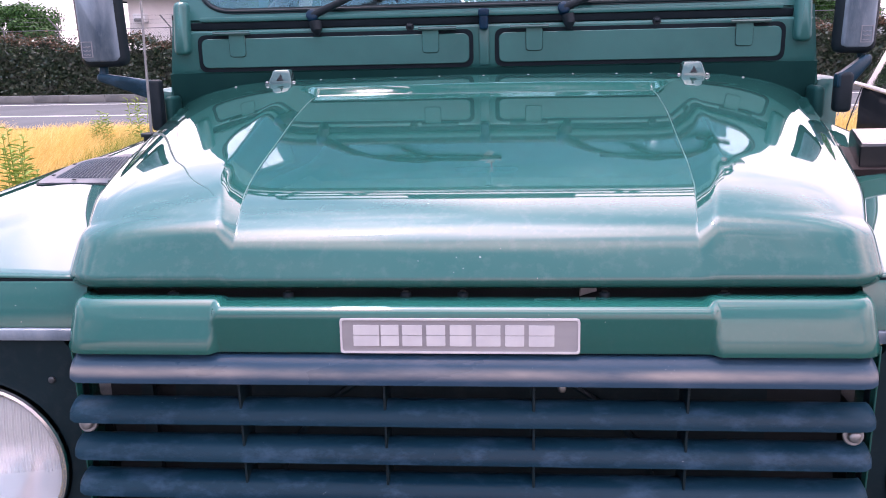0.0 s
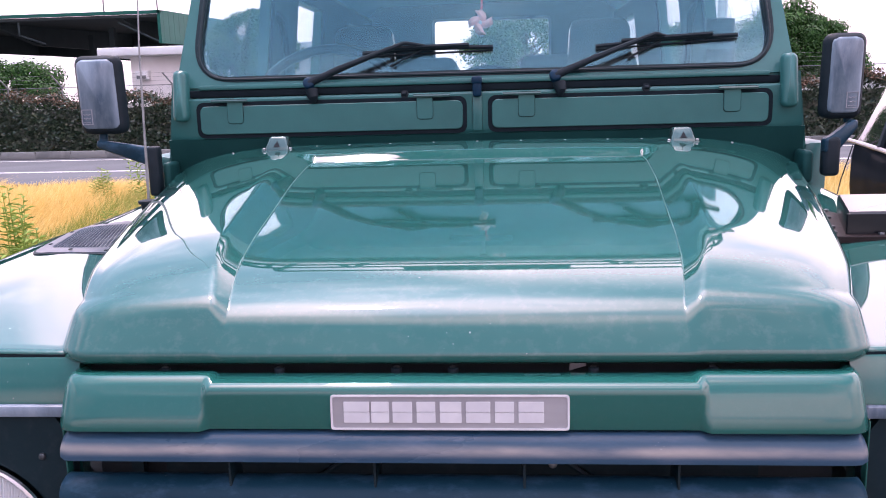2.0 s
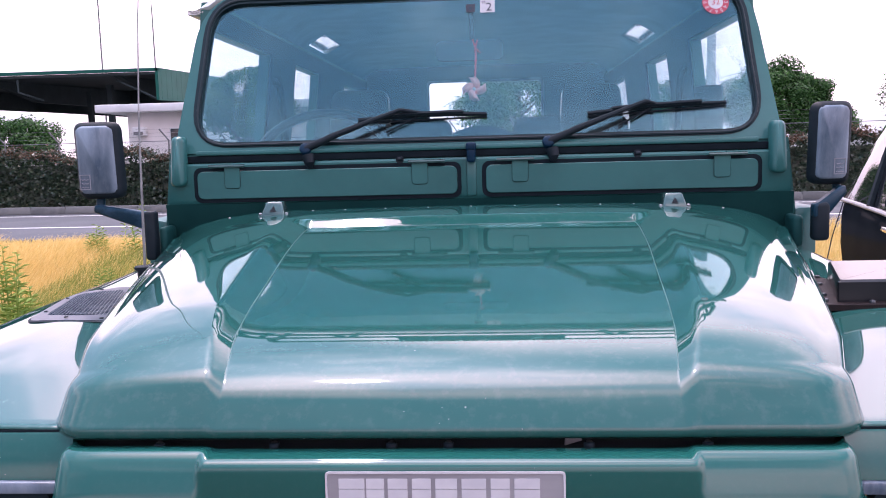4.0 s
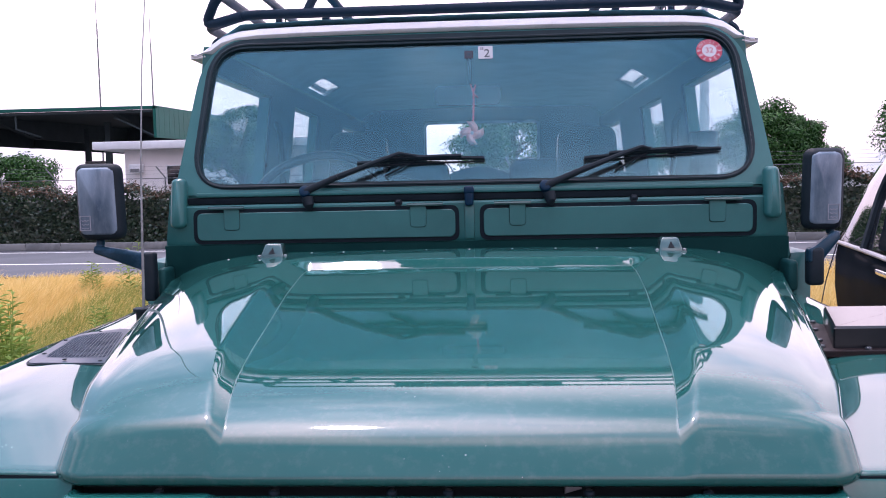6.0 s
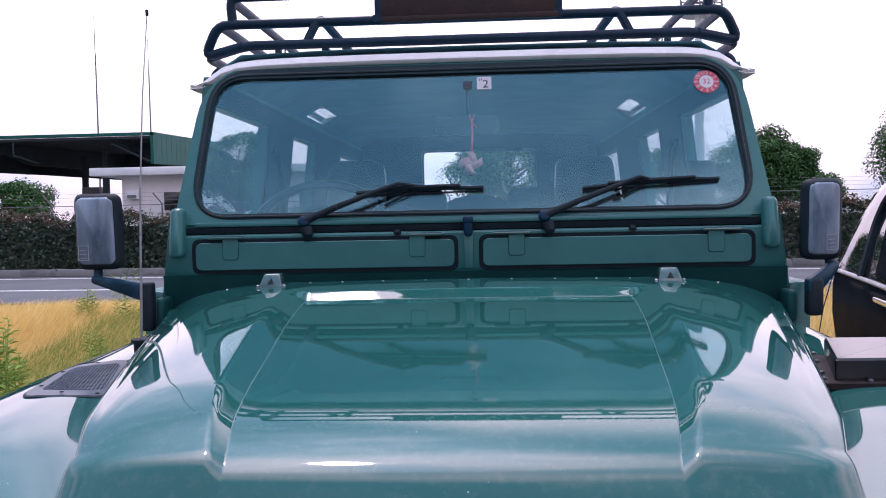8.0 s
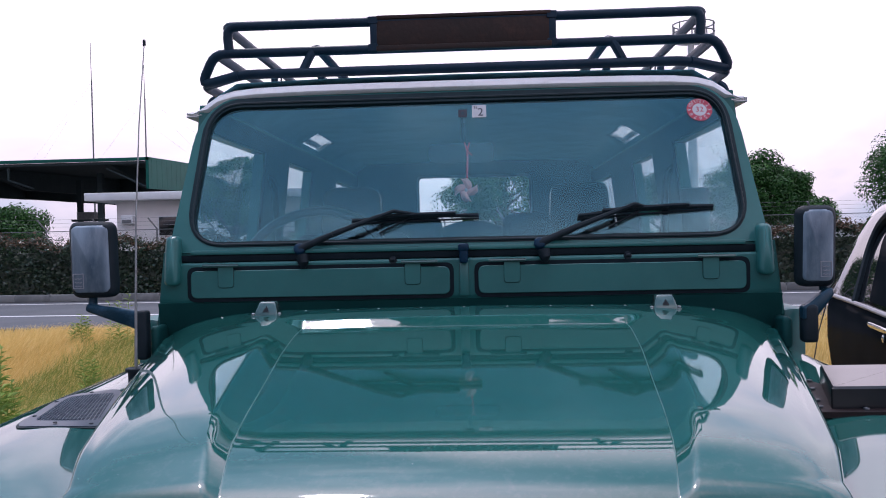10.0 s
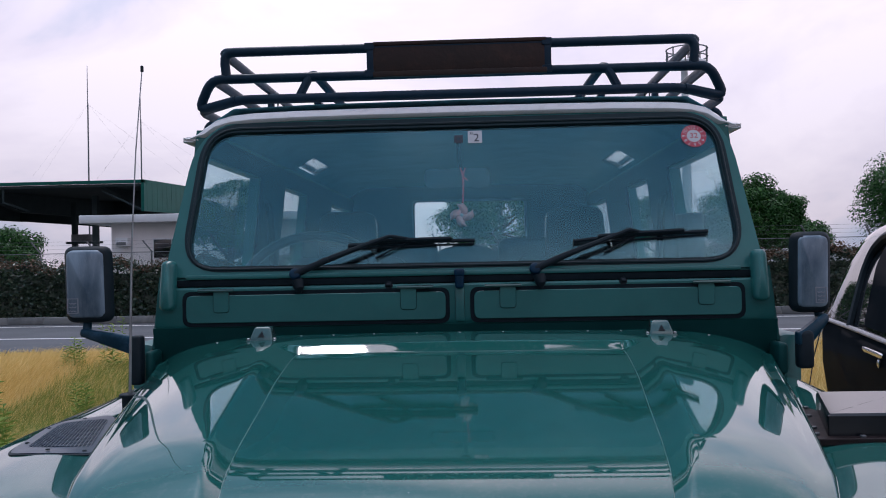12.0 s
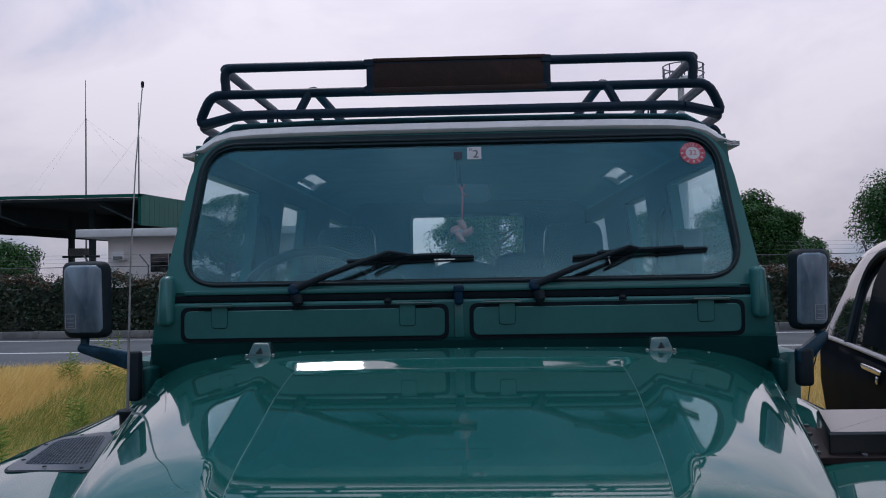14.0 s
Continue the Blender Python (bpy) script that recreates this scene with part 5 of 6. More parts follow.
# ---- door mirrors: seen from their backs
def door_mirror(sx, x0, x1, yaw, y, z0, z1):
    cxm, czm = (x0 + x1) / 2, (z0 + z1) / 2
    hw, hh = (x1 - x0) / 2, (z1 - z0) / 2
    R = Matrix.Translation((cxm, y, czm)) @ Matrix.Rotation(yaw, 4, "Z")
    to = lambda u, v, w: R @ Vector((u, -w, v))
    k = 0.004 * sx
    outl = rounded([(-hw - k, -hh), (hw - k, -hh), (hw + k * 0.2, hh), (-hw + k * 0.2, hh)], 0.026, 6)
    mir = part("door_mirror", prism(B(), outl, lambda u, v, w: to(u, v, w - 0.014), 0.034, 0.012), M_BLACKRUB, car, "door mirror, mottled grey back in a black rim", smooth=50)
    inn = rounded([(-hw + 0.008 - k, -hh + 0.012), (hw - 0.010 - k, -hh + 0.012), (hw - 0.010, hh - 0.010), (-hw + 0.009, hh - 0.010)], 0.018, 6)
    part("back_shell", prism(B(), inn, lambda u, v, w: to(u, v, 0.018 + w - 0.05 * (v / 0.1) ** 2 * 0.05), 0.008, 0.006), M_GREY, mir, "mottled grey plastic shell", smooth=50)
    lx = (-hw + 0.030) if sx < 0 else (hw - 0.034)
    lab = part("moulded_label", ring(B(), [(lx - 0.014, -hh + 0.024), (lx + 0.014, -hh + 0.024), (lx + 0.014, -hh + 0.062), (lx - 0.014, -hh + 0.062)], [(lx - 0.0122, -hh + 0.0258), (lx + 0.0122, -hh + 0.0258), (lx + 0.0122, -hh + 0.0602), (lx - 0.0122, -hh + 0.0602)], to, 0.024, 0.0268), M_SHELLMARK, mir, "raised moulded mark", smooth=0)
    bm = B()
    for j in range(3):
        zz = -hh + 0.030 + 0.0095 * j
        tube(bm, [to(lx - 0.009 + 0.018 * i / 6, zz + 0.0016 * math.sin(i * 2.2 + j), 0.0262) for i in range(7)], 0.0011, 5)
    part("raised_bars", bm, M_SHELLMARK, lab)
    return mir


ml = door_mirror(-1, -1.000, -0.884, radians(-2), 1.20, 1.360, 1.553)
mr = door_mirror(1, 0.814, 0.907, radians(5), 1.20, 1.355, 1.552)
bm = tube(B(), [(-0.952, 1.215, 1.372), (-0.952, 1.21, 1.335)], 0.011, 10)
prism(bm, rounded([(-0.966, 1.326), (-0.800, 1.276), (-0.795, 1.318), (-0.81, 1.326), (-0.962, 1.345)], 0.008, 3), lambda u, v, w: Vector((u, 1.215 - 0.25 * (u + 0.966) - w, v)), 0.022, 0.004)
part("arm", bm, M_PLASTIC, ml, "black mirror arm", smooth=50)
bm = box(B(), -0.818, -0.790, 1.150, 1.185, 1.205, 1.328, 0.008, 3)
part("arm_bracket", bm, M_BLACKRUB, ml)
bm = box(B(), -0.796, -0.775, 1.185, 1.26, 1.205, 1.285, 0.010, 3)
part("hinge_block", bm, M_DARKGREEN, ml, smooth=50)
bm = tube(B(), [(0.880, 1.215, 1.372), (0.882, 1.21, 1.345)], 0.010, 10)
prism(bm, rounded([(0.805, 1.280), (0.842, 1.280), (0.897, 1.335), (0.893, 1.352), (0.880, 1.352), (0.820, 1.316), (0.805, 1.312)], 0.006, 3), lambda u, v, w: Vector((u, 1.160 + 0.5 * (u - 0.805) - w, v)), 0.024, 0.004)
part("arm", bm, M_PLASTIC, mr, "black mirror arm", smooth=50)
bm = box(B(), 0.806, 0.844, 1.140, 1.175, 1.224, 1.315, 0.010, 3)
part("arm_bracket", bm, M_BLACKRUB, mr)
bm = box(B(), 0.775, 0.799, 1.185, 1.26, 1.205, 1.282, 0.010, 3)
part("hinge_block", bm, M_DARKGREEN, mr, smooth=50)

# ---------------------------------------------------------------- roof rack
rack = thing("roof_rack", (0, 2.4, 1.96), "black tubular steel roof rack with a brown board in front", "roof rack")
RY, R0 = 1.476, 0.0135
YB = 3.55
# rails run round the basket
part("top_rail", tube(B(), bend([(-0.672, YB, 2.107), (-0.672, RY, 2.107), (0.672, RY, 2.107), (0.672, YB, 2.107)], 0.03), R0, 12), M_TUBE, rack)
part("middle_rail", tube(B(), bend([(-0.700, YB, 2.033), (-0.700, RY, 2.030), (0.700, RY, 2.030), (0.700, YB, 2.033)], 0.03), R0, 12), M_TUBE, rack)
part("lower_rail", tube(B(), bend([(-0.745, YB, 1.952), (-0.745, RY + 0.03, 1.945), (-0.62, RY - 0.02, 1.966), (0.62, RY - 0.02, 1.966), (0.745, RY + 0.03, 1.945), (0.745, YB, 1.952)], 0.035), R0, 12), M_TUBE, rack)
for sx in (-1, 1):
    part("post", tube(B(), bend([(sx * 0.52, RY, 2.107), (sx * 0.668, RY, 2.107), (sx * 0.662, RY + 0.002, 2.030)], 0.032), R0 + 0.0003, 12), M_TUBE, rack)
    part("corner_post", tube(B(), bend([(sx * 0.60, RY, 2.030), (sx * 0.705, RY, 2.031), (sx * 0.752, RY + 0.022, 1.946), (sx * 0.63, RY - 0.018, 1.965)], 0.034), R0 + 0.0003, 12), M_TUBE, rack)
    part("strut", tube(B(), bend([(sx * 0.352, RY + 0.25, 1.972), (sx * 0.414, RY, 2.046), (sx * 0.452, RY - 0.015, 1.966)], 0.034, 6), 0.0125, 10), M_TUBE, rack)
    for y in (2.04, 2.8, 3.5):
        part("side_post", tube(B(), [(sx * 0.672, y, 2.107), (sx * 0.676, y, 1.960)], 0.0125, 8), M_TUBE, rack)
    for y in (1.68, 2.3, 3.4):
        part("gutter_foot", tube(B(), bend([(sx * 0.745, y, 1.952), (sx * 0.79, y, 1.93), (sx * 0.785, y, 1.862)], 0.02), 0.011, 8), M_TUBE, rack)
    part("floor_rail", tube(B(), [(sx * 0.42, 1.58, 1.975), (sx * 0.42, YB, 1.975)], 0.011, 8), M_TUBE, rack)
    lp = [(sx * 0.585 + 0.008 * math.cos(a), 1.74, 2.010 + 0.026 * math.sin(a)) for a in [2 * math.pi * i / 16 for i in range(16)]]
    part("strap_loop", tube(B(), lp, 0.0025, 6, True), M_BLACKRUB, rack)
for y, hx in ((1.70, 0.56), (2.1, 0.67), (2.36, 0.67), (YB, 0.742)):
    part("cross_bar", tube(B(), [(-hx, y, 1.974), (hx, y, 1.974)], 0.010, 8), M_TUBE, rack)
for z in (2.033, 2.107):
    part("rear_rail", tube(B(), [(-0.70, YB, z), (0.70, YB, z)], R0, 8), M_TUBE, rack)
bm = box(B(), -0.238, 0.252, RY - 0.013, RY - 0.005, 2.028, 2.116, 0.002)
board = part("board", bm, M_RUST, rack, "weathered brown board")
part("board_rail", box(B(), -0.238, 0.252, RY - 0.020, RY + 0.010, 2.020, 2.036, 0.003), M_RUST, board)
part("board_cap", box(B(), -0.238, 0.252, RY - 0.017, RY + 0.010, 2.110, 2.121, 0.003), M_RUST, board)
for x in (-0.246, 0.255):
    bp = part("board_post", box(B(), x - 0.010, x + 0.010, RY - 0.014, RY + 0.010, 2.022, 2.120, 0.003), M_TUBE, board)
    for z in (2.032, 2.109):
        part("gusset", prism(B(), rounded([(x - 0.016, z - 0.010), (x + 0.012, z - 0.010), (x + 0.012, z + 0.010), (x - 0.016, z + 0.010)], 0.004, 3), lambda u, v, w: Vector((u, RY - 0.0135 - w, v)), 0.003, 0.001), M_TUBE, bp)

# ---------------------------------------------------------------- black SUV parked alongside
SUVC = Vector((2.46, 5.18, 0))
SF, SN = Vector((-0.195, -0.981, 0)), Vector((-0.981, 0.195, 0))
suv = thing("black_suv", SUVC + SF * 2.2 - SN * 0.9, "glossy black estate SUV with chrome belt strip, parked", "car")
M_BLACKCAR = surf("black_car_paint", (0.007, 0.010, 0.014), (0.010, 0.013, 0.017), rough=0.25, scale=3, coat=0.05, spec=0.0)
M_DARKGLASS = surf("privacy_glass", (0.006, 0.008, 0.011), (0.010, 0.012, 0.015), rough=0.03, scale=2, spec=0.45, coat=0.5, coat_rough=0.02)


def suv_p(u, v, z):
    """u forwards from the tail, v outwards from the flank."""
    return SUVC + SF * u + SN * v + Vector((0, 0, z))


prof = [(0.35, -0.05), (0.50, 0.0), (0.75, 0.03), (0.95, 0.028), (1.03, 0.012), (1.045, 0.006)]
rows = []
for u in (-0.03, 0.0, 0.05, 0.15, 0.3, 1.0, 2.0, 3.0, 3.8, 4.2, 4.4, 4.48, 4.52):
    cut = 0.14 * (1 - min(1, (u + 0.03) / 0.3)) ** 2 + (0.30 * max(0, (u - 3.8) / 0.72) ** 2.5)
    low = 0.25 * max(0, (u - 2.9) / 1.6) ** 0.6 if u > 2.9 else 0
    half = [suv_p(u, v - cut, min(z, 1.045 - low * (z > 0.9) * 0.3)) for z, v in prof]
    other = [suv_p(u, -1.82 - v + cut, min(z, 1.045 - low * (z > 0.9) * 0.3)) for z, v in prof]
    rows.append(half + other[::-1] + half[:1])
bm = grid(B(), rows)
bmesh.ops.holes_fill(bm, edges=[e for e in bm.edges if e.is_boundary], sides=0)
part("body", bm, M_BLACKCAR, suv, smooth=60)
# greenhouse
rows = []
for u, h, inn in ((0.0, 0.0, 0.01), (0.05, 0.16, 0.015), (0.13, 0.35, 0.02), (0.20, 0.47, 0.025), (0.28, 0.555, 0.03), (0.40, 0.615, 0.03), (0.62, 0.65, 0.03), (1.4, 0.68, 0.03), (2.4, 0.67, 0.03), (2.7, 0.60, 0.06), (3.3, 0.0, 0.10)):
    p = [(0.0, 0.005), (0.35, -0.06), (0.60, -0.115), (0.80, -0.175), (0.92, -0.235), (0.98, -0.31), (1.0, -0.42), (1.0, -0.91)]
    half = [suv_p(u + 0.02, v - inn * (1 if u > 2.6 else 0.3), 1.045 + k * h) for k, v in p]
    oth = [suv_p(u + 0.02, -1.82 - v + inn * (1 if u > 2.6 else 0.3), 1.045 + k * h) for k, v in p[:-1]]
    rows.append(half + oth[::-1])
bm = grid(B(), rows)
part("greenhouse", bm, M_DARKGLASS, suv, "dark wrap-around glass and roof", smooth=40)


def on_flank(u, z, w):
    k = (z - 1.045) / 0.67
    return suv_p(u, lerp(0.008, -0.200, k) + w - 0.008, z)


def strip(pts, hw, hz, mat, name, label=""):
    b = B()
    tube(b, [on_flank(u, z, hw) for u, z in pts], hz, 8)
    return part(name, b, mat, suv, label)


strip([(-0.02, 1.052), (0.5, 1.052), (1.0, 1.050), (3.0, 1.03)], 0.012, 0.014, M_ALU, "belt_strip", "chrome belt strip")
strip(bend([(0.97, 1.06), (0.90, 1.38), (0.95, 1.51), (1.12, 1.585), (1.5, 1.625), (2.6, 1.60)], 0.08, 5), 0.006, 0.026, M_BLACKRUB, "window_surround")
bm = prism(B(), rounded([(1.30, 1.085), (2.00, 1.08), (2.00, 1.585), (1.26, 1.555), (1.17, 1.42)], 0.04, 4), on_flank, 0.018)
part("door_window", bm, M_BLACKCAR, suv, "dark rear door window")
bm = box(B(), -0.5, 0.5, -0.5, 0.5, -0.5, 0.5, 0.3, 3, Matrix.Translation(suv_p(1.64, 0.045, 0.975)) @ SF.to_track_quat("X", "Z").to_matrix().to_4x4() @ Matrix.Diagonal((0.40, 0.022, 0.032, 1)))
hd = part("door_handle", bm, M_CHROME, suv, "chrome door handle", smooth=60)
part("lock_cap", disc(B(), suv_p(1.72, 0.030, 0.925), SN, 0.022, 0.008, 16, 0.006), M_CHROME, hd)
strip([(0.28, 1.04), (0.33, 0.8), (0.48, 0.6), (0.80, 0.48)], 0.020, 0.004, M_VOID, "door_gap")
for u in (0.85, 3.6):
    bm = disc(B(), suv_p(u, -0.14, 0.35), SN, 0.35, 0.13, 28, 0.02)
    ty = part("tyre", bm, M_BLACKRUB, suv)
    part("rim", disc(B(), suv_p(u, -0.005, 0.35), SN, 0.22, 0.005, 20, 0.01), M_STEEL, ty)
    for v in (-1.80,):
        bm = disc(B(), suv_p(u, v, 0.35), SN, 0.35, 0.13, 28)
        part("tyre", bm, M_BLACKRUB, suv)
# grey block in place of a bright reflection on the side glass
bm = box(B(), -0.5, 0.5, -0.5, 0.5, -0.5, 0.5, 0.1, 2, Matrix.Translation(suv_p(1.60, -0.12, 1.57)) @ Matrix.Diagonal((0.05, 0.10, 0.06, 1)))
part("reflection_patch", bm, M_GREY, suv)

# ---------------------------------------------------------------- ground, road, kerb
M_SOIL = surf("dry_soil", (0.048, 0.052, 0.050), (0.072, 0.076, 0.070), rough=0.95, scale=1.5, bump=0.4, bscale=30)
M_ASPHALT = surf("grey_asphalt", (0.062, 0.068, 0.078), (0.085, 0.092, 0.103), rough=0.85, scale=0.8, bump=0.3, bscale=120)
M_LINE = surf("road_paint", (0.72, 0.72, 0.72), (0.60, 0.60, 0.60), rough=0.7, scale=6, bump=0.1)
M_CONC = surf("kerb_concrete", (0.16, 0.165, 0.165), (0.23, 0.235, 0.23), rough=0.85, scale=5, bump=0.3, bscale=60, per="object")
bm = B()
n = 60
xs = [-3000, -900, -300, -120] + [-60 + 4 * i for i in range(31)] + [120, 300, 900, 3000]
ysg = [-3000, -900, -300, -100, -40, -20] + [-10 + 2 * i for i in range(31)] + [80, 150, 300, 900, 3000]
grid(bm, [[(x, y, 0.0 if abs(x) > 70 or abs(y) > 60 else 0.02 * (noise.noise(Vector((x * 0.3, y * 0.3, 0))) - 0.6)) for x in xs] for y in ysg])
tagged(part("ground", bm, M_SOIL, smooth=0), "dry grassy soil reaching to the horizon", "ground", kind="structure")


def road_y(x, off):
    return off - 0.035 * x


bm = B()
xs = [-90 + 6 * i for i in range(31)]
grid(bm, [[(x, road_y(x, o), 0.012) for x in xs] for o in (13.4, 15, 17, 19, 20.35)])
tagged(part("road", bm, M_ASPHALT, smooth=0, solid=0.03), "grey asphalt road with white edge lines", "road", kind="structure")
for nm, o, w_ in (("far", 19.45, 0.13), ("near", 16.0, 0.15)):
    bm = B()
    grid(bm, [[(x, road_y(x, o + d), 0.016) for x in xs] for d in (0, w_)])
    tagged(part("road_line", bm, M_LINE, smooth=0, solid=0.003), "white painted road line", "road marking", kind="structure")
kerb = tagged(part("kerb", grid(B(), [[(x, road_y(x, o), z) for x in xs] for o, z in ((20.36, 0.02), (20.37, 0.14), (20.52, 0.14), (20.53, 0.02))]), M_CONC, smooth=0), "grey concrete kerb along the road", "kerb", kind="structure")
kme = None
for i in range(64):
    x = -36 + 1.0 * i
    if kme is None:
        b = box(B(), -0.49, 0.49, -0.085, 0.085, -0.09, 0.10, 0.018, 2)
        kob = part("kerb_stone", b, M_CONC, kerb, smooth=40)
        kme = kob.data
    else:
        kob = new("kerb_stone", kme)
        kob.parent = kerb
    kob.location = (x, road_y(x, 20.44), 0.10)
    kob.rotation_euler = (0, 0, -0.035)

# ---------------------------------------------------------------- plants
def leaf_mesh(name, centres, sizes, rng, aspect=1.9, droop=0.3):
    """Many small leaf blades, one mesh: centres (n,3), sizes (n)."""
    n = len(centres)
    d = rng.normal(size=(n, 3))
    d[:, 2] = d[:, 2] * 0.6 - droop * 0.3
    d /= np.linalg.norm(d, axis=1)[:, None]
    e = rng.normal(size=(n, 3))
    e -= d * (e * d).sum(1)[:, None]
    e /= np.linalg.norm(e, axis=1)[:, None]
    L, Wd = sizes[:, None] * 0.5, sizes[:, None] * 0.5 / aspect
    v = np.empty((n, 4, 3))
    v[:, 0], v[:, 1], v[:, 2], v[:, 3] = centres - d * L, centres + e * Wd, centres + d * L, centres - e * Wd
    me = bpy.data.meshes.new(name)
    me.from_pydata(v.reshape(-1, 3).tolist(), [], np.arange(n * 4).reshape(-1, 4).tolist())
    return me


def leaf_mat(name, dark, mid, tip, rough=0.6, gloss=0.2, through=0.15):
    m = bpy.data.materials.new(name)
    m.use_nodes = True
    n, l = m.node_tree.nodes, m.node_tree.links
    b = n["Principled BSDF"]
    g = n.new("ShaderNodeNewGeometry")
    rp = n.new("ShaderNodeValToRGB")
    rp.color_ramp.elements[0].color, rp.color_ramp.elements[1].color = (*dark, 1), (*tip, 1)
    rp.color_ramp.elements.new(0.6).color = (*mid, 1)
    l.new(g.outputs["Random Per Island"], rp.inputs["Fac"])
    l.new(rp.outputs["Color"], b.inputs["Base Color"])
    b.inputs["Roughness"].default_value = rough
    b.inputs["Specular IOR Level"].default_value = gloss
    tr = n.new("ShaderNodeBsdfTranslucent")
    l.new(rp.outputs["Color"], tr.inputs["Color"])
    mx = n.new("ShaderNodeMixShader")
    mx.inputs["Fac"].default_value = through
    l.new(b.outputs[0], mx.inputs[1])
    l.new(tr.outputs[0], mx.inputs[2])
    l.new(mx.outputs[0], n["Material Output"].inputs["Surface"])
    return m


M_LEAF = leaf_mat("tree_leaves", (0.014, 0.055, 0.014), (0.026, 0.095, 0.020), (0.055, 0.155, 0.034))
M_HEDGE = leaf_mat("hedge_leaves", (0.012, 0.034, 0.022), (0.026, 0.058, 0.032), (0.090, 0.110, 0.065), 0.28, 0.7)
M_NEWLEAF = leaf_mat("reddish_new_leaves", (0.05, 0.040, 0.025), (0.11, 0.070, 0.050), (0.22, 0.15, 0.10))
M_WEED = leaf_mat("weed_leaves", (0.13, 0.22, 0.04), (0.22, 0.34, 0.07), (0.34, 0.46, 0.12))
M_DRYGRASS = leaf_mat("dry_grass", (0.56, 0.40, 0.12), (0.80, 0.60, 0.23), (0.90, 0.75, 0.38), 0.6, 0.2, 0.35)
M_GREENGRASS = leaf_mat("green_grass", (0.12, 0.19, 0.03), (0.25, 0.31, 0.07), (0.46, 0.46, 0.15), 0.6, 0.2, 0.35)
M_BARK = surf("bark", (0.06, 0.05, 0.04), (0.11, 0.09, 0.07), rough=0.9, scale=9, bump=0.6, bscale=40)


def tree(x, y, h, r, seed, leaves=20000, trunk_h=1.5, leaf=0.12, label="broad leafy green tree with an uneven clumped crown"):
    """Tapered trunk, forking limbs and a crown of leaf clumps whose blades lie outwards and upwards."""
    rng = np.random.default_rng(seed)
    rnd = random.Random(seed)
    t = thing("tree", (x, y, 0), label, "tree", group="roadside trees")
    half = (h - trunk_h) / 2
    zc = trunk_h + half * 0.92
    bm = tube(B(), [(x, y, -0.1), (x + 0.05, y, trunk_h * 0.5), (x - 0.04, y + 0.05, trunk_h), (x + 0.03, y, zc), (x, y, zc + half * 0.6)], 0.1, 9, radii=[0.19, 0.15, 0.12, 0.07, 0.03])
    part("trunk", bm, M_BARK, t)
    clumps = []
    count = max(24, int(30 * r / 1.6))
    for k in range(count):
        u = (k + 0.5) / count
        el = math.asin(1.75 * u - 0.75)
        a = k * 2.39996 + rnd.uniform(-0.5, 0.5)
        q = rnd.uniform(0.62, 0.86)
        c = Vector((x + r * q * math.cos(a) * math.cos(el), y + r * q * math.sin(a) * math.cos(el), zc + half * q * math.sin(el)))
        clumps.append((c, rnd.uniform(0.20, 0.36) * min(r, half * 1.5)))
    for c, q in clumps[::3]:
        s = Vector((x, y, rnd.uniform(trunk_h * 0.75, zc)))
        m = s.lerp(c, 0.5) + Vector((rnd.uniform(-0.1, 0.1), rnd.uniform(-0.1, 0.1), -0.08))
        part("limb", tube(B(), [s, m, c], 0.04, 6, radii=[0.07, 0.042, 0.014]), M_BARK, t)
    each = leaves // count
    cs, ns = [], []
    for c, q in clumps:
        d = rng.normal(size=(each, 3))
        d[:, 2] += 0.35
        d /= np.linalg.norm(d, axis=1)[:, None]
        rad = q * (0.45 + 0.62 * rng.random(each) ** 0.5)
        cs.append(np.array(c)[None] + d * rad[:, None] * np.array([1.15, 1.15, 0.72]))
        ns.append(d + np.array([0, 0, 0.45]) + rng.normal(size=d.shape) * 0.40)
    cs, ns = np.concatenate(cs), np.concatenate(ns)
    cs += rng.normal(size=cs.shape) * 0.05
    n = len(cs)
    ns /= np.linalg.norm(ns, axis=1)[:, None]
    d = np.cross(ns, rng.normal(size=(n, 3)))
    d /= np.linalg.norm(d, axis=1)[:, None]
    e = np.cross(ns, d)
    ln = rng.uniform(0.35, 0.65, n)[:, None] * leaf
    v = np.stack([cs - d * ln, cs + e * ln * 0.55, cs + d * ln, cs - e * ln * 0.55], 1) - np.array([x, y, 0])
    me = bpy.data.meshes.new("crown")
    me.from_pydata(v.reshape(-1, 3).tolist(), [], np.arange(n * 4).reshape(-1, 4).tolist())
    me.materials.append(M_LEAF)
    ob = new("crown", me)
    ob.parent = t
    return t


tree(-16.0, 26.0, 2.95, 1.70, 1, 16000, 1.0, 0.11, "low spreading green tree behind the hedge")
tree(-9.5, 31.0, 5.0, 1.65, 2, 34000, 1.7)
tree(1.0, 34.0, 4.9, 2.7, 3, 22000, 1.7)
tree(7.3, 33.0, 4.2, 1.5, 13, 9000, 1.6)
tree(10.9, 33.0, 4.65, 2.15, 4, 34000, 1.4)
tree(19.9, 36.0, 6.2, 3.2, 5, 40000, 1.6)
tree(17.2, 48.0, 3.9, 1.8, 6, 7000, 1.2, 0.16)
tree(19.6, 50.0, 3.8, 1.7, 7, 7000, 1.2, 0.16)
tree(30.0, 40.0, 5.5, 3.0, 8, 9000, 1.6, 0.18)
tree(-26.0, 30.0, 4.5, 2.6, 9, 9000, 1.5, 0.18)


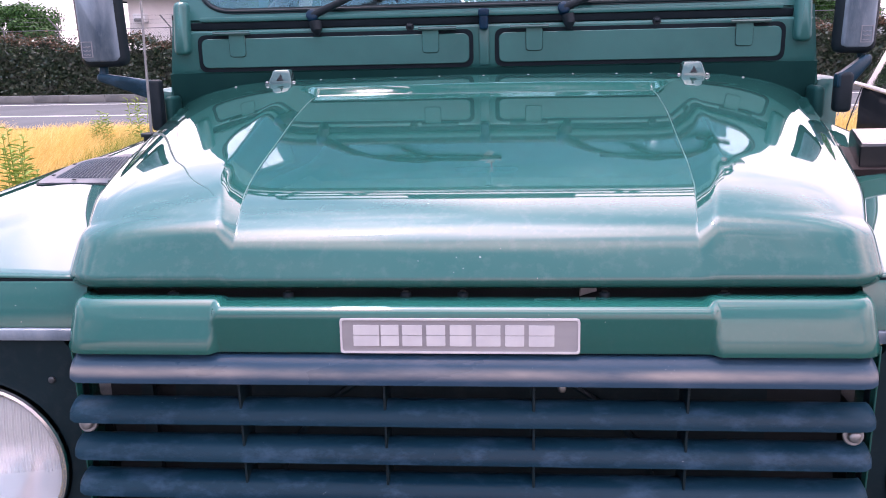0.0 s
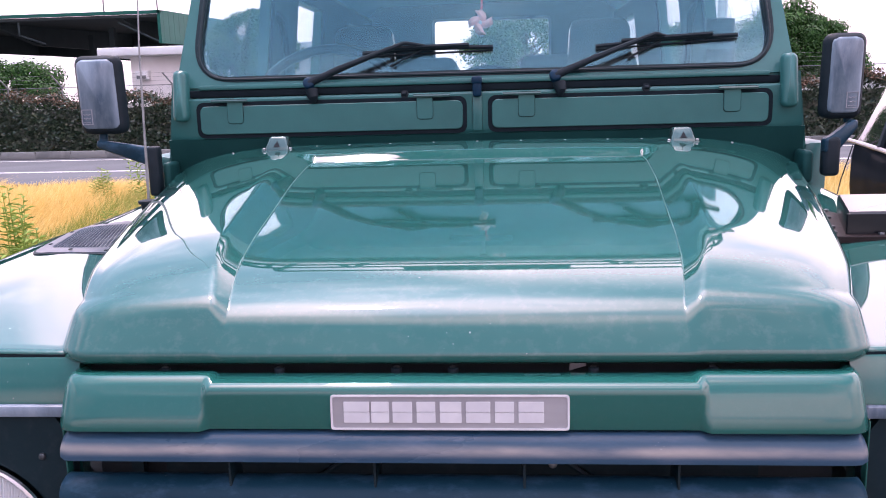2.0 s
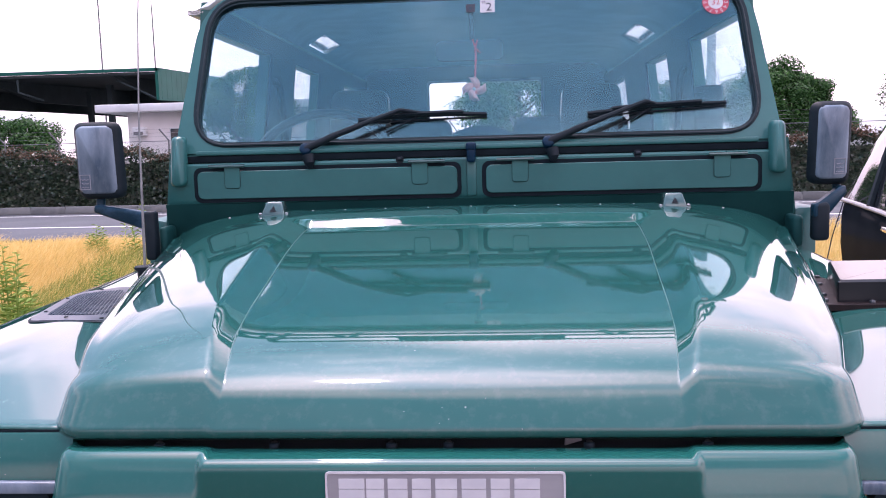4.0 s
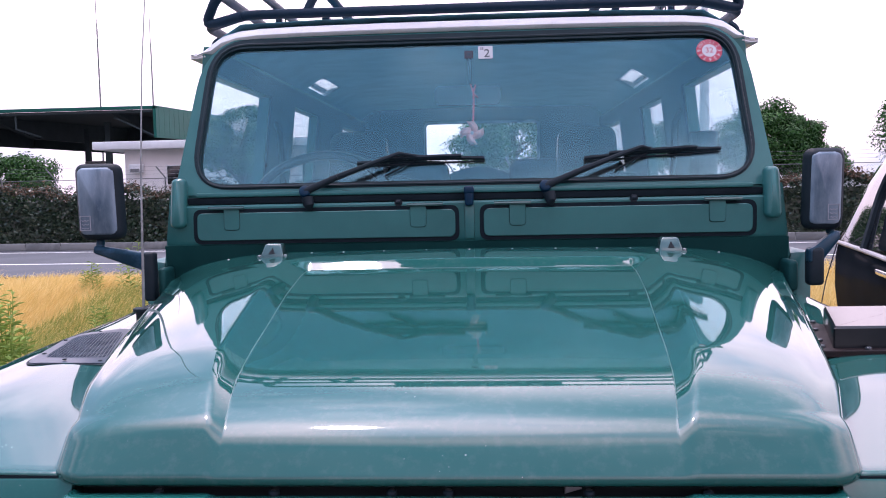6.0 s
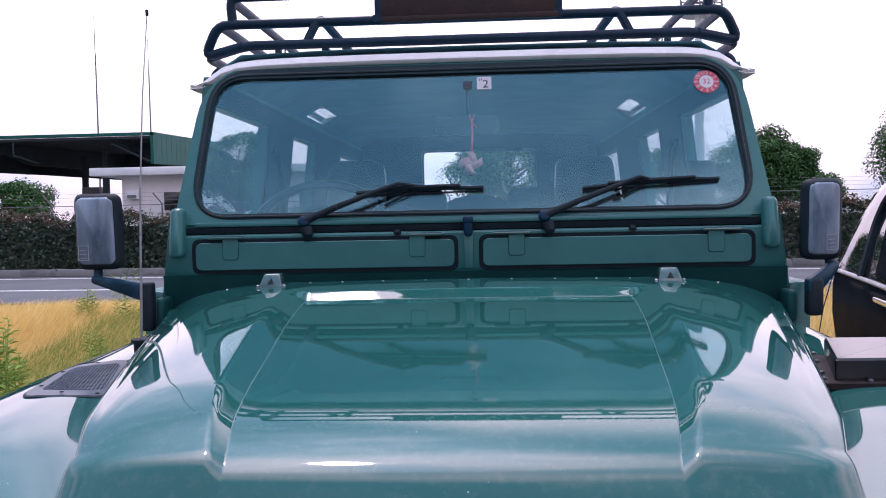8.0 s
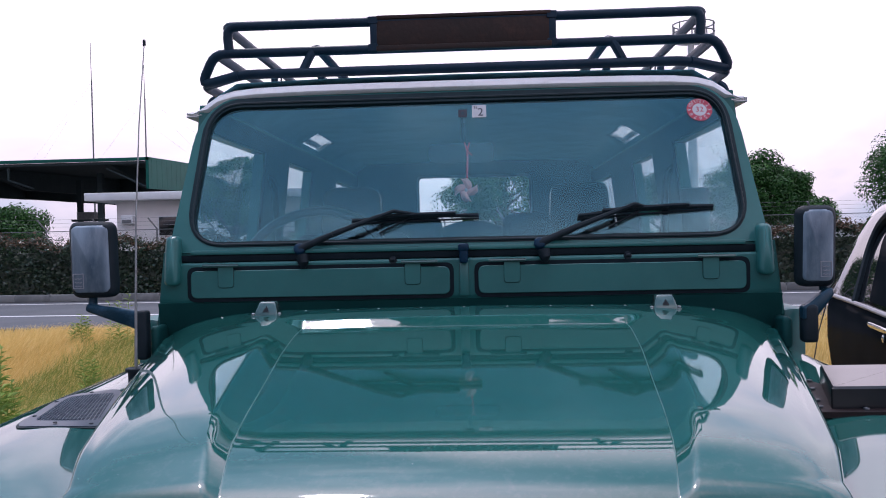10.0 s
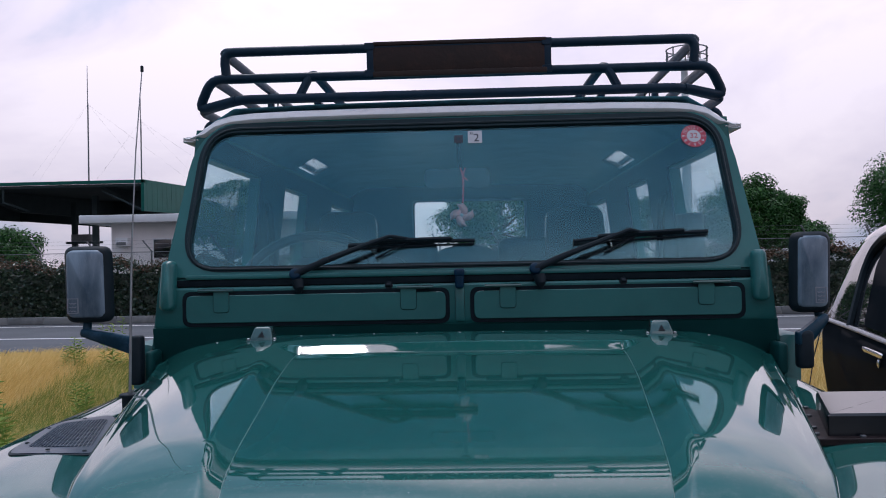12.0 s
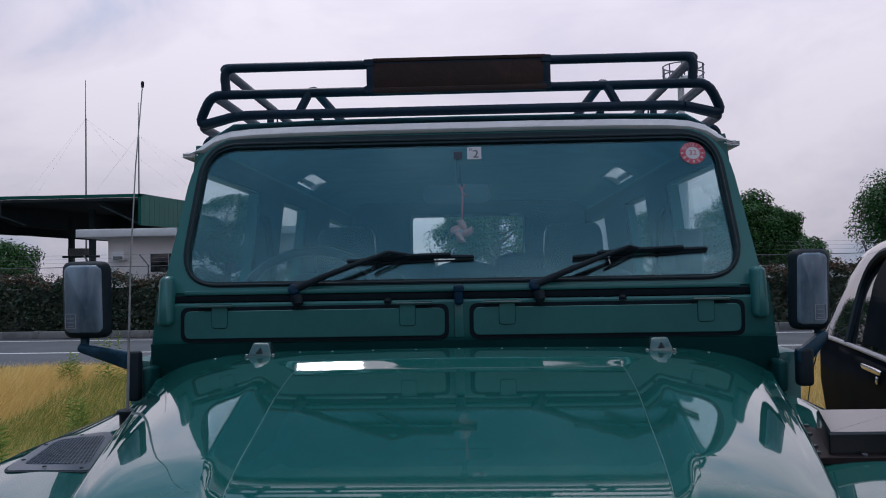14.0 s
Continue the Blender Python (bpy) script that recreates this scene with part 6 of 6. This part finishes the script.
def hedge(x0, x1, h, seed, count, red=0.33):
    rng = np.random.default_rng(seed)
    x = rng.uniform(x0, x1, count)
    lump = 0.10 * np.sin(x * 2.3) + 0.07 * np.sin(x * 5.1 + 1) + 0.05 * np.sin(x * 11.7)
    side = rng.random(count)
    z = np.where(side < 0.68, rng.uniform(0.10, 1.0, count) ** 0.9 * (h + lump), h + lump + rng.normal(size=count) * 0.05)
    yo = np.where(side < 0.68, 0.10 * rng.normal(size=count) + 0.10 * np.sin(x * 3 + z * 5), rng.uniform(0, 0.9, count))
    c = np.stack([x, road_y(x, 20.85) + yo, z], 1)
    me = leaf_mesh("hedge", c, rng.uniform(0.06, 0.13, count), rng, 1.7)
    me.materials.append(M_HEDGE)
    hb = tagged(new("hedge", me), "clipped dark evergreen hedge along the kerb", "hedge", kind="stuff")
    b = B()
    k = 40
    grid(b, [[(lerp(x0, x1, i / k), road_y(lerp(x0, x1, i / k), 20.95 + dy), zz) for i in range(k + 1)] for dy, zz in ((0, 0.02), (0.05, h * 0.86), (0.75, h * 0.86), (0.8, 0.02))])
    core = part("hedge_core", b, M_HEDGE, None, smooth=0, kind="stuff")
    core.parent = hb
    # pale reddish shoots on top
    m = int(count * red)
    x = rng.uniform(x0, x1, m)
    z = h + 0.10 * np.sin(x * 2.3) + 0.07 * np.sin(x * 5.1 + 1) + 0.05 * np.sin(x * 11.7) + np.abs(rng.normal(size=m)) * 0.10 - 0.06
    c = np.stack([x, road_y(x, 20.85) + rng.uniform(-0.15, 0.6, m), z], 1)
    me = leaf_mesh("shoots", c, rng.uniform(0.05, 0.11, m), rng, 2.2)
    me.materials.append(M_NEWLEAF)
    stems = rng.uniform(x0, x1, int((x1 - x0) * 9))
    tops = rng.uniform(0.08, 0.55, len(stems)) ** 1.6
    pick = rng.integers(0, len(stems), len(stems) * 16)
    f = rng.random(len(pick))
    xs_ = stems[pick] + rng.normal(size=len(pick)) * 0.035
    c = np.stack([xs_, road_y(xs_, 21.1) + rng.normal(size=len(pick)) * 0.04, h + tops[pick] * f + 0.02], 1)
    sm = leaf_mesh("sprigs", c, rng.uniform(0.03, 0.07, len(pick)), rng, 2.0)
    sm.materials.append(M_HEDGE)
    sp = tagged(new("sprigs", sm), "thin loose sprigs", kind="stuff")
    sp.parent = hb
    so = tagged(new("shoots", me), "reddish new shoots", kind="stuff")
    so.parent = hb


hedge(-26.0, -2.6, 1.52, 11, 38000)
hedge(2.6, 20.0, 1.50, 12, 24000, 0.75)


def grass(name, mat, n, xr, yr, hmin, hmax, seed, label, lean=0.35, wind=0.25, near=1.0):
    """Standing blades, one mesh."""
    rng = np.random.default_rng(seed)
    y = yr[0] + (yr[1] - yr[0]) * rng.random(n) ** near
    x = xr[0] + (xr[1] - xr[0]) * rng.random(n)
    patch = 0.75 + 0.35 * np.sin(x * 1.3 + 0.6 * y) * np.sin(y * 0.9 - 0.5 * x)
    h = rng.uniform(hmin, hmax, n) * patch
    a = rng.uniform(0, 2 * np.pi, n)
    wd = rng.uniform(0.0010, 0.0024, n) * (1 + y / 6)
    b = np.stack([x, y, np.full(n, -0.03)], 1)
    s = np.stack([np.cos(a), np.sin(a), np.zeros(n)], 1)
    ln = rng.normal(size=(n, 3)) * lean
    ln[:, 0] += wind
    ln[:, 2] = 0
    m_ = b + np.array([0, 0, 1]) * (h * 0.55)[:, None] + ln * (h * 0.25)[:, None]
    t_ = b + np.array([0, 0, 1]) * h[:, None] + ln * (h * 0.85)[:, None]
    v = np.stack([b - s * wd[:, None], b + s * wd[:, None], m_ + s * wd[:, None] * 0.9, m_ - s * wd[:, None] * 0.9, t_], 1).reshape(-1, 3)
    k = np.arange(n)[:, None] * 5
    q = (k + np.array([[0, 1, 2, 3]])).tolist()
    tr = (k + np.array([[3, 2, 4]])).tolist()
    me = bpy.data.meshes.new(name)
    me.from_pydata(v.tolist(), [], q + tr)
    me.materials.append(mat)
    return tagged(new(name, me), label, "grass", kind="stuff")


grass("dry_grass", M_DRYGRASS, 250000, (-10.5, -1.15), (1.4, 11.3), 0.28, 0.52, 21, "tall golden dry grass beside the car", near=0.8, wind=0.55)
grass("dry_grass", M_DRYGRASS, 26000, (-7.0, 6.0), (-5.0, 1.5), 0.04, 0.14, 27, "short trodden dry grass in front of the cars", near=0.6)
grass("dry_grass", M_DRYGRASS, 16000, (-11.5, -1.15), (11.0, 13.5), 0.06, 0.20, 25, "short dry verge grass beside the road")
grass("dry_grass", M_DRYGRASS, 45000, (1.0, 7.5), (2.2, 11.8), 0.22, 0.45, 22, "tall golden dry grass behind the parked cars", near=0.9)
grass("dry_grass", M_DRYGRASS, 20000, (-6.0, 6.0), (5.0, 11.8), 0.25, 0.45, 24, "dry grass behind the parked cars")
grass("green_grass", M_GREENGRASS, 60000, (-4.6, -1.1), (1.6, 7.5), 0.28, 0.46, 23, "green grass among the dry stalks", near=0.9, wind=0.4)
grass("green_grass", M_GREENGRASS, 22000, (-4.6, -3.0), (5.0, 9.8), 0.30, 0.56, 26, "clump of green grass by the wing", wind=0.4)


def weed(x, y, h, seed):
    """Upright leafy weed."""
    rnd = random.Random(seed)
    t = thing("weed", (x, y, 0), "bright green leafy weed in the dry grass", "plant", group="weeds")
    bm = B()
    lf = B()
    for k in range(rnd.randint(3, 5)):
        bx, by = x + rnd.uniform(-0.10, 0.10), y + rnd.uniform(-0.08, 0.08)
        hh = h * rnd.uniform(0.75, 1.0)
        tx = rnd.uniform(-0.06, 0.06)
        tube(bm, [(bx, by, -0.02), (bx + tx * 0.4, by, hh * 0.5), (bx + tx, by, hh)], 0.0025, 5)
        for i in range(34):
            s = 0.22 + 0.78 * i / 33
            a = i * 2.4 + rnd.random()
            p = Vector((bx + tx * s, by, hh * s))
            L = 0.115 * (1.15 - 0.6 * s)
            d = Vector((math.cos(a), math.sin(a), 0.55))
            side = Vector((-math.sin(a), math.cos(a), 0)) * 0.012
            q = [lf.verts.new(c) for c in (p, p + d * L * 0.5 + side, p + d * L + Vector((0, 0, -0.02)), p + d * L * 0.5 - side)]
            lf.faces.new(q)
    part("stem", bm, M_WEED, t)
    part("leaves", lf, M_WEED, t, smooth=0)
    return t


for i, (x, y, h) in enumerate(((-2.92, 4.0, 1.03), (-3.02, 4.1, 0.95), (-2.80, 3.95, 0.86), (-2.25, 3.0, 0.90), (-2.36, 3.1, 0.80), (-4.76, 9.0, 0.66), (-4.92, 9.05, 0.56), (-4.38, 9.0, 0.90), (-4.15, 9.3, 0.60), (-3.55, 6.6, 0.46))):
    weed(x, y, h, 40 + i)

# ---------------------------------------------------------------- chain-link fence behind the hedge
M_GALV = surf("galvanised_steel", (0.20, 0.21, 0.22), (0.14, 0.15, 0.16), rough=0.6, scale=12, metal=0.3)
fence = thing("chain_link_fence", (0, 23.5, 0), "galvanised chain-link fence with cranked posts", "fence")
fy = lambda x: road_y(x, 23.2)
for i in range(33):
    x = -30.3 + 1.72 * i
    part("post", tube(B(), [(x, fy(x), 0), (x, fy(x), 1.95), (x - 0.22, fy(x) - 0.12, 2.28)], 0.024, 7), M_GALV, fence)
for z in (1.93,):
    part("rail", tube(B(), [(-30, fy(-30), z), (27, fy(27), z)], 0.012, 6), M_GALV, fence)
for k in range(3):
    d = (k + 1) / 3
    part("barbed_wire", tube(B(), [(-30 - 0.22 * d, fy(-30) - 0.12 * d, 1.95 + 0.33 * d), (27 - 0.22 * d, fy(27) - 0.12 * d, 1.95 + 0.33 * d)], 0.0025, 4), M_GALV, fence)
vs, fs = [], []
for sgn in (1, -1):
    for i in range(700):
        x = -30 + 0.08 * i
        x1 = x + sgn * 1.9
        a, b_, c, d = (x, fy(x), 0.05), (x1, fy(x1), 1.93), (x1 + 0.004, fy(x1), 1.93), (x + 0.004, fy(x), 0.05)
        k = len(vs)
        vs += [a, b_, c, d]
        fs.append((k, k + 1, k + 2, k + 3))
me = bpy.data.meshes.new("wire_mesh")
me.from_pydata([(x, y - 23.5, z) for x, y, z in vs], [], fs)
me.materials.append(M_GALV)
wm = new("wire_mesh", me)
wm.parent = fence

# ---------------------------------------------------------------- small white building
M_WALL = surf("off_white_plaster", (0.88, 0.85, 0.85), (0.82, 0.79, 0.79), rough=0.85, scale=1.2, bump=0.15, bscale=30)
M_SLAB = surf("pale_roof_edge", (0.84, 0.85, 0.87), (0.76, 0.77, 0.79), rough=0.6, scale=2)
hut = thing("office_building", (-12.0, 38.5, 0), "small flat-roofed off-white building", "building")
bm = box(B(), -16.45, -6.0, 36.0, 41.0, 0, 3.45, 0.02)
part("wall", bm, M_WALL, hut, smooth=0)
part("roof_slab", box(B(), -17.55, -5.0, 35.2, 41.5, 3.45, 3.80, 0.03), M_SLAB, hut)
for x0 in (-14.55, -11.0, -8.4):
    w_ = part("window", box(B(), x0, x0 + 1.75, 35.96, 36.02, 1.82, 2.76, 0.01), M_SLAB, hut, smooth=0)
    for k in range(2):
        part("pane", box(B(), x0 + 0.06 + 0.84 * k, x0 + 0.06 + 0.80 + 0.84 * k, 35.93, 35.96, 1.88, 2.70, 0.005), M_DARKGLASS, w_)
ac = part("air_outlet", box(B(), -16.10, -15.55, 35.6, 36.0, 2.42, 2.80, 0.03), M_SLAB, hut, "white air outlet hood on the wall")
part("louvre", box(B(), -16.04, -15.62, 35.58, 35.61, 2.46, 2.60, 0.01), M_GALV, ac)
box2 = thing("far_building", (2.0, 60, 0), "long pale building with a striped wall", "building")
part("wall", box(B(), -16, -6.2, 58, 64, 0, 5.2, 0.05), M_WALL, box2, smooth=0)
for k in range(8):
    part("cladding_strip", box(B(), -16, -6.2, 57.96, 58.0, 0.5 + 0.55 * k, 0.56 + 0.55 * k), M_SLAB, box2, smooth=0)
low = thing("low_white_wall", (16, 40, 0), "long low pale wall behind the fence", "wall")
part("wall", box(B(), 6.0, 34.0, 40.0, 40.4, 0, 1.75, 0.02), M_SLAB, low, smooth=0)

# ---------------------------------------------------------------- green canopy
M_GREENSHEET = surf("green_steel_sheet", (0.002, 0.090, 0.070), (0.003, 0.104, 0.082), rough=0.55, spec=0.25, scale=2.0, bump=0.05)
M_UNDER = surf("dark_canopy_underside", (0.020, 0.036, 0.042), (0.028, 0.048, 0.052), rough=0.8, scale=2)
can = thing("canopy_shelter", (-22, 40, 0), "large green steel canopy on dark posts", "shelter")
# sheet roof: fascia tall on the end, thin along the front
CX0, CX1, CY0, CY1 = -40.0, -13.3, 32.0, 46.0
part("front_fascia", box(B(), CX0, CX1, CY0, CY0 + 0.15, 4.86, 4.99, 0.01), M_GREENSHEET, can, smooth=0)
bm = B()
prism(bm, [(CY0, 4.99), (CY1, 5.45), (CY1, 4.15), (CY0, 3.72)], lambda u, v, w: Vector((CX1 - w, u, v)), 0.12)
endf = part("end_fascia", bm, M_GREENSHEET, can, smooth=0)
for k in range(26):
    y = CY0 + 0.3 + (CY1 - CY0 - 0.5) * k / 25
    t = (y - CY0) / (CY1 - CY0)
    part("sheet_rib", box(B(), CX1, CX1 + 0.005, y, y + 0.06, lerp(3.76, 4.2, t), lerp(4.95, 5.4, t)), M_GREENSHEET, endf, smooth=0)
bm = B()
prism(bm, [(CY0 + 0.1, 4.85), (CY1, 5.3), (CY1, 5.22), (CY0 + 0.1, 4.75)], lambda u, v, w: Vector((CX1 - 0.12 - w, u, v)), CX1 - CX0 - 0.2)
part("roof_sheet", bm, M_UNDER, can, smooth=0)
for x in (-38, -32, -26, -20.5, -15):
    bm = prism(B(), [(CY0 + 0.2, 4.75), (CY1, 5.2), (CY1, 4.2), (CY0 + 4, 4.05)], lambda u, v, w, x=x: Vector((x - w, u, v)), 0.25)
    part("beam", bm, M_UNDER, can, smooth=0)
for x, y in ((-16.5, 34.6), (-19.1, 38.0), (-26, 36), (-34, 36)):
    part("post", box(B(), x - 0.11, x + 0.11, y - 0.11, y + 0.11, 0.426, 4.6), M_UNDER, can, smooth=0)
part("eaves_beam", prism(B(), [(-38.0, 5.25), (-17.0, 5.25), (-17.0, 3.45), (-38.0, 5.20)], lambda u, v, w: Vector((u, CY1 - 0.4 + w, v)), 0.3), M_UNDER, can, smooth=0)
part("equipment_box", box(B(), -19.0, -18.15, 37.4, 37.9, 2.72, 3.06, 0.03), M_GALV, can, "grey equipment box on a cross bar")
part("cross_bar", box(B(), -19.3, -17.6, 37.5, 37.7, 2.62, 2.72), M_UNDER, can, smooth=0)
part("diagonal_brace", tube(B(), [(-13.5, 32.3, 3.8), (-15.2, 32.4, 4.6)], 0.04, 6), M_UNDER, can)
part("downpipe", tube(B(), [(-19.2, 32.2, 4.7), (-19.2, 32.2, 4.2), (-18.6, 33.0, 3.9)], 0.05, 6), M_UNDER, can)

# the shelter is a big one and stands well behind the small building
can.location, can.scale = (-30.82, 56.35, -0.596), (1.4, 1.4, 1.4)


# radio masts with guys
def mast(x, y, z0, z1, seed):
    t = thing("radio_mast", (x, y, 0), "slender guyed radio mast", "mast", group="radio masts")
    part("pole", tube(B(), [(x, y, 0), (x, y, lerp(z0, z1, 0.66)), (x - 0.02, y, lerp(z0, z1, 0.68)), (x - 0.02, y, z1)], 0.05, 7, radii=[0.08, 0.06, 0.04, 0.025]), M_GALV, t)
    for a in (0.4, 2.5, 4.6, 5.6):
        zt_ = lerp(z0, z1, 0.66)
        part("guy_wire", tube(B(), [(x, y, zt_), (x + 10.0 * math.cos(a), y + 8 * math.sin(a), z0 - 1.0)], 0.0035, 4), M_GALV, t)
    return t


mast(-33.9, 70.7, 9.2, 19.2, 1)
mast(-30.1, 72.9, 8.75, 17.6, 2)

# far lighting tower with a round platform
tow = thing("far_tower", (15.5, 60.0, 0), "distant white tower with a railed platform", "tower")
part("column", tube(B(), [(15.2, 60, 0), (15.2, 60, 15.6)], 0.30, 14, radii=[0.42, 0.22]), M_SLAB, tow)
part("platform", disc(B(), (15.4, 60, 15.2), (0, 0, 1), 1.45, 0.18, 20), M_SLAB, tow)
bm = B()
for z in (15.8, 16.4):
    tube(bm, [(15.4 + 1.45 * math.cos(2 * math.pi * i / 20), 60 + 1.45 * math.sin(2 * math.pi * i / 20), z) for i in range(20)], 0.05, 5, True)
part("handrail", bm, M_GALV, tow)
for i in range(10):
    a = 2 * math.pi * i / 10
    part("rail_post", tube(B(), [(15.4 + 1.45 * math.cos(a), 60 + 1.45 * math.sin(a), 15.3), (15.4 + 1.45 * math.cos(a), 60 + 1.45 * math.sin(a), 16.45)], 0.05, 5), M_GALV, tow)
